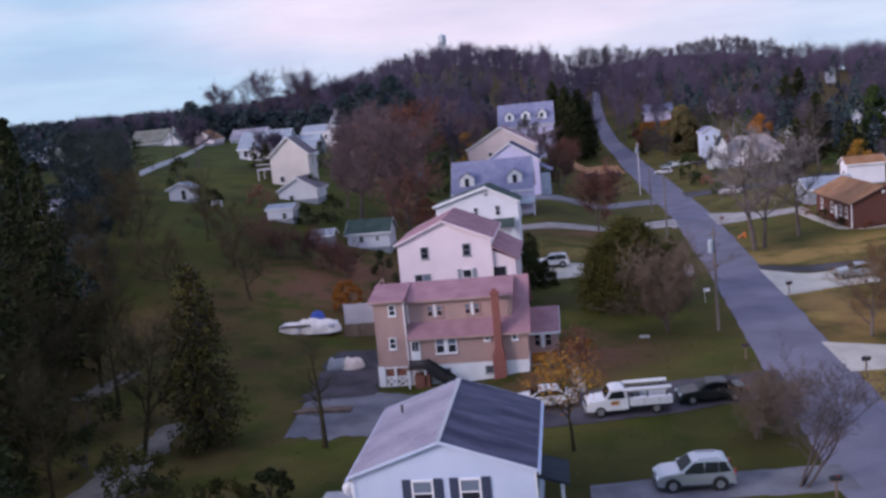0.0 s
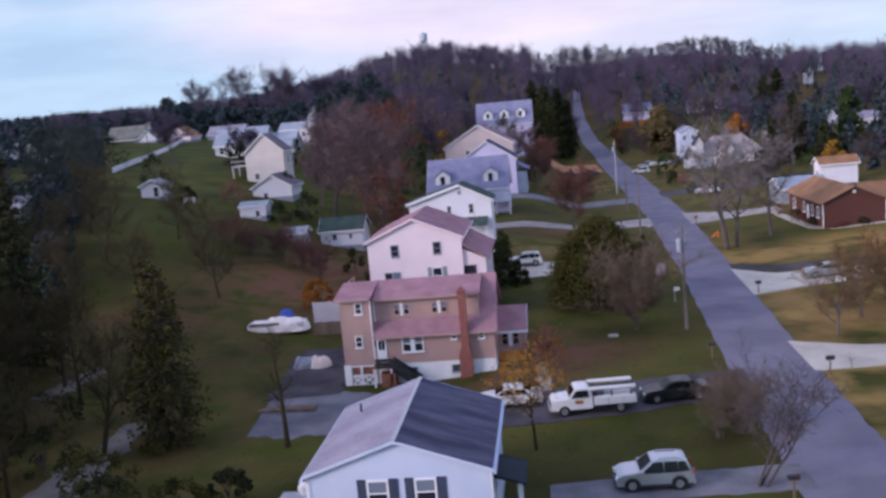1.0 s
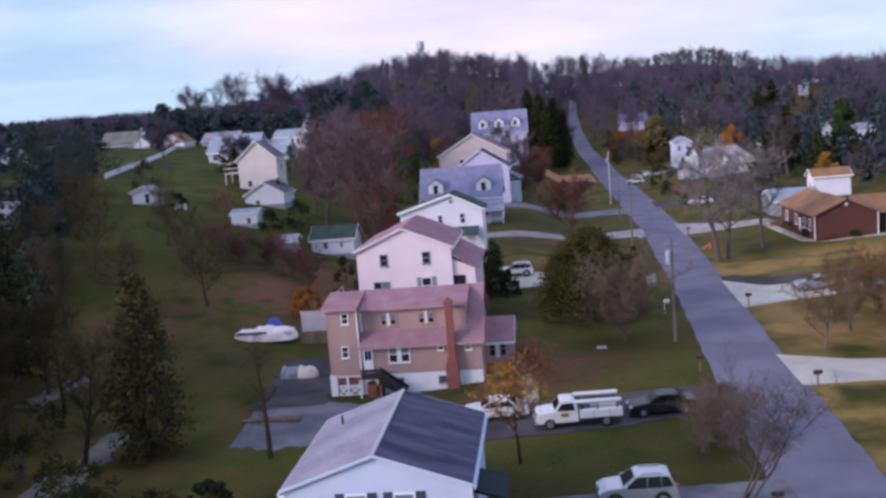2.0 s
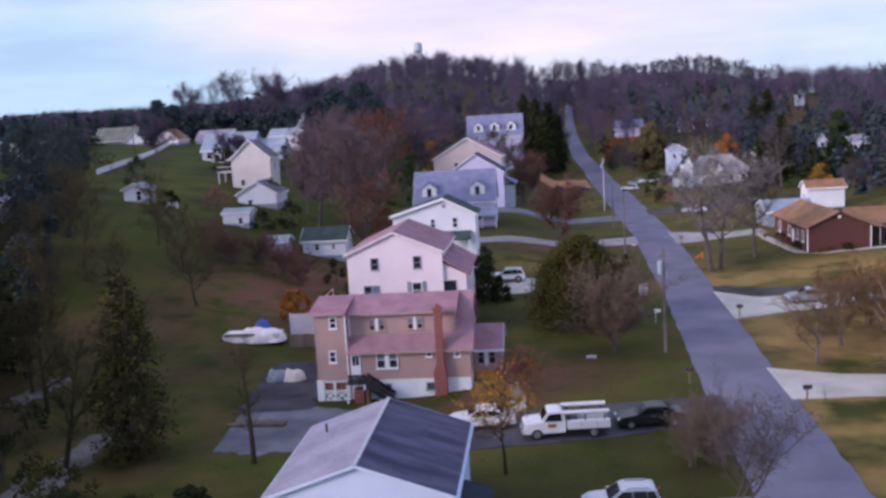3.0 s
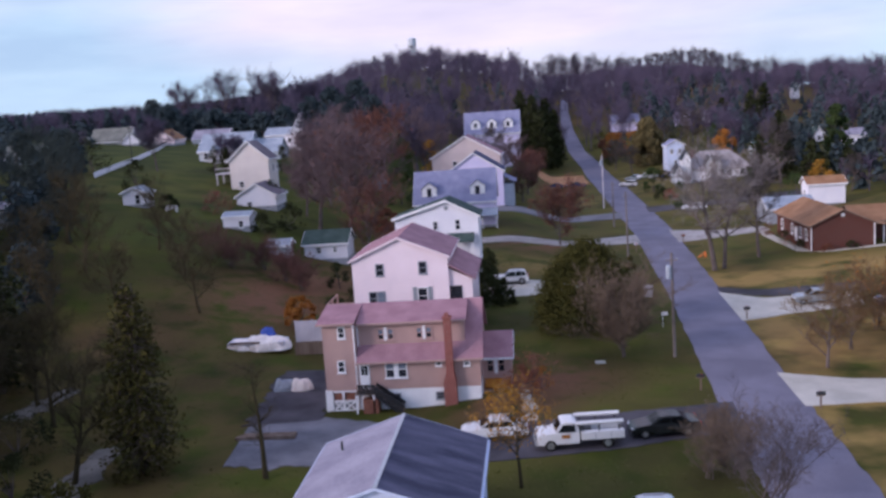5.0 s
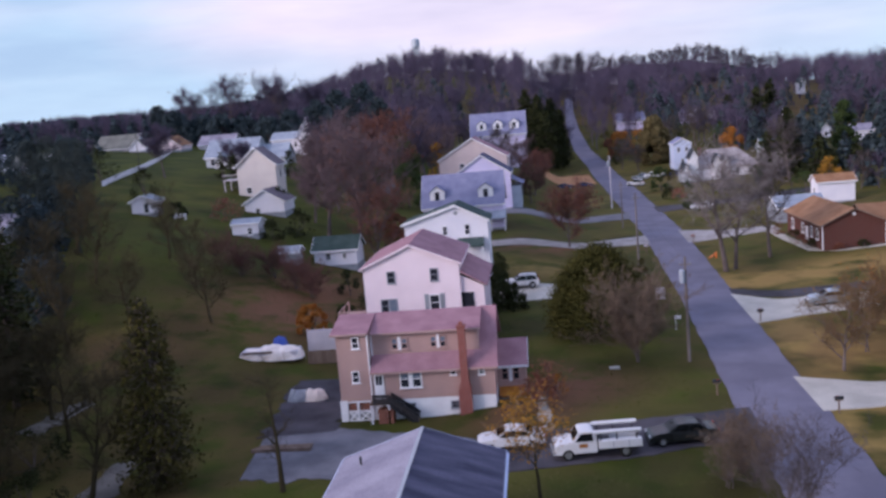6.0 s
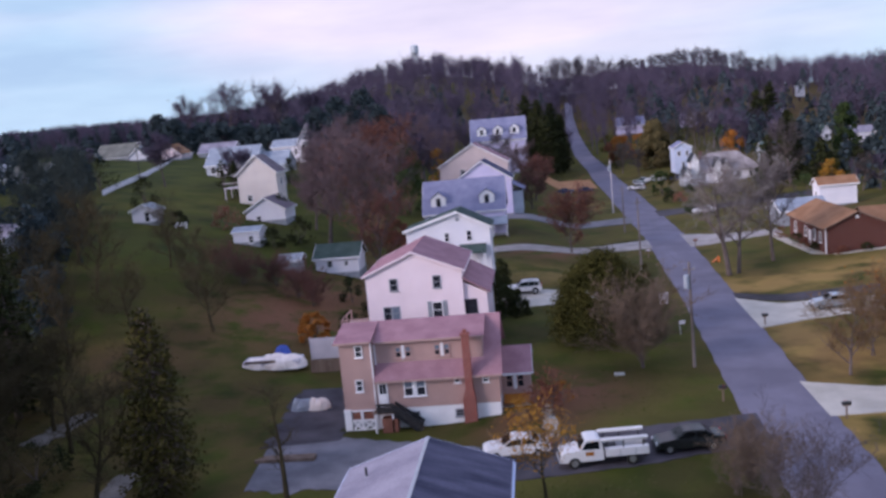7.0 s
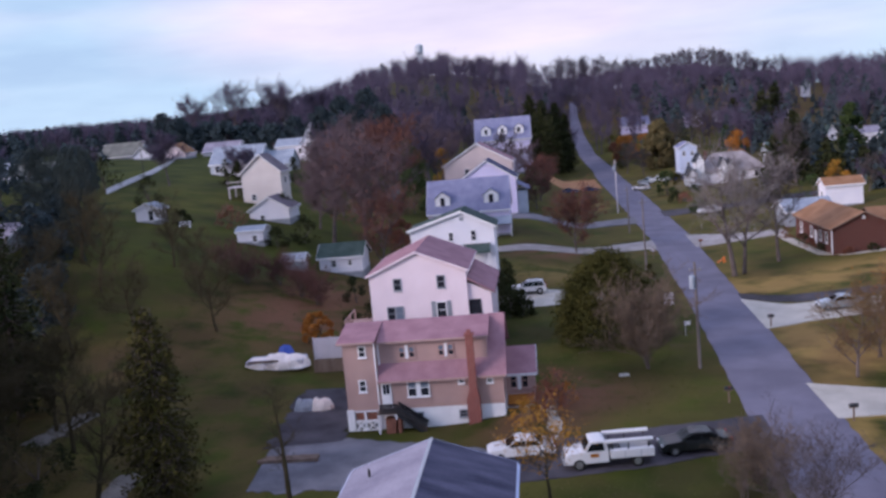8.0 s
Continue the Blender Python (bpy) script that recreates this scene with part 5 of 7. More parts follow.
def bare_skeleton(rng, wood, twigs, h, spread, stem, limbs, branches, sprigs, tw, leaves=None, leaf_n=0, leaf_size=0.25, stems=1, lift=0.0, tilt=None):
    tips = []
    for s in range(stems):
        base = Vector((rng.uniform(-0.3, 0.3), rng.uniform(-0.3, 0.3), -0.2)) if stems > 1 else Vector((0, 0, -0.2))
        lean = Vector((rng.gauss(0, 0.25), rng.gauss(0, 0.25), 1)) if stems > 1 else Vector((rng.gauss(0, 0.05), rng.gauss(0, 0.05), 1))
        lean = lean + Vector((tilt or 0.0, 0, 0))
        r = h * 0.022 * (0.6 if stems > 1 else 1)
        pts = wander(rng, base, lean, h * 0.8, 6, 0.07, 0.04)
        for k in range(6):
            wood.tube(pts[k], pts[k + 1], r * (1 - k / 6.6), r * (1 - (k + 1) / 6.6), 7)
        for i in range(limbs):
            f = stem + (1 - stem) * (i + rng.random()) / limbs
            k = min(5, int(f * 6))
            p = pts[k].lerp(pts[k + 1], f * 6 - k)
            a = i * 2.4 + rng.uniform(-0.5, 0.5)
            reach = spread * (0.55 + 0.6 * math.sin(math.pi * min(1, 0.25 + 0.75 * (1 - f)))) * rng.uniform(0.7, 1.1) * (0.75 if f > 0.85 else 1)
            d = Vector((math.cos(a), math.sin(a), rng.uniform(0.45, 1.1) + lift))
            lp = wander(rng, p, d, reach, 4, 0.16, 0.10)
            lr = r * (1 - f * 0.7) * 0.55
            for k in range(4):
                wood.tube(lp[k], lp[k + 1], lr * (1 - k / 4.6), lr * (1 - (k + 1) / 4.6), 5)
            for j in range(branches):
                g = 0.25 + 0.75 * (j + rng.random()) / branches
                k = min(3, int(g * 4))
                q = lp[k].lerp(lp[k + 1], g * 4 - k)
                bd = (lp[k + 1] - lp[k]).normalized() + Vector((rng.gauss(0, 0.7), rng.gauss(0, 0.7), rng.gauss(0.25, 0.5)))
                bp = wander(rng, q, bd, reach * rng.uniform(0.3, 0.55), 3, 0.2, 0.08)
                for k in range(3):
                    wood.tube(bp[k], bp[k + 1], lr * 0.42 * (1 - k / 3.5), lr * 0.42 * (1 - (k + 1) / 3.5), 3)
                for m in range(sprigs):
                    k = rng.randrange(3)
                    t = bp[k].lerp(bp[k + 1], rng.random())
                    td = (bp[k + 1] - bp[k]).normalized() + Vector((rng.gauss(0, 0.8), rng.gauss(0, 0.8), rng.gauss(0.2, 0.6)))
                    e = t + td.normalized() * rng.uniform(0.06, 0.16) * h * 0.8
                    twigs.twig(t, e, tw, rng)
                    for _ in range(2):
                        s0 = t.lerp(e, rng.uniform(0.3, 0.9))
                        e2 = s0 + (td.normalized() + Vector((rng.gauss(0, 0.7), rng.gauss(0, 0.7), rng.gauss(0, 0.7)))).normalized() * h * rng.uniform(0.03, 0.08)
                        twigs.twig(s0, e2, tw * 0.7, rng)
                        tips.append(e2)
    if leaves is not None:
        for _ in range(leaf_n):
            c = rng.choice(tips) + Vector((rng.gauss(0, 0.2), rng.gauss(0, 0.2), rng.gauss(0, 0.2)))
            leaves.leaf(c, leaf_size * rng.uniform(0.6, 1.3), rng)


def bare_tree(x, y, h, spread, seed, label, twig=None, stem=0.3, limbs=10, branches=7, sprigs=8, tw=0.045, leaf=None, leaf_n=0, leaf_size=0.25, stems=1, bark=None, name="tree", cat="tree", group="", lift=0.0, tilt=None):
    rng = random.Random(seed)
    t = thing(name, label, cat, x, y, rz=0.0 if tilt else rng.uniform(0, 360), group=group)
    wood, tg, lv = Geo(), Geo(), Geo()
    bare_skeleton(rng, wood, tg, h, spread, stem, limbs, branches, sprigs, tw, lv if leaf else None, leaf_n, leaf_size, stems, lift, tilt)
    geo_part("trunk", wood, bark or M_BARK, t)
    geo_part("crown", tg, twig or M_TWIG, t)
    if leaf:
        geo_part("foliage", lv, leaf, t)
    return t


def conifer(x, y, h, r, seed, label, material=None, dens=1.0, droop=0.35, name="tree", group="", power=0.85, size=0.75, fine=1.0):
    rng = random.Random(seed)
    t = thing(name, label, "tree", x, y, rz=rng.uniform(0, 360), group=group)
    wood, lv = Geo(), Geo()
    pts = wander(rng, Vector((0, 0, -0.2)), Vector((0, 0, 1)), h, 5, 0.015, 0.05)
    for k in range(5):
        wood.tube(pts[k], pts[k + 1], h * 0.017 * (1 - k / 5.3), h * 0.017 * (1 - (k + 1) / 5.3), 7)
    n = int(h * 4.2 * dens)
    for i in range(n):
        f = 0.06 + 0.93 * (i + rng.random()) / n
        rr = r * (1 - f) ** power * rng.uniform(0.62, 1.12) + 0.15
        if f < 0.16:
            rr *= 0.75
        for b in range(rng.randint(5, 7)):
            a = rng.uniform(0, 6.2832)
            d = Vector((math.cos(a), math.sin(a), -droop + 0.35 * f))
            p = Vector((0, 0, f * h))
            e = p + d * rr
            wood.tube(p, p.lerp(e, 0.85), 0.035, 0.012, 3)
            k = max(3, int(rr * 2.8 * fine))
            for j in range(k):
                g = 0.2 + 0.85 * (j + rng.random()) / k
                c = p.lerp(e, g) + Vector((rng.gauss(0, 0.16), rng.gauss(0, 0.16), rng.gauss(-0.1, 0.14)))
                lv.leaf(c, size * rng.uniform(0.6, 1.25), rng, 0.8)
    geo_part("trunk", wood, M_BARK, t)
    geo_part("crown", lv, material or M_EVER, t)
    return t


def bushy(x, y, h, rx, ry, seed, label, material, count=2500, size=0.3, name="tree", cat="tree", cone=0.0, group="", z0=0.0):
    """A dense leafy crown with an uneven outline: many small clumps round a few limbs."""
    rng = random.Random(seed)
    t = thing(name, label, cat, x, y, group=group)
    wood, lv = Geo(), Geo()
    clumps = []
    for _ in range(max(14, count // 70)):
        f = rng.random() ** 0.8
        a = rng.uniform(0, 6.2832)
        wide = math.sin(math.pi * min(1, 0.25 + 0.75 * f)) ** 0.5 * (1 - cone * f) * rng.uniform(0.55, 1.0) ** 0.6
        c = Vector((math.cos(a) * rx * wide, math.sin(a) * ry * wide, z0 + f * (h - z0) * 0.93 + 0.1))
        clumps.append((c, rng.uniform(0.14, 0.26) * max(rx, h * 0.3) * (1.7 if count < 1500 else 1.0)))
    clumps.append((Vector((0, 0, h * 0.92)), rx * 0.16))
    for k in range(9):
        c = rng.choice(clumps)[0]
        wood.tube(Vector((0, 0, -0.1)), Vector((0, 0, h * 0.25)), h * 0.02, h * 0.016, 6) if k == 0 else wood.tube(Vector((0, 0, h * 0.15)), c, h * 0.012, 0.02, 4)
    for i in range(count):
        c, r = clumps[i % len(clumps)]
        d = Vector((rng.gauss(0, 1), rng.gauss(0, 1), rng.gauss(0, 1))).normalized() * r * rng.uniform(0.5, 1.12)
        p = c + d
        if p.z > 0.03:
            lv.leaf(p, size * rng.uniform(0.6, 1.3), rng)
    geo_part("trunk", wood, M_BARK, t)
    geo_part("crown", lv, material, t)
    return t


def near_trees():
    bushy(4.9, 91.8, 8.9, 5.6, 4.6, 11, "large dark olive evergreen tree beside the lawn", M_OLIVE, 34000, 0.25, cone=0.34)
    bushy(11.0, 108.0, 4.6, 1.5, 1.5, 12, "small dark green evergreen by the road", M_OLIVE, 1800, 0.3, cone=0.6)
    bare_tree(7.4, 80.8, 5.1, 4.8, 13, "low spreading bare tree with a dense dome of brown twigs", M_DULLBROWN, 0.10, 15, 11, 15, 0.034, stems=3)
    bare_tree(-1.7, 53.0, 6.0, 2.2, 24, "young tree with sparse yellow-orange leaves", M_DULLBROWN, 0.42, 10, 6, 7, 0.03, M_YELLOW, 1300, 0.16, bark=M_TWIGDARK)
    bare_tree(10.2, 46.2, 6.6, 3.3, 17, "bare roadside tree with grey forking limbs", M_TWIG, 0.25, 8, 7, 8, 0.022, stems=3, bark=M_TWIG, tilt=0.32)
    bare_tree(9.4, 53.4, 3.4, 2.2, 16, "bare brown-twigged tree beside the driveway", M_DULLBROWN, 0.12, 10, 7, 8, 0.016, stems=3)
    bare_tree(11.2, 54.4, 2.9, 2.5, 17, "bare brown shrub beside the driveway", M_DULLBROWN, 0.1, 11, 8, 9, 0.026, stems=4, name="shrub", cat="shrub")
    bare_tree(11.6, 58.6, 2.2, 1.7, 18, "bare brown shrub at the end of the driveway", M_DULLBROWN, 0.1, 10, 7, 8, 0.024, stems=3, name="shrub", cat="shrub")
    bushy(-1.6, 69.0, 2.6, 1.5, 1.3, 19, "russet shrub beside the tan house", M_REDLEAF, 900, 0.2, "shrub", "shrub")
    bushy(-0.2, 71.5, 2.0, 1.2, 1.2, 20, "orange-brown shrub beside the tan house", M_ORANGELEAF, 500, 0.18, "shrub", "shrub")
    bushy(-3.4, 67.2, 1.6, 1.1, 1.0, 21, "yellow-leaved shrub before the wing", M_YELLOW, 500, 0.18, "shrub", "shrub")
    bare_tree(-1.0, 68.4, 3.2, 2.0, 22, "small russet tree on the leaf-strewn lawn", M_TWIGRED, 0.25, 8, 5, 6, 0.03, M_REDLEAF, 300, 0.18)
    for k, (x, y, h, r) in enumerate(((-6.3, 101.5, 6.2, 1.1), (-5.4, 105.5, 3.4, 1.3), (-4.0, 105.8, 3.0, 1.4), (-5.6, 109.5, 5.2, 1.2), (-6.0, 114, 5.4, 1.3))):
        bushy(x, y, h, r, r, 30 + k, "dark upright evergreen beside the cream house", M_EVER, 1300, 0.3, "shrub", "shrub", 0.5, "evergreens beside the cream house")
    bare_tree(4.1, 147.6, 8.4, 5.2, 36, "spreading reddish-brown tree on the lawn", M_TWIGRED, 0.22, 15, 9, 15, 0.06, M_REDLEAF, 2400, 0.3)
    bare_tree(23.2, 120.4, 17.0, 5.6, 37, "tall pale grey bare tree across the road", M_TWIGPALE, 0.3, 13, 8, 8, 0.05)
    bare_tree(24.6, 121.4, 14.0, 4.6, 38, "pale grey bare tree across the road", M_TWIGPALE, 0.3, 11, 7, 7, 0.05)
    bare_tree(30.2, 126.0, 13.0, 4.2, 39, "slender bare tree before the brick house", M_TWIG, 0.35, 11, 7, 9, 0.05)
    bare_tree(23.2, 75.2, 7.0, 3.4, 40, "small bare brown tree on the tan lawn", M_TWIGBROWN, 0.2, 12, 8, 10, 0.032, M_DRYLEAF, 300, 0.16)
    bare_tree(26.6, 80.0, 5.6, 3.2, 41, "small spreading bare tree on the tan lawn", M_TWIGBROWN, 0.15, 12, 8, 10, 0.032, M_DRYLEAF, 400, 0.18, stems=2)
    bare_tree(31.0, 86.0, 5.2, 3.6, 42, "spreading brown shrub with a few yellow leaves", M_TWIGBROWN, 0.1, 12, 8, 9, 0.035, M_ORANGELEAF, 500, 0.2, stems=3, name="shrub", cat="shrub")
    bare_tree(32.6, 80.0, 5.2, 3.6, 43, "russet-leaved shrub beside the brick house", M_TWIGBROWN, 0.1, 12, 8, 8, 0.03, M_REDLEAF, 700, 0.2, stems=3, name="shrub", cat="shrub")
    bare_tree(28.0, 64.6, 7.4, 3.6, 44, "brown tree with a cluster of pale stems beside the drive", M_TWIGBROWN, 0.3, 11, 8, 10, 0.03, M_REDLEAF, 500, 0.18, stems=5, bark=M_PALEFENCE)
    for k, (x, y, h, r) in enumerate(((36.0, 127.5, 1.2, 0.9), (35.8, 131.0, 1.3, 0.9), (35.9, 135, 1.5, 1.0), (38.5, 123.6, 0.9, 0.7), (41.5, 123.5, 0.9, 0.7), (35.2, 142, 1.8, 1.2))):
        bushy(x, y, h, r, r, 50 + k, "small dark shrub against the brick house", M_REDLEAF if k % 2 else M_EVER, 420, 0.18, "shrub", "shrub", group="foundation shrubs")
    # behind and left of the houses
    conifer(-27.2, 57.2, 13.4, 3.3, 60, "tall olive-brown spruce with drooping branches", M_SPRUCE, 1.6, power=0.6, size=0.32, fine=2.8)
    conifer(-46.5, 72.5, 19.5, 4.2, 61, "tall dark spruce at the edge of the lawn", M_EVER, 1.1, size=0.5, fine=1.8)
    conifer(-52.5, 78.0, 17.5, 4.0, 62, "tall dark spruce at the edge of the lawn", M_EVER, 1.0, size=0.5, fine=1.8)
    conifer(-44.0, 60.0, 15.0, 3.8, 63, "tall dark spruce at the edge of the lawn", M_EVER, 1.0, size=0.5, fine=1.8)
    conifer(-52.0, 65.0, 19.0, 4.4, 64, "tall dark spruce at the edge of the lawn", M_EVER, 1.0, size=0.5, fine=1.8)
    conifer(-60.0, 90.0, 17.0, 4.4, 65, "tall dark spruce beside the field", M_EVER)
    conifer(-69.0, 104.0, 15.0, 4.2, 66, "tall dark spruce beside the field", M_EVER)
    # added spruces, most of them out of view, that shade the left lawn
    for k, (x, y, h, r) in enumerate(((-38.5, 50.0, 14.0, 3.6), (-47.0, 52.0, 16.0, 4.0), (-57.0, 56.0, 18.0, 4.4), (-60.0, 72.0, 19.0, 4.4), (-55.0, 44.0, 17.0, 4.2), (-36.0, 43.5, 12.0, 3.4), (-42.0, 58.0, 14.0, 3.8), (-66.0, 84.0, 18.0, 4.4), (-31.5, 38.0, 12.5, 3.4), (-35.0, 35.0, 14.0, 3.6), (-40.5, 41.0, 14.0, 3.6), (-48.0, 62.0, 17.0, 4.2))):
        conifer(x, y, h, r, 210 + k, "tall dark spruce added to the grove that shades the lawn", M_EVER, 1.0, group="spruces in the grove", size=0.5, fine=1.8)
    for k, (x, y, h, s) in enumerate(((-31.5, 55.5, 9.5, 3.2), (-18.4, 55.6, 9.4, 1.2), (-36.2, 93.2, 8.6, 3.2), (-44.0, 90.5, 8.0, 3.4), (-38.5, 66.0, 9.5, 3.6), (-52.0, 100.0, 9.5, 3.8), (-47.5, 84.0, 9.0, 3.6), (-41.5, 103.5, 8.0, 3.4), (-42.0, 70.0, 9.0, 3.6), (-54.0, 92.0, 9.5, 3.8), (-58.0, 108.0, 9.0, 3.6), (-48.0, 112.0, 8.0, 3.4), (-50.0, 74.0, 9.0, 3.6), (-34.5, 49.0, 8.0, 3.4), (-38.0, 54.5, 9.0, 3.6), (-45.0, 66.5, 9.0, 3.6), (-41.0, 62.0, 8.5, 3.4), (-33.5, 70.0, 7.5, 3.0))):
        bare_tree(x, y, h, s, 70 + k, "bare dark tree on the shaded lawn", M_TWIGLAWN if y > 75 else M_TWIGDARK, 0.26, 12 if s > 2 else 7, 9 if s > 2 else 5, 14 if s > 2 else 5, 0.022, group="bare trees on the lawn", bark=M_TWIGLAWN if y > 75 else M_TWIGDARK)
    for k, (x, y, h, r, m) in enumerate(((-21.5, 44.5, 2.6, 1.8, M_SPRUCE), (-24.5, 41.5, 3.0, 2.0, M_OLIVE), (-20.6, 40.5, 2.4, 1.6, M_DRYLEAF), (-17.0, 42.0, 2.2, 1.6, M_EVER), (-18.0, 37.5, 2.2, 1.8, M_OLIVE), (-23.5, 37.0, 2.4, 1.9, M_SPRUCE), (-19.5, 47.0, 2.0, 1.3, M_EVER), (-28.0, 48.0, 3.2, 2.2, M_OLIVE), (-34.0, 52.5, 3.0, 2.2, M_EVER), (-38.0, 60.0, 3.4, 2.6, M_EVER), (-44.5, 63.0, 3.4, 2.8, M_EVER), (-37.0, 47.0, 3.2, 2.6, M_EVER), (-26.0, 44.5, 3.0, 2.0, M_EVER), (-47.0, 70.0, 3.4, 2.8, M_EVER))):
        bushy(x, y, h, r, r, 85 + k, "tangled shrub at the edge of the trees", m, 1500, 0.2, "shrub", "shrub", group="shrubs under the trees")
    bushy(-25.2, 93.0, 3.4, 1.7, 1.5, 95, "orange-leaved shrub behind the fence", M_ORANGELEAF, 2600, 0.26, "shrub", "shrub")
    for k, (x, y, h, r) in enumerate(((-24.6, 110.5, 3.2, 1.3), (-22.5, 97.0, 2.6, 1.2), (-21.0, 104.0, 3.0, 1.4))):
        bushy(x, y, h, r, r, 96 + k, "dark green rounded shrub behind the cream house", M_EVER, 700, 0.26, "shrub", "shrub", group="rounded shrubs")
    bushy(-24.4, 149.0, 4.2, 2.8, 2.4, 118, "rounded russet shrub behind the white house", M_REDLEAF, 2600, 0.34, "shrub", "shrub")
    for k, (x, y) in enumerate(((-38.0, 110.0), (-34.5, 112.0), (-31.0, 109.0), (-41.5, 112.5), (-28.5, 106.5))):
        bare_tree(x, y, 3.2, 2.6, 100 + k, "low brown thicket behind the lawn", M_TWIGRED, 0.1, 10, 7, 9, 0.04, stems=4, name="shrub", cat="shrub", group="brown thicket")


def middle_trees():
    bare_tree(-27.0, 131.0, 18.5, 6.2, 110, "big purple-brown bare tree behind the garage", M_TWIGMAUVE, 0.25, 15, 9, 14, 0.06, M_REDLEAF, 700, 0.3)
    bare_tree(-33.5, 140.0, 17.0, 6.0, 111, "big purple-brown bare tree behind the garage", M_TWIGMAUVE, 0.22, 15, 9, 13, 0.06)
    bare_tree(-24.0, 127.0, 11.0, 4.6, 112, "reddish-brown tree behind the cream house", M_TWIGRED, 0.2, 13, 8, 12, 0.055, M_REDLEAF, 900, 0.28)
    bare_tree(-28.0, 150.0, 15.0, 5.6, 113, "bare brown tree among the houses", M_TWIGMAUVE, 0.25, 13, 8, 12, 0.06)
    bare_tree(-31.0, 196.0, 17.5, 6.0, 114, "russet tree before the wooded hill", M_TWIGRED, 0.22, 13, 8, 12, 0.08, M_REDLEAF, 2600, 0.42)
    bushy(-26.0, 180.0, 9.0, 3.8, 3.8, 115, "rounded dark green tree beside the houses", M_GREENLEAF, 3200, 0.45, cone=0.3)
    bushy(-37.0, 205.0, 9.0, 4.0, 4.0, 116, "rounded dark green tree beside the houses", M_GREENLEAF, 2400, 0.45, cone=0.3)
    bushy(-22.5, 206.0, 12.0, 2.4, 2.4, 117, "yellow-orange tree between the houses", M_YELLOW, 900, 0.4)
    for k, (x, y, h, r) in enumerate(((1.5, 312.0, 22.0, 4.6), (6.0, 316.0, 24.0, 4.8), (3.8, 305.0, 19.0, 4.2), (9.0, 322.0, 20.0, 3.6), (-2.5, 318.0, 20.0, 4.4))):
        conifer(x, y, h, r * 1.15, 120 + k, "tall dark evergreen beside the road", M_EVER, 1.2, group="evergreens beside the road", size=0.8, power=0.5)
    bare_tree(-1.0, 208.0, 9.5, 4.2, 125, "brown tree beside the row of houses", M_TWIGRED, 0.2, 12, 8, 11, 0.07, M_REDLEAF, 700, 0.35)
    bare_tree(-2.0, 192.0, 8.0, 3.4, 126, "brown tree beside the row of houses", M_TWIGRED, 0.2, 11, 8, 11, 0.07, M_GREENLEAF, 300, 0.35)
    bushy(38.2, 302.0, 15.6, 5.6, 5.6, 127, "yellow-green tree across the road", M_DRYLEAF, 12000, 0.85, cone=0.25)
    bushy(52.6, 254.0, 11.6, 4.0, 4.0, 128, "bright orange autumn tree behind the white house", M_ORANGELEAF, 3200, 0.42, cone=0.2)
    bushy(30.2, 332.0, 9.0, 4.2, 3.4, 129, "orange-brown tree beside the road", M_ORANGELEAF, 1300, 0.6)
    bushy(26.6, 330.0, 7.0, 3.0, 3.0, 131, "russet tree beside the road", M_REDLEAF, 1100, 0.6)
    for k, (x, y, h) in enumerate(((36.0, 178.0, 7.0), (45.0, 182.0, 8.0))):
        bare_tree(x, y, h, 4.2, 130 + k, "pale bare tree before the white house", M_TWIGPALE, 0.28, 12, 8, 10, 0.055, group="pale bare trees")
    for k, (x, y, h, r) in enumerate(((56.0, 212.0, 14.5, 4.2), (52.5, 216.0, 11.0, 3.8), (59.0, 224.0, 15.5, 4.0), (64.5, 211.0, 5.5, 3.4), (68.5, 206.0, 5.0, 3.4), (71.5, 214.0, 5.0, 3.2), (86.0, 215.0, 17.0, 5.0), (93.0, 226.0, 18.0, 5.0), (97.0, 236.0, 20.0, 5.4), (105.0, 222.0, 20.0, 5.4), (78.0, 332.0, 17.0, 5.0), (84.0, 338.0, 18.0, 5.0), (70.0, 340.0, 15.0, 4.5), (61.0, 206.0, 9.0, 3.6))):
        conifer(x, y, h, r, 140 + k, "dark evergreen at the edge of the woods", M_EVER, 0.6, group="dark evergreens", size=1.1, power=0.55)
    for k, (x, y, h, r) in enumerate(((29.5, 208.0, 2.4, 2.0), (35.0, 222.0, 1.6, 1.6), (41.0, 207.0, 2.0, 2.0), (30.0, 186.5, 2.4, 1.6), (45.0, 186.0, 3.0, 2.0), (50.0, 178.0, 5.0, 2.6))):
        bushy(x, y, h, r, r, 220 + k, "dark shrub before the far houses", M_GREENLEAF if k % 2 else M_EVER, 700, 0.35, "shrub", "shrub", group="shrubs before the far houses")
    for k, (x, y, h, m) in enumerate(((29.5, 225.0, 6.0, M_GREENLEAF), (54.5, 226.0, 4.0, M_EVER), (50.0, 212.0, 3.6, M_GREENLEAF), (60.0, 196.0, 5.0, M_OLIVE), (35.0, 246.0, 3.0, M_OLIVE), (29.0, 315.0, 8.0, M_EVER), (37.0, 330.0, 9.0, M_ORANGELEAF), (27.0, 345.0, 8.0, M_OLIVE), (48.0, 300.0, 12.0, M_EVER), (55.0, 280.0, 12.0, M_GREENLEAF))):
        bushy(x, y, h, h * 0.42, h * 0.42, 240 + k, "leafy tree among the far houses", m, 900, 0.5, group="trees among the far houses")
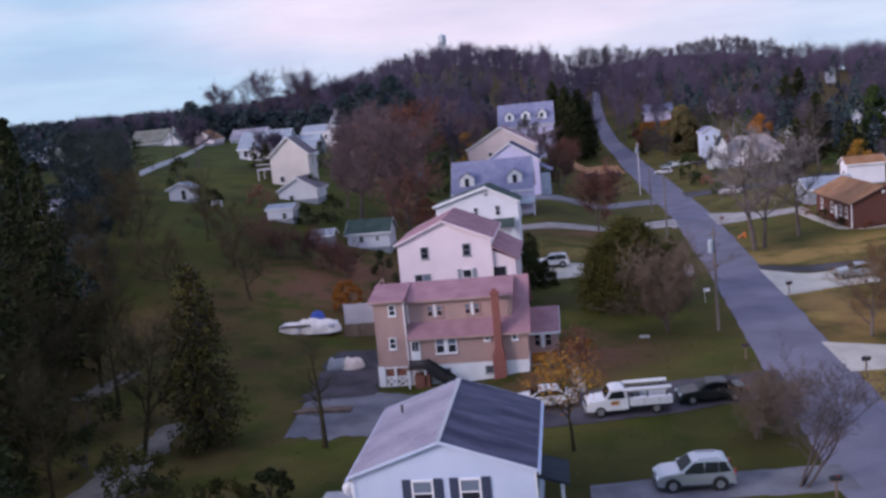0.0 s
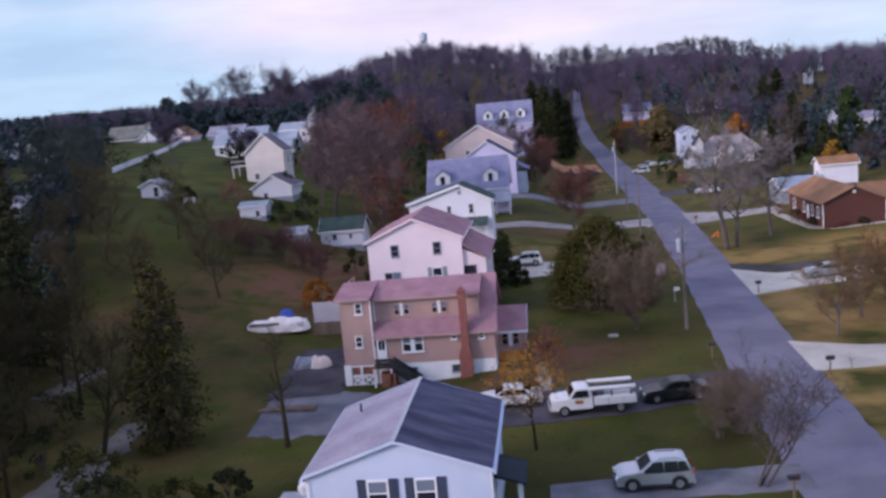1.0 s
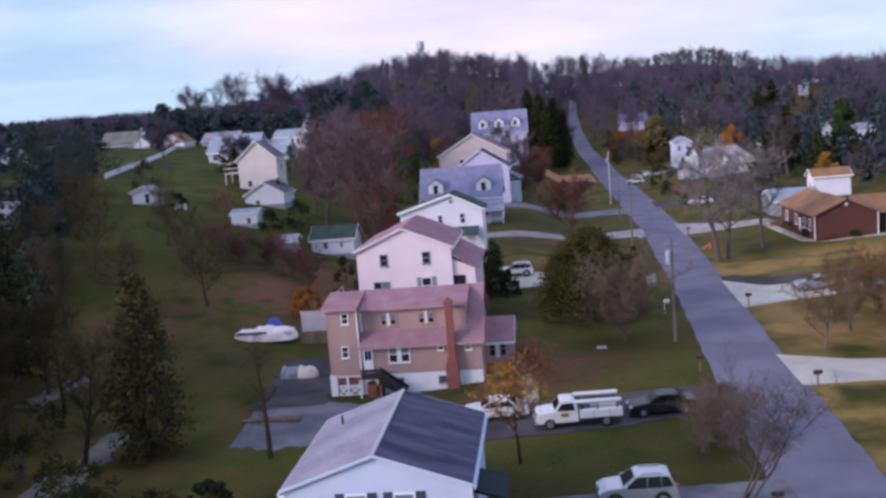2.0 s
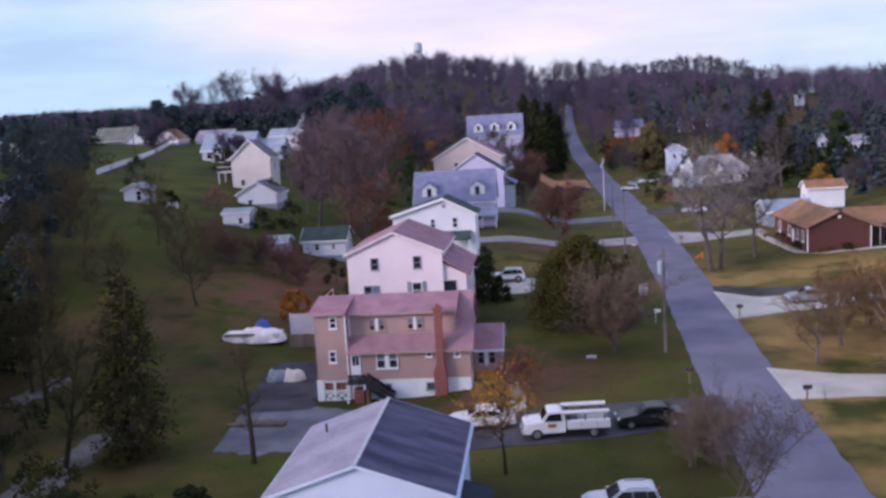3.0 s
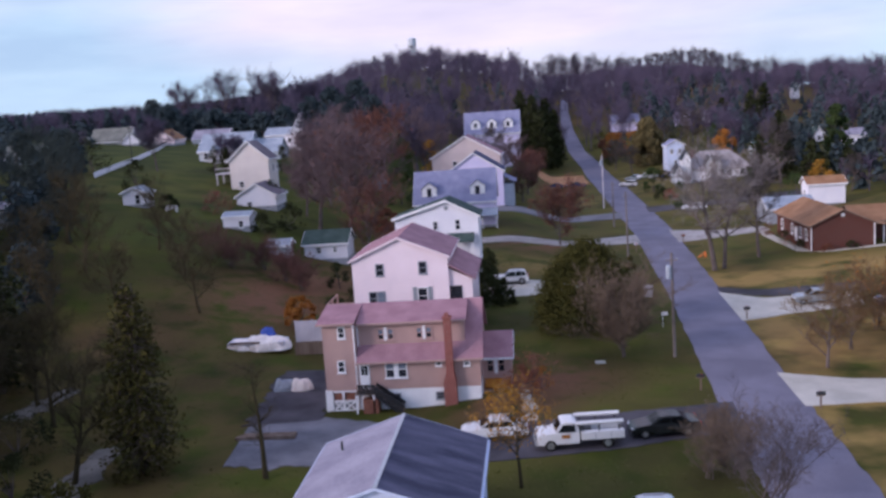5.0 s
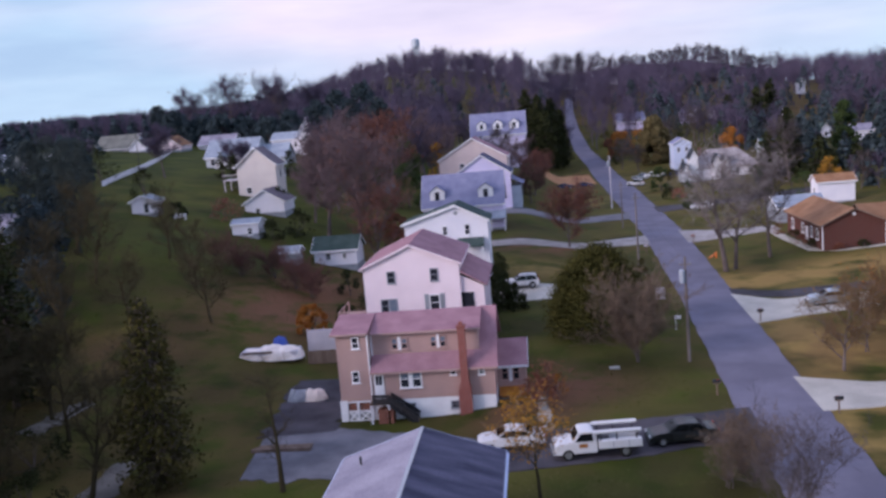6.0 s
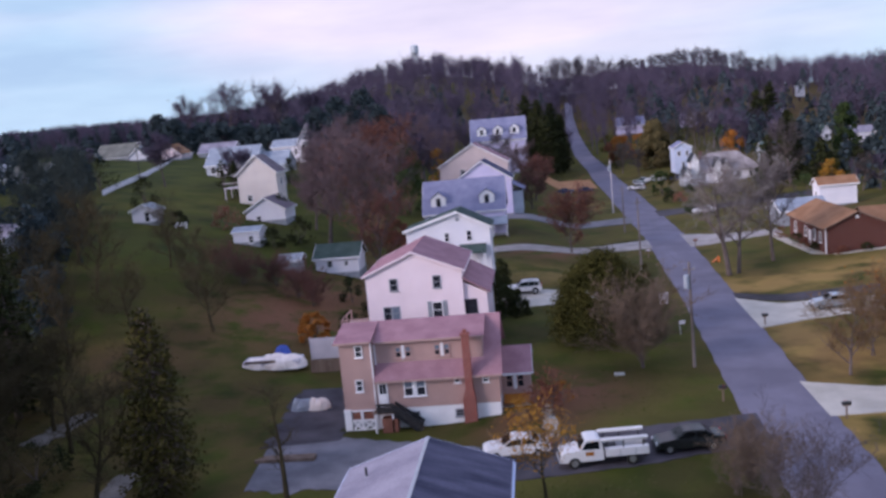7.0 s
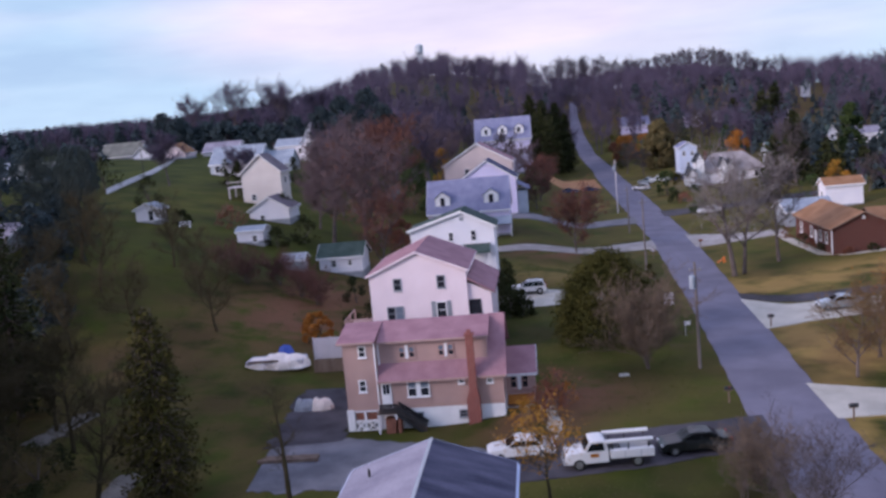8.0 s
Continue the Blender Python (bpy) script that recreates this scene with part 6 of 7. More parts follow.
    for k, (x, y, h) in enumerate(((50.0, 200.0, 6.0), (55.0, 208.0, 14.0), (47.0, 330.0, 12.0), (56.0, 330.0, 14.0), (60.0, 178.0, 7.0), (70.0, 182.0, 12.0), (76.0, 170.0, 12.0), (63.0, 330.0, 14.0), (66.0, 160.0, 8.0), (27.5, 300.0, 10.0), (31.0, 285.0, 9.0), (58.0, 150.0, 8.0))):
        bare_tree(x, y, h, h * 0.34, 255 + k, "bare brown tree among the far houses", M_TWIG, 0.28, 11, 7, 9, 0.075, group="bare trees among the far houses")
    for k, (x, y, h) in enumerate(((0.0, 225.0, 9.0), (-8.0, 240.0, 8.0), (-4.0, 236.0, 10.0), (-3.0, 218.0, 7.0), (-24.0, 226.0, 14.0), (-30.0, 236.0, 16.0), (-36.0, 222.0, 15.0), (-42.0, 200.0, 14.0), (-44.0, 182.0, 12.0), (-37.0, 165.0, 12.0), (-48.0, 218.0, 15.0), (-38.0, 150.0, 11.0))):
        bare_tree(x, y, h, h * 0.36, 270 + k, "bare purple-brown tree behind the houses", M_TWIGMAUVE if k % 3 else M_TWIGRED, 0.24, 12, 8, 11, 0.075, group="bare trees behind the houses")
    bare_tree(-9.0, 250.0, 12.0, 4.6, 228, "bare brown tree before the far blue-roofed house", M_TWIG, 0.2, 11, 7, 10, 0.09)
    bare_tree(-15.0, 246.0, 10.0, 4.2, 229, "bare brown tree before the far blue-roofed house", M_TWIG, 0.2, 11, 7, 10, 0.09)
    bushy(74.5, 231.0, 15.0, 3.4, 3.4, 158, "rounded green tree between the far white houses", M_GREENLEAF, 4200, 0.6, cone=0.3)
    bushy(57.0, 186.0, 6.0, 2.2, 2.2, 155, "yellow-leaved tree behind the shed", M_YELLOW, 900, 0.4)
    bushy(52.5, 140.0, 3.5, 1.8, 1.8, 156, "yellow-brown shrub beside the brick house", M_YELLOW, 500, 0.3, "shrub", "shrub")
    bushy(30.6, 205.0, 2.2, 1.6, 1.4, 157, "bright red shrub on the lawn", M_BROWNPAINT, 500, 0.3, "shrub", "shrub")
    for k, (x, y, h, r) in enumerate(((-53.5, 195.0, 6.0, 1.2), (-62.0, 176.0, 6.5, 1.1), (-58.5, 172.0, 6.5, 1.1), (-67.0, 150.0, 5.2, 2.4), (-56.0, 136.0, 2.6, 1.4), (-45.5, 155.0, 4.0, 2.0), (-37.5, 138.0, 4.0, 2.2), (-82.5, 166.0, 6.0, 3.4), (-40.0, 131.5, 3.0, 1.8))):
        bushy(x, y, h, r, r, 160 + k, "dark rounded evergreen on the far lawn", M_EVER, 700, 0.35, "shrub", "shrub", 0.3, "evergreens on the far lawn")
    for k, (x, y, h, s) in enumerate(((-66.0, 121.0, 9.5, 3.8), (-72.5, 137.0, 9.0, 3.8), (-61.5, 116.0, 9.0, 3.6), (-65.0, 112.0, 9.0, 3.6), (-78.0, 145.0, 9.0, 3.8), (-70.0, 128.0, 9.0, 3.8), (-58.0, 109.0, 8.0, 3.4), (-84.0, 150.0, 9.0, 3.8), (-77.0, 132.0, 9.0, 3.6))):
        bare_tree(x, y, h, s, 320 + k, "bare grey-green tree at the lawn's shaded edge", M_TWIGGREEN, 0.18, 12, 8, 11, 0.05, group="bare trees at the lawn's edge", bark=M_TWIGGREEN)
    bushy(-32.0, 214.0, 11.5, 5.2, 5.0, 291, "rounded dark green tree before the wooded hill", M_GREENLEAF, 4200, 0.45, cone=0.25)
    bushy(-21.6, 122.5, 3.4, 1.8, 1.6, 292, "red-leaved shrub behind the white house", M_BROWNPAINT, 900, 0.28, "shrub", "shrub")
    bushy(-23.2, 148.0, 3.0, 2.2, 1.8, 293, "russet shrub behind the row of houses", M_REDLEAF, 900, 0.3, "shrub", "shrub")
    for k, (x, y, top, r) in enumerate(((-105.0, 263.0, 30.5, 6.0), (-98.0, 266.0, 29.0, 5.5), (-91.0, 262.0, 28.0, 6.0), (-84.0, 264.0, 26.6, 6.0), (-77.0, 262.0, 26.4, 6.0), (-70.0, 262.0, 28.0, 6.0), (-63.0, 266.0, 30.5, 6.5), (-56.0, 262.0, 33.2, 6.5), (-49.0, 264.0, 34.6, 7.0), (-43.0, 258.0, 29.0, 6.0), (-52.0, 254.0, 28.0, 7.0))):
        bushy(x, y, top - 1.0 - gz(x, y), r, r * 0.8, 330 + k, "broad dark evergreen before the wooded hill", M_EVERHAZE, 4200, 0.75, cone=0.3, group="broad dark evergreens")
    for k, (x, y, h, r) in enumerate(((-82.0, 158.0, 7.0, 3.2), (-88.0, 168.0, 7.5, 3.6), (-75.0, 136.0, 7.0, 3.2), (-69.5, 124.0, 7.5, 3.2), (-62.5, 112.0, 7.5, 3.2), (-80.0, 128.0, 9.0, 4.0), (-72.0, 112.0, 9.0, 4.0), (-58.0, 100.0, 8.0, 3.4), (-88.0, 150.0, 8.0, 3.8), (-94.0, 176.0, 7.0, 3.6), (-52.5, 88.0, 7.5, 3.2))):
        bushy(x, y, h, r, r, 350 + k, "dark leafy tree along the lawn's shaded edge", M_EVERHAZE, 2200, 0.45, cone=0.2, group="dark trees along the lawn")
    bushy(-49.8, 140.0, 3.4, 2.6, 2.0, 290, "red-leaved shrub beside the summer house", M_BROWNPAINT, 700, 0.3, "shrub", "shrub")
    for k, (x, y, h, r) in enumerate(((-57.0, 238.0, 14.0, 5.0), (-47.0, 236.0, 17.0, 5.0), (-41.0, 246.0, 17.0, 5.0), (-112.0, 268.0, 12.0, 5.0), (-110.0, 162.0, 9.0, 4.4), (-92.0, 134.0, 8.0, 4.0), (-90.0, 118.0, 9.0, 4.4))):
        conifer(x, y, h, r, 170 + k, "dark evergreen behind the lawns", M_EVERHAZE, 1.9, 0.1, group="evergreens behind the lawns", size=0.6, power=0.42)
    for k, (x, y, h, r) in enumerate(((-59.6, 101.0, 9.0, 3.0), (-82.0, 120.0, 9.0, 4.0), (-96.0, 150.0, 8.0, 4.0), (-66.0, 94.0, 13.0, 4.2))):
        conifer(x, y, h, r, 300 + k, "dark evergreen shading the lawn's edge", M_EVERHAZE, 1.3, 0.1, group="evergreens at the lawn's edge", size=0.55, power=0.42)
    for k, (x, y, h) in enumerate(((-100.5, 300.0, 20.0), (-82.0, 300.0, 21.5), (-113.5, 298.0, 16.5), (-73.0, 304.0, 18.0), (-90.0, 306.0, 16.0), (-58.0, 176.0, 9.0), (-74.0, 176.0, 10.0))):
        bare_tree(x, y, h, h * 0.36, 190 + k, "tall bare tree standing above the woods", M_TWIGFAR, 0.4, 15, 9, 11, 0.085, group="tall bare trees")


def woods():
    """The wooded hill: bare trees past counting, and darker evergreens among them."""
    rng = random.Random(5)
    bare, dark = Geo(), Geo()
    def free(x, y):
        cx = 20.9 - min(4.0, max(0, y - 318) * 0.075)
        if abs(x - cx) < (6.5 if y < 350 else 3.6) and y < 445 or -8 < x < 62 and y < 352 - abs(x - 25) * 0.6:
            return False
        # clearings before the houses that stand on the slopes
        return True

    def clearing(x, y):
        """Open slopes before the houses on the hillside, with low growth alone."""
        return 290 < y < 428 and abs(x - 0.283 * y) < 5 or 180 < y < 300 and abs(x - 0.304 * y) < 3.2 or 180 < y < 280 and abs(x - 0.345 * y) < 4.6

    spots = []
    for _ in range(3300):
        y = 285 + 330 * rng.random() ** 0.85
        x = rng.uniform(-0.62, 0.62) * (y + 40) - 0.02 * y
        spots.append((x, y, 1))
    for _ in range(330):
        spots.append((rng.uniform(-260, -84), rng.uniform(262, 330), 2))
    for _ in range(150):
        spots.append((rng.uniform(-210, -104), rng.uniform(120, 235), 2))
    for _ in range(380):
        y = rng.uniform(170, 330)
        spots.append((rng.uniform(62, 0.62 * y + 20), y, 2))
    for _ in range(90):
        spots.append((rng.uniform(36, 70), rng.uniform(290, 330), 1))
    for _ in range(70):
        spots.append((rng.uniform(-60, -26), rng.uniform(215, 300), 1))
    for x, y, kind in spots:
        if not free(x, y) or (x > 84 and x < 102 and 262 < y < 300):
            continue
        z = gz(x, y) - 0.3
        h = rng.uniform(10, 16) * (1 + 0.12 * sm((x + 10) / 10)) * (1 - 0.35 * sm((-x - 70) / 70))
        if kind == 1 and 0.02 < x / y < 0.262 and y > 380:
            h = min(h, max(4.0, 30.5 + 3.0 * sm((0.16 - x / y) / 0.06) + (gz(x * 600 / y, 600) - 22) * y / 600 - z))
        if kind == 2:
            h = rng.uniform(5, 8.5) if x < 0 and y < 240 else rng.uniform(6, 10) if x < 0 else rng.uniform(8, 13)
        if clearing(x, y):
            h = rng.uniform(2.5, 4.0)
        if rng.random() < (0.4 if kind == 1 and x > 40 and y < 440 else 0.08 if kind == 1 and y < 430 else 0.55 if kind == 1 and x < -75 and y < 400 else 0.012 if kind == 1 else 0.72):
            h *= 0.95
            r = h * rng.uniform(0.2, 0.3)
            for i in range(120):
                f = rng.random() ** 0.8
                rr = r * (1 - f) ** 0.8 * rng.uniform(0.5, 1.1) + 0.2
                a = rng.uniform(0, 6.2832)
                dark.leaf(Vector((x + rr * math.cos(a), y + rr * math.sin(a), z + h * (0.08 + 0.92 * f))), rng.uniform(0.8, 1.6), rng, 0.5)
            continue
        top = Vector((x + rng.gauss(0, 0.5), y, z + h * 0.8))
        bare.tube(Vector((x, y, z)), top, h * 0.016, h * 0.006, 3)
        w = h * rng.uniform(0.2, 0.3)
        n = 52 if y < 420 else 62 if y > 540 else 42
        for i in range(n):
            f = rng.uniform(0.3, 0.95) if y < 470 else rng.uniform(0.04, 0.95)
            p = Vector((x, y, z)).lerp(top, f)
            a = rng.uniform(0, 6.2832)
            e = p + Vector((math.cos(a) * w, math.sin(a) * w, rng.uniform(0.3, 1.5) * w)) * rng.uniform(0.35, 1.0) * (1.2 - 0.35 * f)
            bare.twig(p, e, 0.14, rng)
            for _ in range(3):
                q = p.lerp(e, rng.uniform(0.35, 0.98))
                bare.twig(q, q + Vector((rng.gauss(0, 1), rng.gauss(0, 1), rng.gauss(0.9, 0.8))) * w * 0.3, 0.11, rng)
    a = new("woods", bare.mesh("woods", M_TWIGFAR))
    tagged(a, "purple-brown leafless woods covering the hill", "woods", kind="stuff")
    b = new("evergreen_woods", dark.mesh("evergreen_woods", M_EVERHAZE))
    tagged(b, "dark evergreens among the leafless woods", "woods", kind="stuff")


def ridge_trees():
    """Tall bare trees along the crest, with the sky between their trunks."""
    rng = random.Random(77)
    for k in range(60):
        x = 9.0 + 147.0 * (k + rng.uniform(-0.4, 0.4)) / 59
        h = 18.4 + 7.0 * math.exp(-((x - 24) / 22) ** 2) + 2.2 * math.exp(-((x - 128) / 24) ** 2) + rng.uniform(-2.0, 1.2)
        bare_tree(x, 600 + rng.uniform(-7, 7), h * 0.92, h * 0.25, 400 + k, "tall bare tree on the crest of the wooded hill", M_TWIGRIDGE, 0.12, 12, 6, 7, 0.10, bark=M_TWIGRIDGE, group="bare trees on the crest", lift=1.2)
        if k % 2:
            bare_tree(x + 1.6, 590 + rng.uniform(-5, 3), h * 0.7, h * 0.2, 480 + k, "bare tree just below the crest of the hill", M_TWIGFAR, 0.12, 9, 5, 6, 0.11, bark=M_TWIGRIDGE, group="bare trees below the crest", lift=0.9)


near_trees()
middle_trees()
ridge_trees()
woods()


def scatter():
    """Fallen leaves and tufts over the nearer lawns."""
    rng = random.Random(9)
    def paved(x, y):
        mid = 15.1 + (y - 44) * 0.048
        return abs(x - mid) < 4.6 or (57 < y < 68.5 and -7 < x < 14) or (44.5 < y < 50 and -1 < x < 13.5) or (-17.5 < x < -1.5 and 68 < y < 78) or (-19 < x < -6 and 88 < y < 102) or (-26 < x < -6 and 57.5 < y < 83) or (-12.8 < x < -2 and 38 < y < 49) or (x > 19 and (64.5 < y < 75 or 92 < y < 110))
    leaves, tufts = Geo(), Geo()
    for cx, cy, sx, sy, n in ((1, 75, 6, 5, 1700), (-1, 54, 4, 3, 900), (-2.5, 67.5, 3, 2.5, 700), (-33, 98, 9, 9, 1500), (26, 82, 5, 5, 900), (5, 146, 6, 4, 700), (-40, 76, 9, 9, 900)):
        for _ in range(n // 2):
            x, y = rng.gauss(cx, sx), rng.gauss(cy, sy)
            if not paved(x, y):
                leaves.leaf(Vector((x, y, gz(x, y) + rng.uniform(0.02, 0.04))), rng.uniform(0.07, 0.14), rng, 9.0)
    for _ in range(16000):
        x, y = rng.uniform(-52, 42), 40 + 95 * rng.random()
        if paved(x, y) or (x > 18 and y > 52):
            continue
        z = gz(x, y)
        for _ in range(2):
            p = Vector((x + rng.gauss(0, 0.12), y + rng.gauss(0, 0.12), z - 0.02))
            tufts.twig(p, p + Vector((rng.gauss(0, 0.10), rng.gauss(0, 0.10), rng.uniform(0.05, 0.12))), rng.uniform(0.03, 0.07), rng)
    tagged(new("fallen_leaves", leaves.mesh("fallen_leaves", M_DRYLEAF)), "brown fallen leaves lying on the lawns", "leaves", kind="stuff")
    tagged(new("grass", tufts.mesh("grass", M_TUFT)), "uneven tufts of olive winter grass", "grass", kind="stuff")


scatter()


# ---- vehicles ----
def wheel(car, x, y, r, w):
    s = 1 if y > 0 else -1
    bm = rod(bmesh.new(), (x, y - s * w, r), (x, y, r), r, r, 18)
    bmesh.ops.bevel(bm, geom=[e for e in bm.edges if e.calc_length() < r], offset=0.03, segments=1, affect="EDGES")
    wh = part("wheel", bm, M_TYRE, car)
    part("rim", rod(bmesh.new(), (x, y - s * 0.06, r), (x, y + s * 0.012, r), r * 0.64, r * 0.6, 12), M_RIM, wh)
    return wh


def shell(profile, half, taper=0.0, z_belt=0.0):
    """A body drawn from its side outline, narrower towards the top."""
    bm = bmesh.new()
    def side(s):
        return [bm.verts.new((x, s * (half - taper * max(0.0, z - z_belt)), z)) for x, z in profile]
    a, b = side(-1), side(1)
    bm.faces.new(a)
    bm.faces.new(b[::-1])
    n = len(profile)
    for k in range(n):
        bm.faces.new((a[k], a[(k + 1) % n], b[(k + 1) % n], b[k]))
    bmesh.ops.recalc_face_normals(bm, faces=bm.faces[:])
    bmesh.ops.bevel(bm, geom=bm.edges[:], offset=0.045, segments=2, affect="EDGES", clamp_overlap=True)
    return bm


def side_panes(car, outlines, half, taper, z_belt, material):
    """Window glass set 8 mm proud of each side."""
    for s in (-1, 1):
        for line in outlines:
            bm = bmesh.new()
            vs = [bm.verts.new((x, s * (half - taper * max(0, z - z_belt) + 0.008), z)) for x, z in line]
            bm.faces.new(vs)
            bmesh.ops.solidify(bm, geom=bm.faces[:], thickness=0.004)
            part("side_window", bm, material, car)


def end_pane(car, name, x0, z0, x1, z1, half, taper, z_belt, inset=0.12):
    bm = bmesh.new()
    h0, h1 = half - taper * max(0, z0 - z_belt) - inset, half - taper * max(0, z1 - z_belt) - inset
    nx, nz = (z1 - z0), -(x1 - x0)
    d = math.hypot(nx, nz)
    nx, nz = nx / d * 0.012, nz / d * 0.012
    if nz < 0:
        nx, nz = -nx, -nz
    vs = [bm.verts.new(p) for p in ((x0 + nx, -h0, z0 + nz), (x0 + nx, h0, z0 + nz), (x1 + nx, h1, z1 + nz), (x1 + nx, -h1, z1 + nz))]
    bm.faces.new(vs)
    bmesh.ops.solidify(bm, geom=bm.faces[:], thickness=0.005)
    part(name, bm, M_CARGLASS, car)


def lights(car, front, back, half, zf, zb):
    for s in (-1, 1):
        part("headlight", boxes((front - 0.06, front + 0.03, s * half * 0.72 - 0.17, s * half * 0.72 + 0.17, zf, zf + 0.16)), M_LAMP, car)
        part("tail_light", boxes((back - 0.03, back + 0.06, s * half * 0.82 - 0.1, s * half * 0.82 + 0.1, zb, zb + 0.3)), M_RED, car)


def suv(label, x, y, rz, paint, length=4.55, half=0.9, group=""):
    """Faces along +x in its own frame."""
    c = thing("car", label, "car", x, y, gz(x, y) + 0.06, rz, group)
    f, b = length / 2, -length / 2
    prof = [(b + 0.05, 0.35), (b + 0.0, 0.75), (b + 0.1, 1.05), (b + 0.38, 1.6), (b + 0.65, 1.67), (-0.2, 1.69), (0.1, 1.63), (0.82, 1.1), (f - 0.45, 1.0), (f - 0.1, 0.82), (f, 0.5), (f - 0.08, 0.32)]
    part("body", shell(prof, half, 0.24, 1.0), paint, c)
    side_panes(c, ([(b + 0.28, 1.08), (b + 0.87, 1.04), (b + 0.87, 1.59), (b + 0.52, 1.57)], [(b + 0.91, 1.04), (b + 1.62, 1.02), (b + 1.62, 1.61), (b + 0.91, 1.6)], [(b + 1.66, 1.02), (0.76, 1.02), (0.06, 1.59), (b + 1.66, 1.61)]), half, 0.24, 1.0, M_CARGLASS)
    end_pane(c, "windscreen", 0.78, 1.14, 0.16, 1.59, half, 0.24, 1.0)
    end_pane(c, "rear_window", b + 0.13, 1.12, b + 0.36, 1.55, half, 0.24, 1.0)
    for px in (b + 0.85, f - 0.88):
        for s in (-1, 1):
            wheel(c, px, s * (half + 0.02), 0.37, 0.24)
            part("wheel_arch", rod(bmesh.new(), (px, s * (half - 0.1), 0.38), (px, s * (half + 0.004), 0.38), 0.45, n=18), M_BLACK, c)
    part("sill", boxes((b + 1.25, f - 1.3, -half - 0.01, half + 0.01, 0.24, 0.4)), M_BLACK, c)
    part("bumper", boxes((f - 0.12, f + 0.04, -half * 0.9, half * 0.9, 0.28, 0.45)), M_BLACK, c)
    part("bumper", boxes((b - 0.04, b + 0.12, -half * 0.9, half * 0.9, 0.3, 0.5)), M_GREYPAINT, c)
    lights(c, f - 0.06, b + 0.02, half, 0.66, 0.85)
    for s in (-1, 1):
        part("roof_rail", boxes((b + 0.8, -0.2, s * 0.6 - 0.03, s * 0.6 + 0.03, 1.68, 1.75)), M_GREYPAINT, c)
        part("mirror", boxes((0.6, 0.75, s * (half + 0.08) - 0.08, s * (half + 0.08) + 0.08, 1.05, 1.2)), paint, c)
    return c


def sedan(label, x, y, rz, paint, length=4.7, half=0.89, group=""):
    c = thing("car", label, "car", x, y, gz(x, y) + 0.06, rz, group)
    f, b = length / 2, -length / 2
    prof = [(b + 0.05, 0.35), (b, 0.7), (b + 0.1, 0.98), (b + 0.75, 1.03), (b + 1.35, 1.42), (-0.1, 1.46), (0.35, 1.42), (1.05, 0.98), (f - 0.3, 0.84), (f, 0.62), (f - 0.05, 0.3)]
    part("body", shell(prof, half, 0.3, 0.95), paint, c)
    side_panes(c, ([(b + 0.95, 1.04), (b + 2.0, 1.02), (b + 2.0, 1.36), (b + 1.42, 1.35)], [(b + 2.07, 1.02), (0.9, 1.0), (0.34, 1.36), (b + 2.07, 1.37)]), half, 0.3, 0.95, M_CARGLASS)
    end_pane(c, "windscreen", 1.0, 1.03, 0.4, 1.39, half, 0.3, 0.95)
    end_pane(c, "rear_window", b + 0.82, 1.08, b + 1.3, 1.38, half, 0.3, 0.95)
    for px in (b + 0.9, f - 0.88):
        for s in (-1, 1):
            wheel(c, px, s * (half + 0.01), 0.32, 0.21)
    lights(c, f - 0.04, b + 0.02, half, 0.58, 0.68)
    part("bumper", boxes((f - 0.1, f + 0.04, -half * 0.9, half * 0.9, 0.26, 0.42)), M_BLACK, c)
    return c


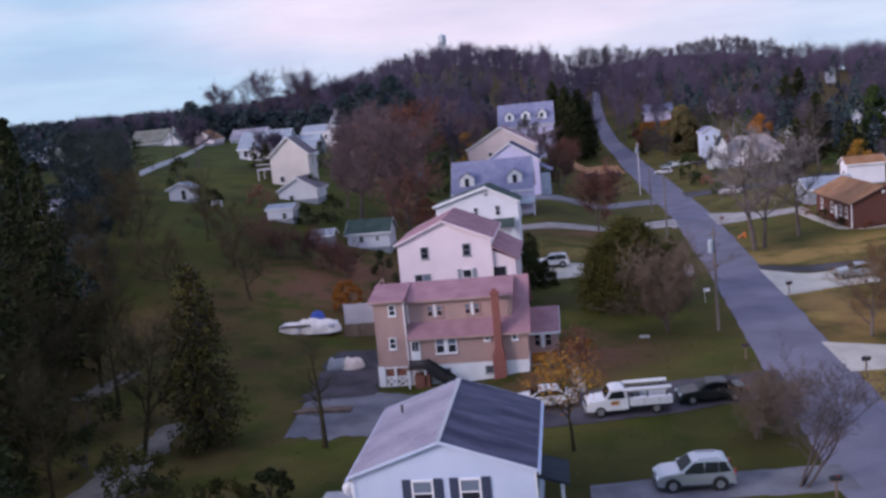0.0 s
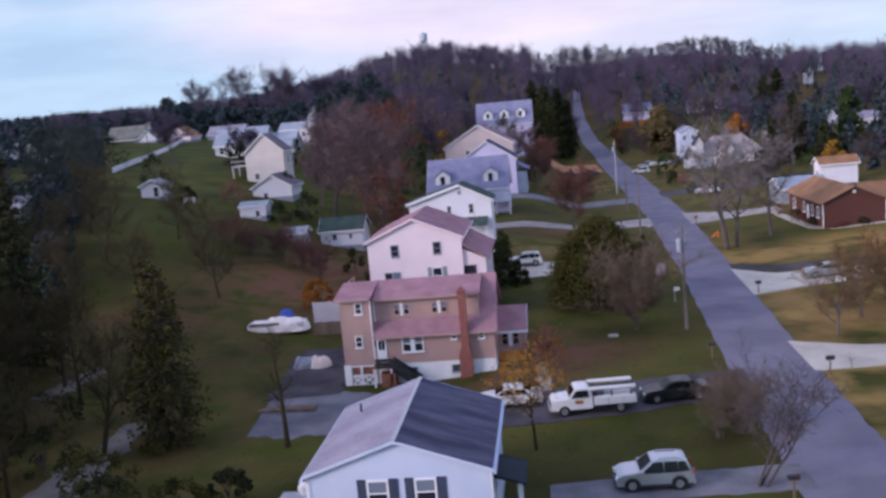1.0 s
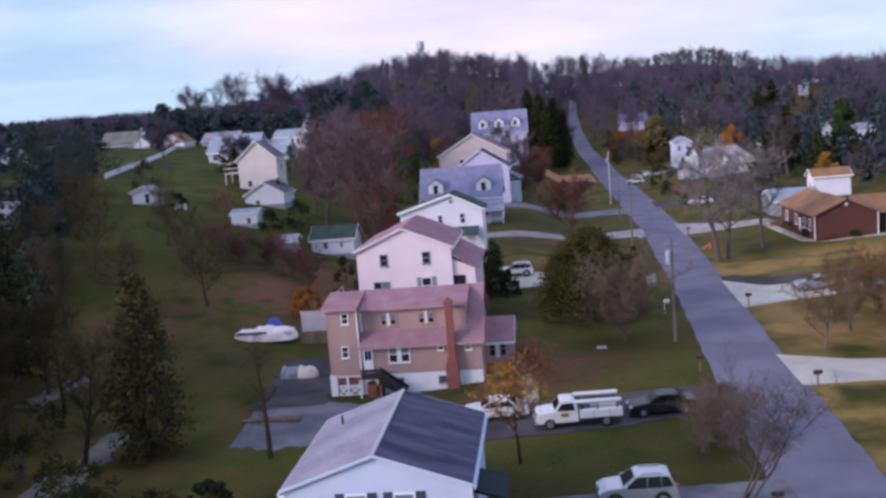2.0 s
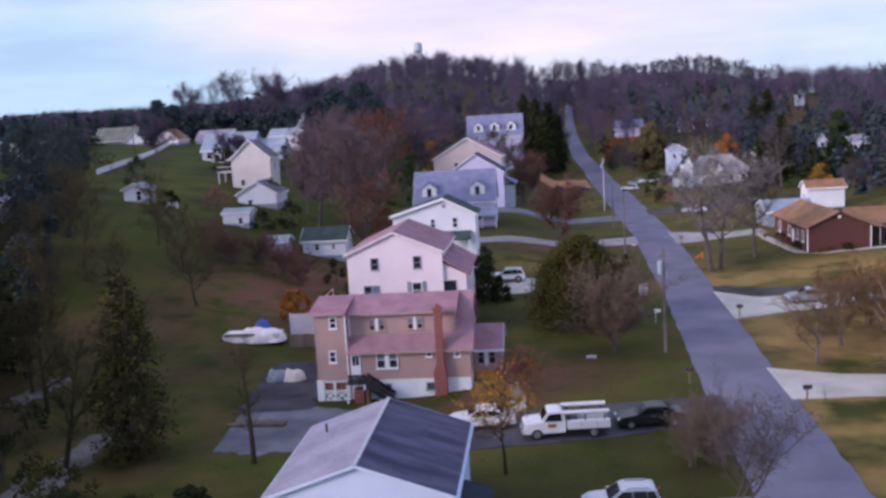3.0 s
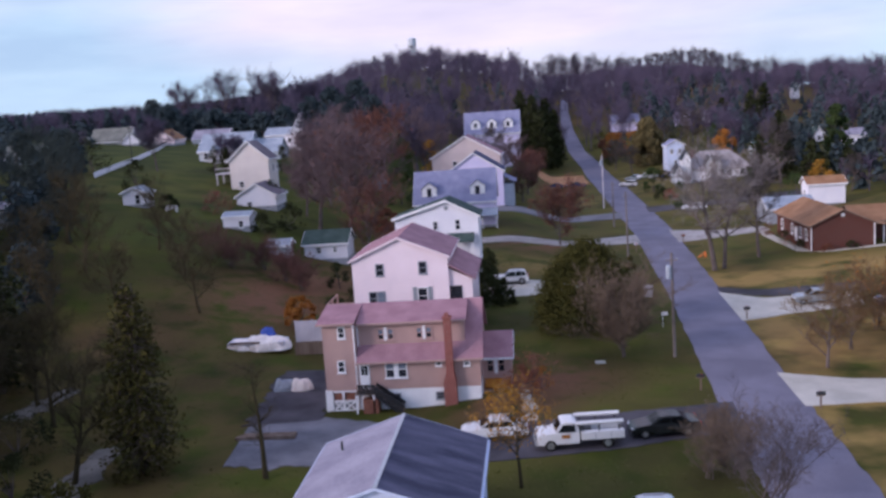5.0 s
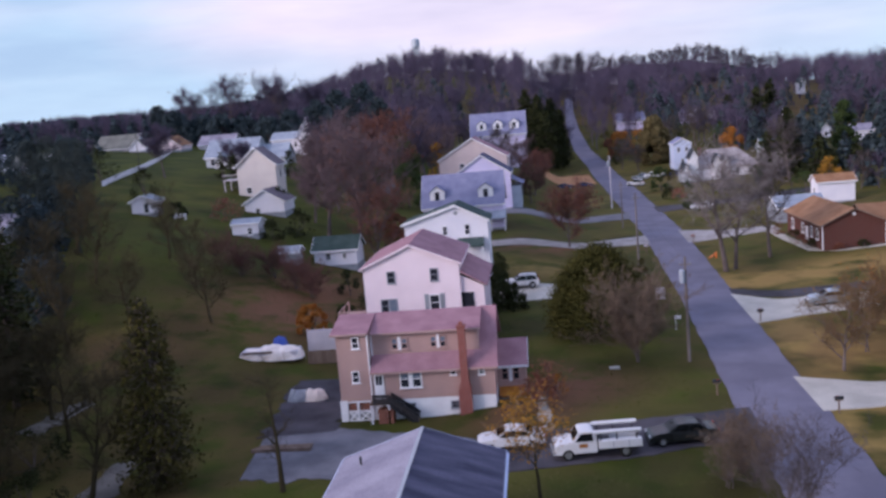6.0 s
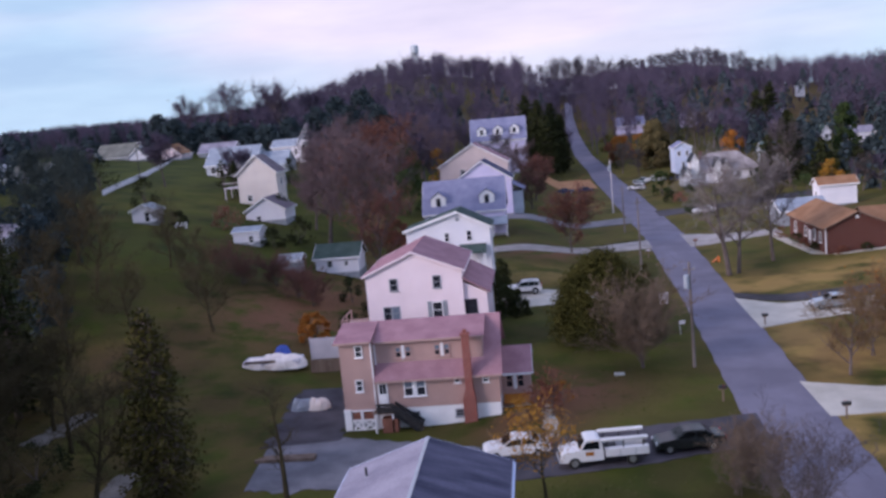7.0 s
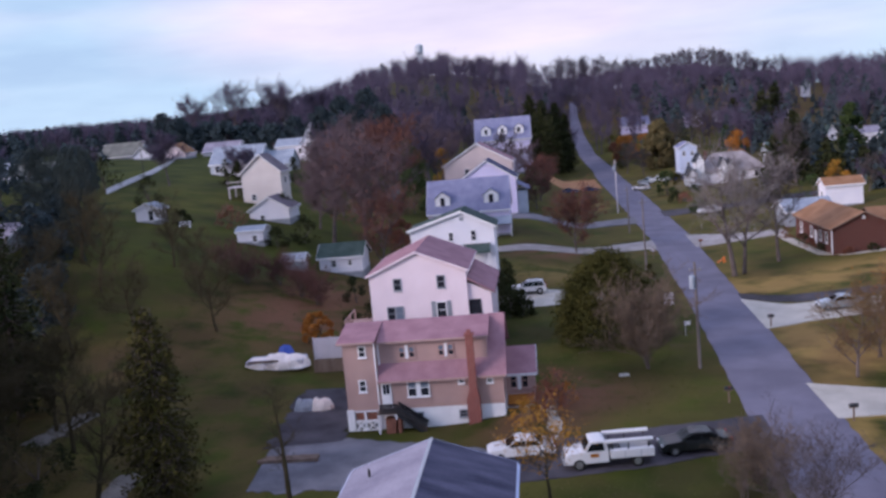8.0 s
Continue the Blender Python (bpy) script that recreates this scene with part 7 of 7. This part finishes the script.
def work_truck(x, y, rz):
    """White pickup with side lockers and pipe racks; faces +x."""
    c = thing("pickup_truck", "white utility pickup with side lockers and pipe racks", "truck", x, y, gz(x, y) + 0.06, rz)
    prof = [(0.1, 0.45), (0.1, 1.15), (0.25, 1.82), (0.45, 1.9), (1.1, 1.9), (1.3, 1.82), (1.72, 1.25), (2.75, 1.15), (2.92, 1.0), (2.95, 0.5), (2.85, 0.42)]
    part("cab", shell(prof, 0.96, 0.16, 1.2), M_CARWHITE, c, "white pickup cab and bonnet")
    side_panes(c, ([(0.35, 1.26), (1.55, 1.26), (1.22, 1.74), (0.42, 1.76)],), 0.96, 0.16, 1.2, M_CARGLASS)
    end_pane(c, "windscreen", 1.68, 1.3, 1.32, 1.8, 0.96, 0.16, 1.2)
    end_pane(c, "rear_window", 0.12, 1.3, 0.24, 1.75, 0.96, 0.16, 1.2, 0.2)
    for s in (-1, 1):
        y0, y1 = (0.55, 1.0) if s > 0 else (-1.0, -0.55)
        part("side_locker", box(bmesh.new(), -2.85, 0.0, y0, y1, 0.66, 1.22, 0.03), M_CARWHITE, c, "white side locker of the truck bed")
        part("locker_seam", boxes((-2.0, -1.96, s * 1.0 - 0.006, s * 1.0 + 0.006, 0.7, 1.18), (-0.96, -0.92, s * 1.0 - 0.006, s * 1.0 + 0.006, 0.7, 1.18)), M_GREYPAINT, c)
        part("pipe_rack", rod(bmesh.new(), (-2.8, s * 0.85, 1.8), (0.25, s * 0.85, 1.8), 0.14, n=12), M_CARWHITE, c, "white pipe carrier tube")
        for px in (-2.5, -1.2, -0.15):
            part("rack_post", boxes((px - 0.04, px + 0.04, s * 0.85 - 0.04, s * 0.85 + 0.04, 1.22, 1.68)), M_BLACK, c)
    part("tool_box", boxes((-0.75, -0.1, -0.54, 0.54, 0.75, 1.3)), M_BLACK, c)
    part("bed", boxes((-2.85, 0.05, -0.55, 0.55, 0.62, 0.74), (-2.88, -2.82, -0.95, 0.95, 0.6, 1.1)), M_BLACK, c)
    part("frame_rail", boxes((-2.85, 2.7, -0.42, 0.42, 0.36, 0.6)), M_BLACK, c)
    part("front_bumper", boxes((2.9, 3.06, -0.92, 0.92, 0.42, 0.66)), M_STEEL, c)
    part("grille", boxes((2.93, 2.99, -0.55, 0.55, 0.7, 1.0)), M_BLACK, c)
    part("door_badge", boxes((0.75, 1.3, 0.965, 0.975, 0.85, 1.1)), M_ORANGELEAF, c, "faded orange panel on the door")
    for px in (-1.75, 2.05):
        for s in (-1, 1):
            wheel(c, px, s * 0.98, 0.39, 0.25)
    lights(c, 2.92, -2.86, 0.95, 0.8, 0.8)
    return c


def pickup(label, x, y, rz, paint, group=""):
    c = thing("pickup_truck", label, "truck", x, y, gz(x, y) + 0.06, rz, group)
    prof = [(-0.6, 0.5), (-0.6, 1.15), (-0.45, 1.75), (0.75, 1.8), (1.0, 1.72), (1.5, 1.2), (2.6, 1.1), (2.75, 0.9), (2.75, 0.45)]
    part("cab", shell(prof, 0.95, 0.2, 1.15), paint, c)
    side_panes(c, ([(-0.4, 1.22), (1.35, 1.2), (0.95, 1.66), (-0.35, 1.68)],), 0.95, 0.2, 1.15, M_CARGLASS)
    end_pane(c, "windscreen", 1.46, 1.25, 1.04, 1.7, 0.95, 0.2, 1.15)
    for s in (-1, 1):
        part("bed_side", boxes((-2.75, -0.6, s * 0.9 - 0.05, s * 0.9 + 0.05, 0.5, 1.15)), paint, c)
    part("tailgate", boxes((-2.78, -2.7, -0.85, 0.85, 0.5, 1.15)), paint, c)
    part("bed", boxes((-2.7, -0.6, -0.85, 0.85, 0.5, 0.62)), M_BLACK, c)
    for px in (-1.8, 1.9):
        for s in (-1, 1):
            wheel(c, px, s * 0.96, 0.38, 0.24)
    lights(c, 2.72, -2.76, 0.95, 0.75, 0.75)
    return c


suv("silver compact utility car parked on the driveway", 4.75, 46.9, 182, M_SILVER, 4.25)
work_truck(2.2, 59.6, 185)
sedan("black saloon car parked behind the white pickup", 8.0, 61.2, 185, M_CARBLACK)
sedan("white saloon car half hidden by the yellow tree", -3.6, 61.6, 185, M_CARWHITE)
suv("white estate car parked beside the cream house", -3.5, 116.2, 180, M_CARWHITE, 4.8)
sedan("silver car parked behind the bare shrubs", 29.0, 97.4, 178, M_SILVER)
sedan("dark blue car parked under the shrubs", 36.0, 93.4, 175, M_CARBLUE)
pickup("silver pickup parked beside the far road", 32.2, 259.0, 178, M_CARWHITE)
suv("silver car parked beside the pale pickup", 28.6, 261.0, 172, M_SILVER, 4.6)
suv("pale van-like car parked beside the far road", 25.6, 246.0, 160, M_CARWHITE, 4.6, 0.95)
sedan("dark blue car beside the road on the far lawn", 12.6, 254.5, 10, M_CARBLUE)
sedan("dark blue car beside the road on the far lawn", 7.2, 254.0, 5, M_CARBLUE)
suv("dark car parked beside the blue-grey house", 37.0, 256.0, 178, M_CARBLUE, 4.8)
sedan("dark green car parked beside the brick house", 53.0, 121.0, 170, M_CARBLUE)
sedan("pale car parked before the white house", 31.5, 182.0, 178, M_CARWHITE)


# ---- street things ----
def pole(x, y, h, material=None, transformer=True, label="weathered wooden utility pole with a pale transformer"):
    p = thing("utility_pole", label, "utility pole", x, y, group="utility poles")
    part("post", rod(bmesh.new(), (0, 0, -0.4), (0, 0, h), 0.16, 0.10, 10), material or M_POLE, p)
    arm = part("crossarm", boxes((-0.5, 0.5, -0.05, 0.05, h - 0.73, h - 0.63)), M_POLE, p)
    for k in (-0.45, 0.45):
        part("insulator", rod(bmesh.new(), (k, 0, h - 0.62), (k, 0, h - 0.46), 0.05, 0.035, 8), M_PALEROOF, arm)
    if transformer:
        t = part("transformer", rod(bmesh.new(), (-0.3, -0.1, h - 2.3), (-0.3, -0.1, h - 1.2), 0.25, 0.25, 12), M_PALEROOF, p, "pale grey transformer can")
        part("lid", rod(bmesh.new(), (-0.3, -0.1, h - 1.2), (-0.3, -0.1, h - 1.08), 0.27, 0.12, 12), M_PALEROOF, t)
    return p


pole(11.7, 80.2, 9.4)
pole(13.0, 129.5, 10.2, transformer=False, label="dark wooden utility pole beside the road")
pole(15.4, 200.0, 11.5, M_PALEFENCE, label="pale utility pole beside the far road")
pole(14.6, 168.0, 8.5, transformer=False, label="short dark utility pole beside the road")


def wire_between(a, b, h0, h1, x_off):
    bm = bmesh.new()
    n = 14
    pts = [Vector((a[0] + (b[0] - a[0]) * k / n + x_off, a[1] + (b[1] - a[1]) * k / n, h0 + (h1 - h0) * k / n - 1.0 * 4 * (k / n) * (1 - k / n))) for k in range(n + 1)]
    for p, q in zip(pts, pts[1:]):
        rod(bm, p, q, 0.012, 0.012, 4)
    return bm


for x_off in (-0.45, 0.45):
    solo("power_line", wire_between((11.7, 80.2), (13.0, 129.5), 7.75, 8.55, x_off), M_BLACK, "thin black power line between the poles", "cable", group="power lines")


def mailbox(x, y, rz, material, label):
    m = thing("mailbox", label, "mailbox", x, y, rz=rz, group="roadside mailboxes")
    part("post", boxes((-0.05, 0.05, -0.05, 0.05, -0.2, 1.05), (-0.04, 0.04, -0.3, 0.3, 0.95, 1.03)), M_WOOD, m)
    prof = [(-0.1, 1.05), (0.1, 1.05), (0.1, 1.2), (0.07, 1.27), (0.0, 1.3), (-0.07, 1.27), (-0.1, 1.2)]
    b = part("box", prism(bmesh.new(), prof, "y", -0.3, 0.3), material, m)
    part("door", prism(bmesh.new(), [(p[0] * 1.04, p[1] * 1.002) for p in prof], "y", -0.315, -0.302), material, b)
    part("flag", boxes((0.102, 0.112, 0.0, 0.08, 1.22, 1.33)), M_RED, b)
    return m


mailbox(20.9, 93.0, 95, M_BLACK, "black mailbox on a wooden post by a concrete drive")
mailbox(19.6, 65.2, 95, M_BLACK, "black mailbox beside the pale concrete apron")
mailbox(12.2, 70.6, -85, M_BLACK, "black mailbox at the lawn's road edge")
mailbox(11.6, 44.6, -85, M_BLACK, "black mailbox at the end of the worn driveway")
mailbox(23.3, 145.5, 95, M_BROWNPAINT, "red-brown mailbox beside the gravel drive")
mailbox(15.2, 139.0, -85, M_PALEFENCE, "pale mailbox beside the road")

sg = thing("yard_sign", "white angled sign on a thin post by the road", "sign", 12.3, 91.5)
part("post", rod(bmesh.new(), (0, 0, -0.2), (0, 0, 1.5), 0.035), M_WHITE, sg)
part("board", boxes((-0.1, 0.5, -0.03, 0.03, 1.15, 1.5)), M_WHITE, sg)
cab = thing("utility_cabinet", "pale pinkish utility cabinet beside the road", "cabinet", 12.8, 106.4)
part("case", box(bmesh.new(), -0.5, 0.5, -0.35, 0.35, -0.1, 1.2, 0.05), M_PALEFENCE, cab)
part("lid", boxes((-0.53, 0.53, -0.38, 0.38, 1.2, 1.26)), M_PALEFENCE, cab)
sl = thing("play_slide", "small orange plastic play slide on the lawn", "toy", 23.6, 131.0)
part("chute", prism(bmesh.new(), [(-0.6, 0.03), (-0.5, 0.14), (0.2, 0.6), (0.45, 0.6), (0.45, 0.54), (0.2, 0.52), (-0.45, 0.01)], "y", -0.2, 0.2), M_ORANGE, sl)
for yy in (-0.2, 0.2):
    part("side", prism(bmesh.new(), [(0.2, 0.0), (0.5, 0.0), (0.46, 0.8), (0.22, 0.8)], "y", yy - 0.04, yy + 0.04), M_ORANGE, sl)
st = thing("stone_edging", "pale stone slab at the foot of the bare tree", "stone", 5.1, 79.4)
part("slab", box(bmesh.new(), -0.45, 0.45, -0.35, 0.35, -0.1, 0.12, 0.05), M_CONC, st)
strip("path_3", M_CONC, "pale stepping path beside the tan house", "path", [(-2.3, 72.0), (-1.7, 68.0), (-1.6, 64.5)], [(-1.2, 72.0), (-0.7, 68.0), (-0.5, 64.8)], 0.05, 5, 0.1, 0.15)


# ---- yard left of the tan house ----
def tarp_hump(name, material, parent, cx, cy, rx, ry, h, seed, label=""):
    rng = random.Random(seed)
    bm = bmesh.new()
    n, m = 12, 5
    rings = []
    for j in range(m):
        f = j / (m - 1)
        rings.append([bm.verts.new((cx + math.cos(6.2832 * k / n) * rx * (1 - f * f * 0.85) * rng.uniform(0.9, 1.1), cy + math.sin(6.2832 * k / n) * ry * (1 - f * f * 0.85) * rng.uniform(0.9, 1.1), h * math.sin(1.5 * f) * rng.uniform(0.92, 1.06))) for k in range(n)])
    for a, b in zip(rings, rings[1:]):
        for k in range(n):
            bm.faces.new((a[k], a[(k + 1) % n], b[(k + 1) % n], b[k]))
    bm.faces.new(rings[-1])
    bm.faces.new(rings[0][::-1])
    return part(name, bm, material, parent, label)


bt = thing("boat", "boat on a trailer under sagging pinkish-white tarpaulins", "boat", -27.4, 85.0)
bm = prism(bmesh.new(), [(-3.0, 0.7), (-2.4, 0.4), (2.7, 0.35), (2.8, 0.85), (-2.8, 0.9)], "y", -0.95, 0.95)
bmesh.ops.bevel(bm, geom=bm.edges[:], offset=0.08, segments=1, affect="EDGES")
part("hull", bm, M_PALEFENCE, bt)
for k, (cx, cy, rx, ry, hh) in enumerate(((-1.8, -0.1, 1.4, 1.15, 1.05), (-0.1, 0.1, 1.7, 1.2, 1.3), (1.6, -0.1, 1.6, 1.2, 1.2), (0.7, -0.7, 1.2, 0.7, 1.0))):
    tarp_hump("tarpaulin", M_TARPWHITE, bt, cx, cy, rx, ry, hh, 3 + k)
tarp_hump("tarpaulin", M_TARPBLUE, bt, 0.6, 1.0, 1.0, 0.6, 1.85, 15, "blue tarpaulin")
part("plank", boxes((-2.6, 0.4, -1.15, -1.05, 0.75, 0.95)), M_WOOD, bt, "dark plank along the side")
for s in (-1, 1):
    part("trailer_wheel", rod(bmesh.new(), (0.6, s * 0.95, 0.3), (0.6, s * 1.15, 0.3), 0.3, n=14), M_TYRE, bt)
part("trailer_frame", boxes((-3.6, 2.4, -0.06, 0.06, 0.22, 0.34), (0.5, 0.7, -1.0, 1.0, 0.24, 0.34)), M_STEEL, bt)
for k, (x, y, m, lab) in enumerate(((-21.9, 74.0, M_TARPGREY, "grey tarpaulin-covered motorcycle on the asphalt"), (-20.5, 74.2, M_TARPWHITE, "white tarpaulin-covered motorcycle on the asphalt"))):
    t = thing("covered_motorcycle", lab, "motorcycle", x, y, gz(x, y) + 0.05, 25)
    tarp_hump("cover", m, t, 0, 0, 1.0, 0.55, 0.95, 20 + k)
    tarp_hump("cover", m, t, -0.55, 0, 0.4, 0.35, 1.12, 30 + k)
    for dx in (-0.62, 0.62):
        part("wheel", rod(bmesh.new(), (dx, -0.08, 0.3), (dx, 0.08, 0.3), 0.3, n=12), M_TYRE, t)
fn = thing("fence", "pale vinyl fence panels beside the tan house", "fence", -24.2, 87.0)
for k in range(4):
    part("panel", boxes((k * 1.7 + 0.06, k * 1.7 + 1.64, -0.03, 0.03, 0.35, 2.45)), M_PALEFENCE, fn)
for k in range(5):
    part("post", boxes((k * 1.7 - 0.06, k * 1.7 + 0.06, -0.06, 0.06, -0.3, 2.55)), M_PALEFENCE, fn)
fn = thing("fence", "low brown wooden fence before the pale one", "fence", -23.6, 84.0)
for k in range(16):
    part("board", boxes((k * 0.36, k * 0.36 + 0.33, -0.02, 0.02, 0.0, 1.25 + 0.03 * (k % 3))), M_WOOD, fn)
part("rail", boxes((0, 5.76, 0.02, 0.07, 0.9, 1.0)), M_WOOD, fn)
lg = thing("log_pile", "long dark timbers lying on the asphalt", "timber", -20.5, 62.6, gz(-20.5, 62.6) + 0.04)
for k in range(3):
    part("timber", boxes((-2.2 + 0.2 * k, 2.2, k * 0.32, k * 0.32 + 0.26, 0.0, 0.24)), M_WOOD, lg)

tp = thing("covered_trailer", "low trailer under a teal tarpaulin behind the houses", "trailer", -31.9, 194.0)
tarp_hump("cover", M_TEAL, tp, 0, 0, 1.9, 1.2, 2.0, 40)
for s in (-1, 1):
    part("wheel", rod(bmesh.new(), (0.4, s * 1.0, 0.3), (0.4, s * 1.2, 0.3), 0.3, n=12), M_TYRE, tp)
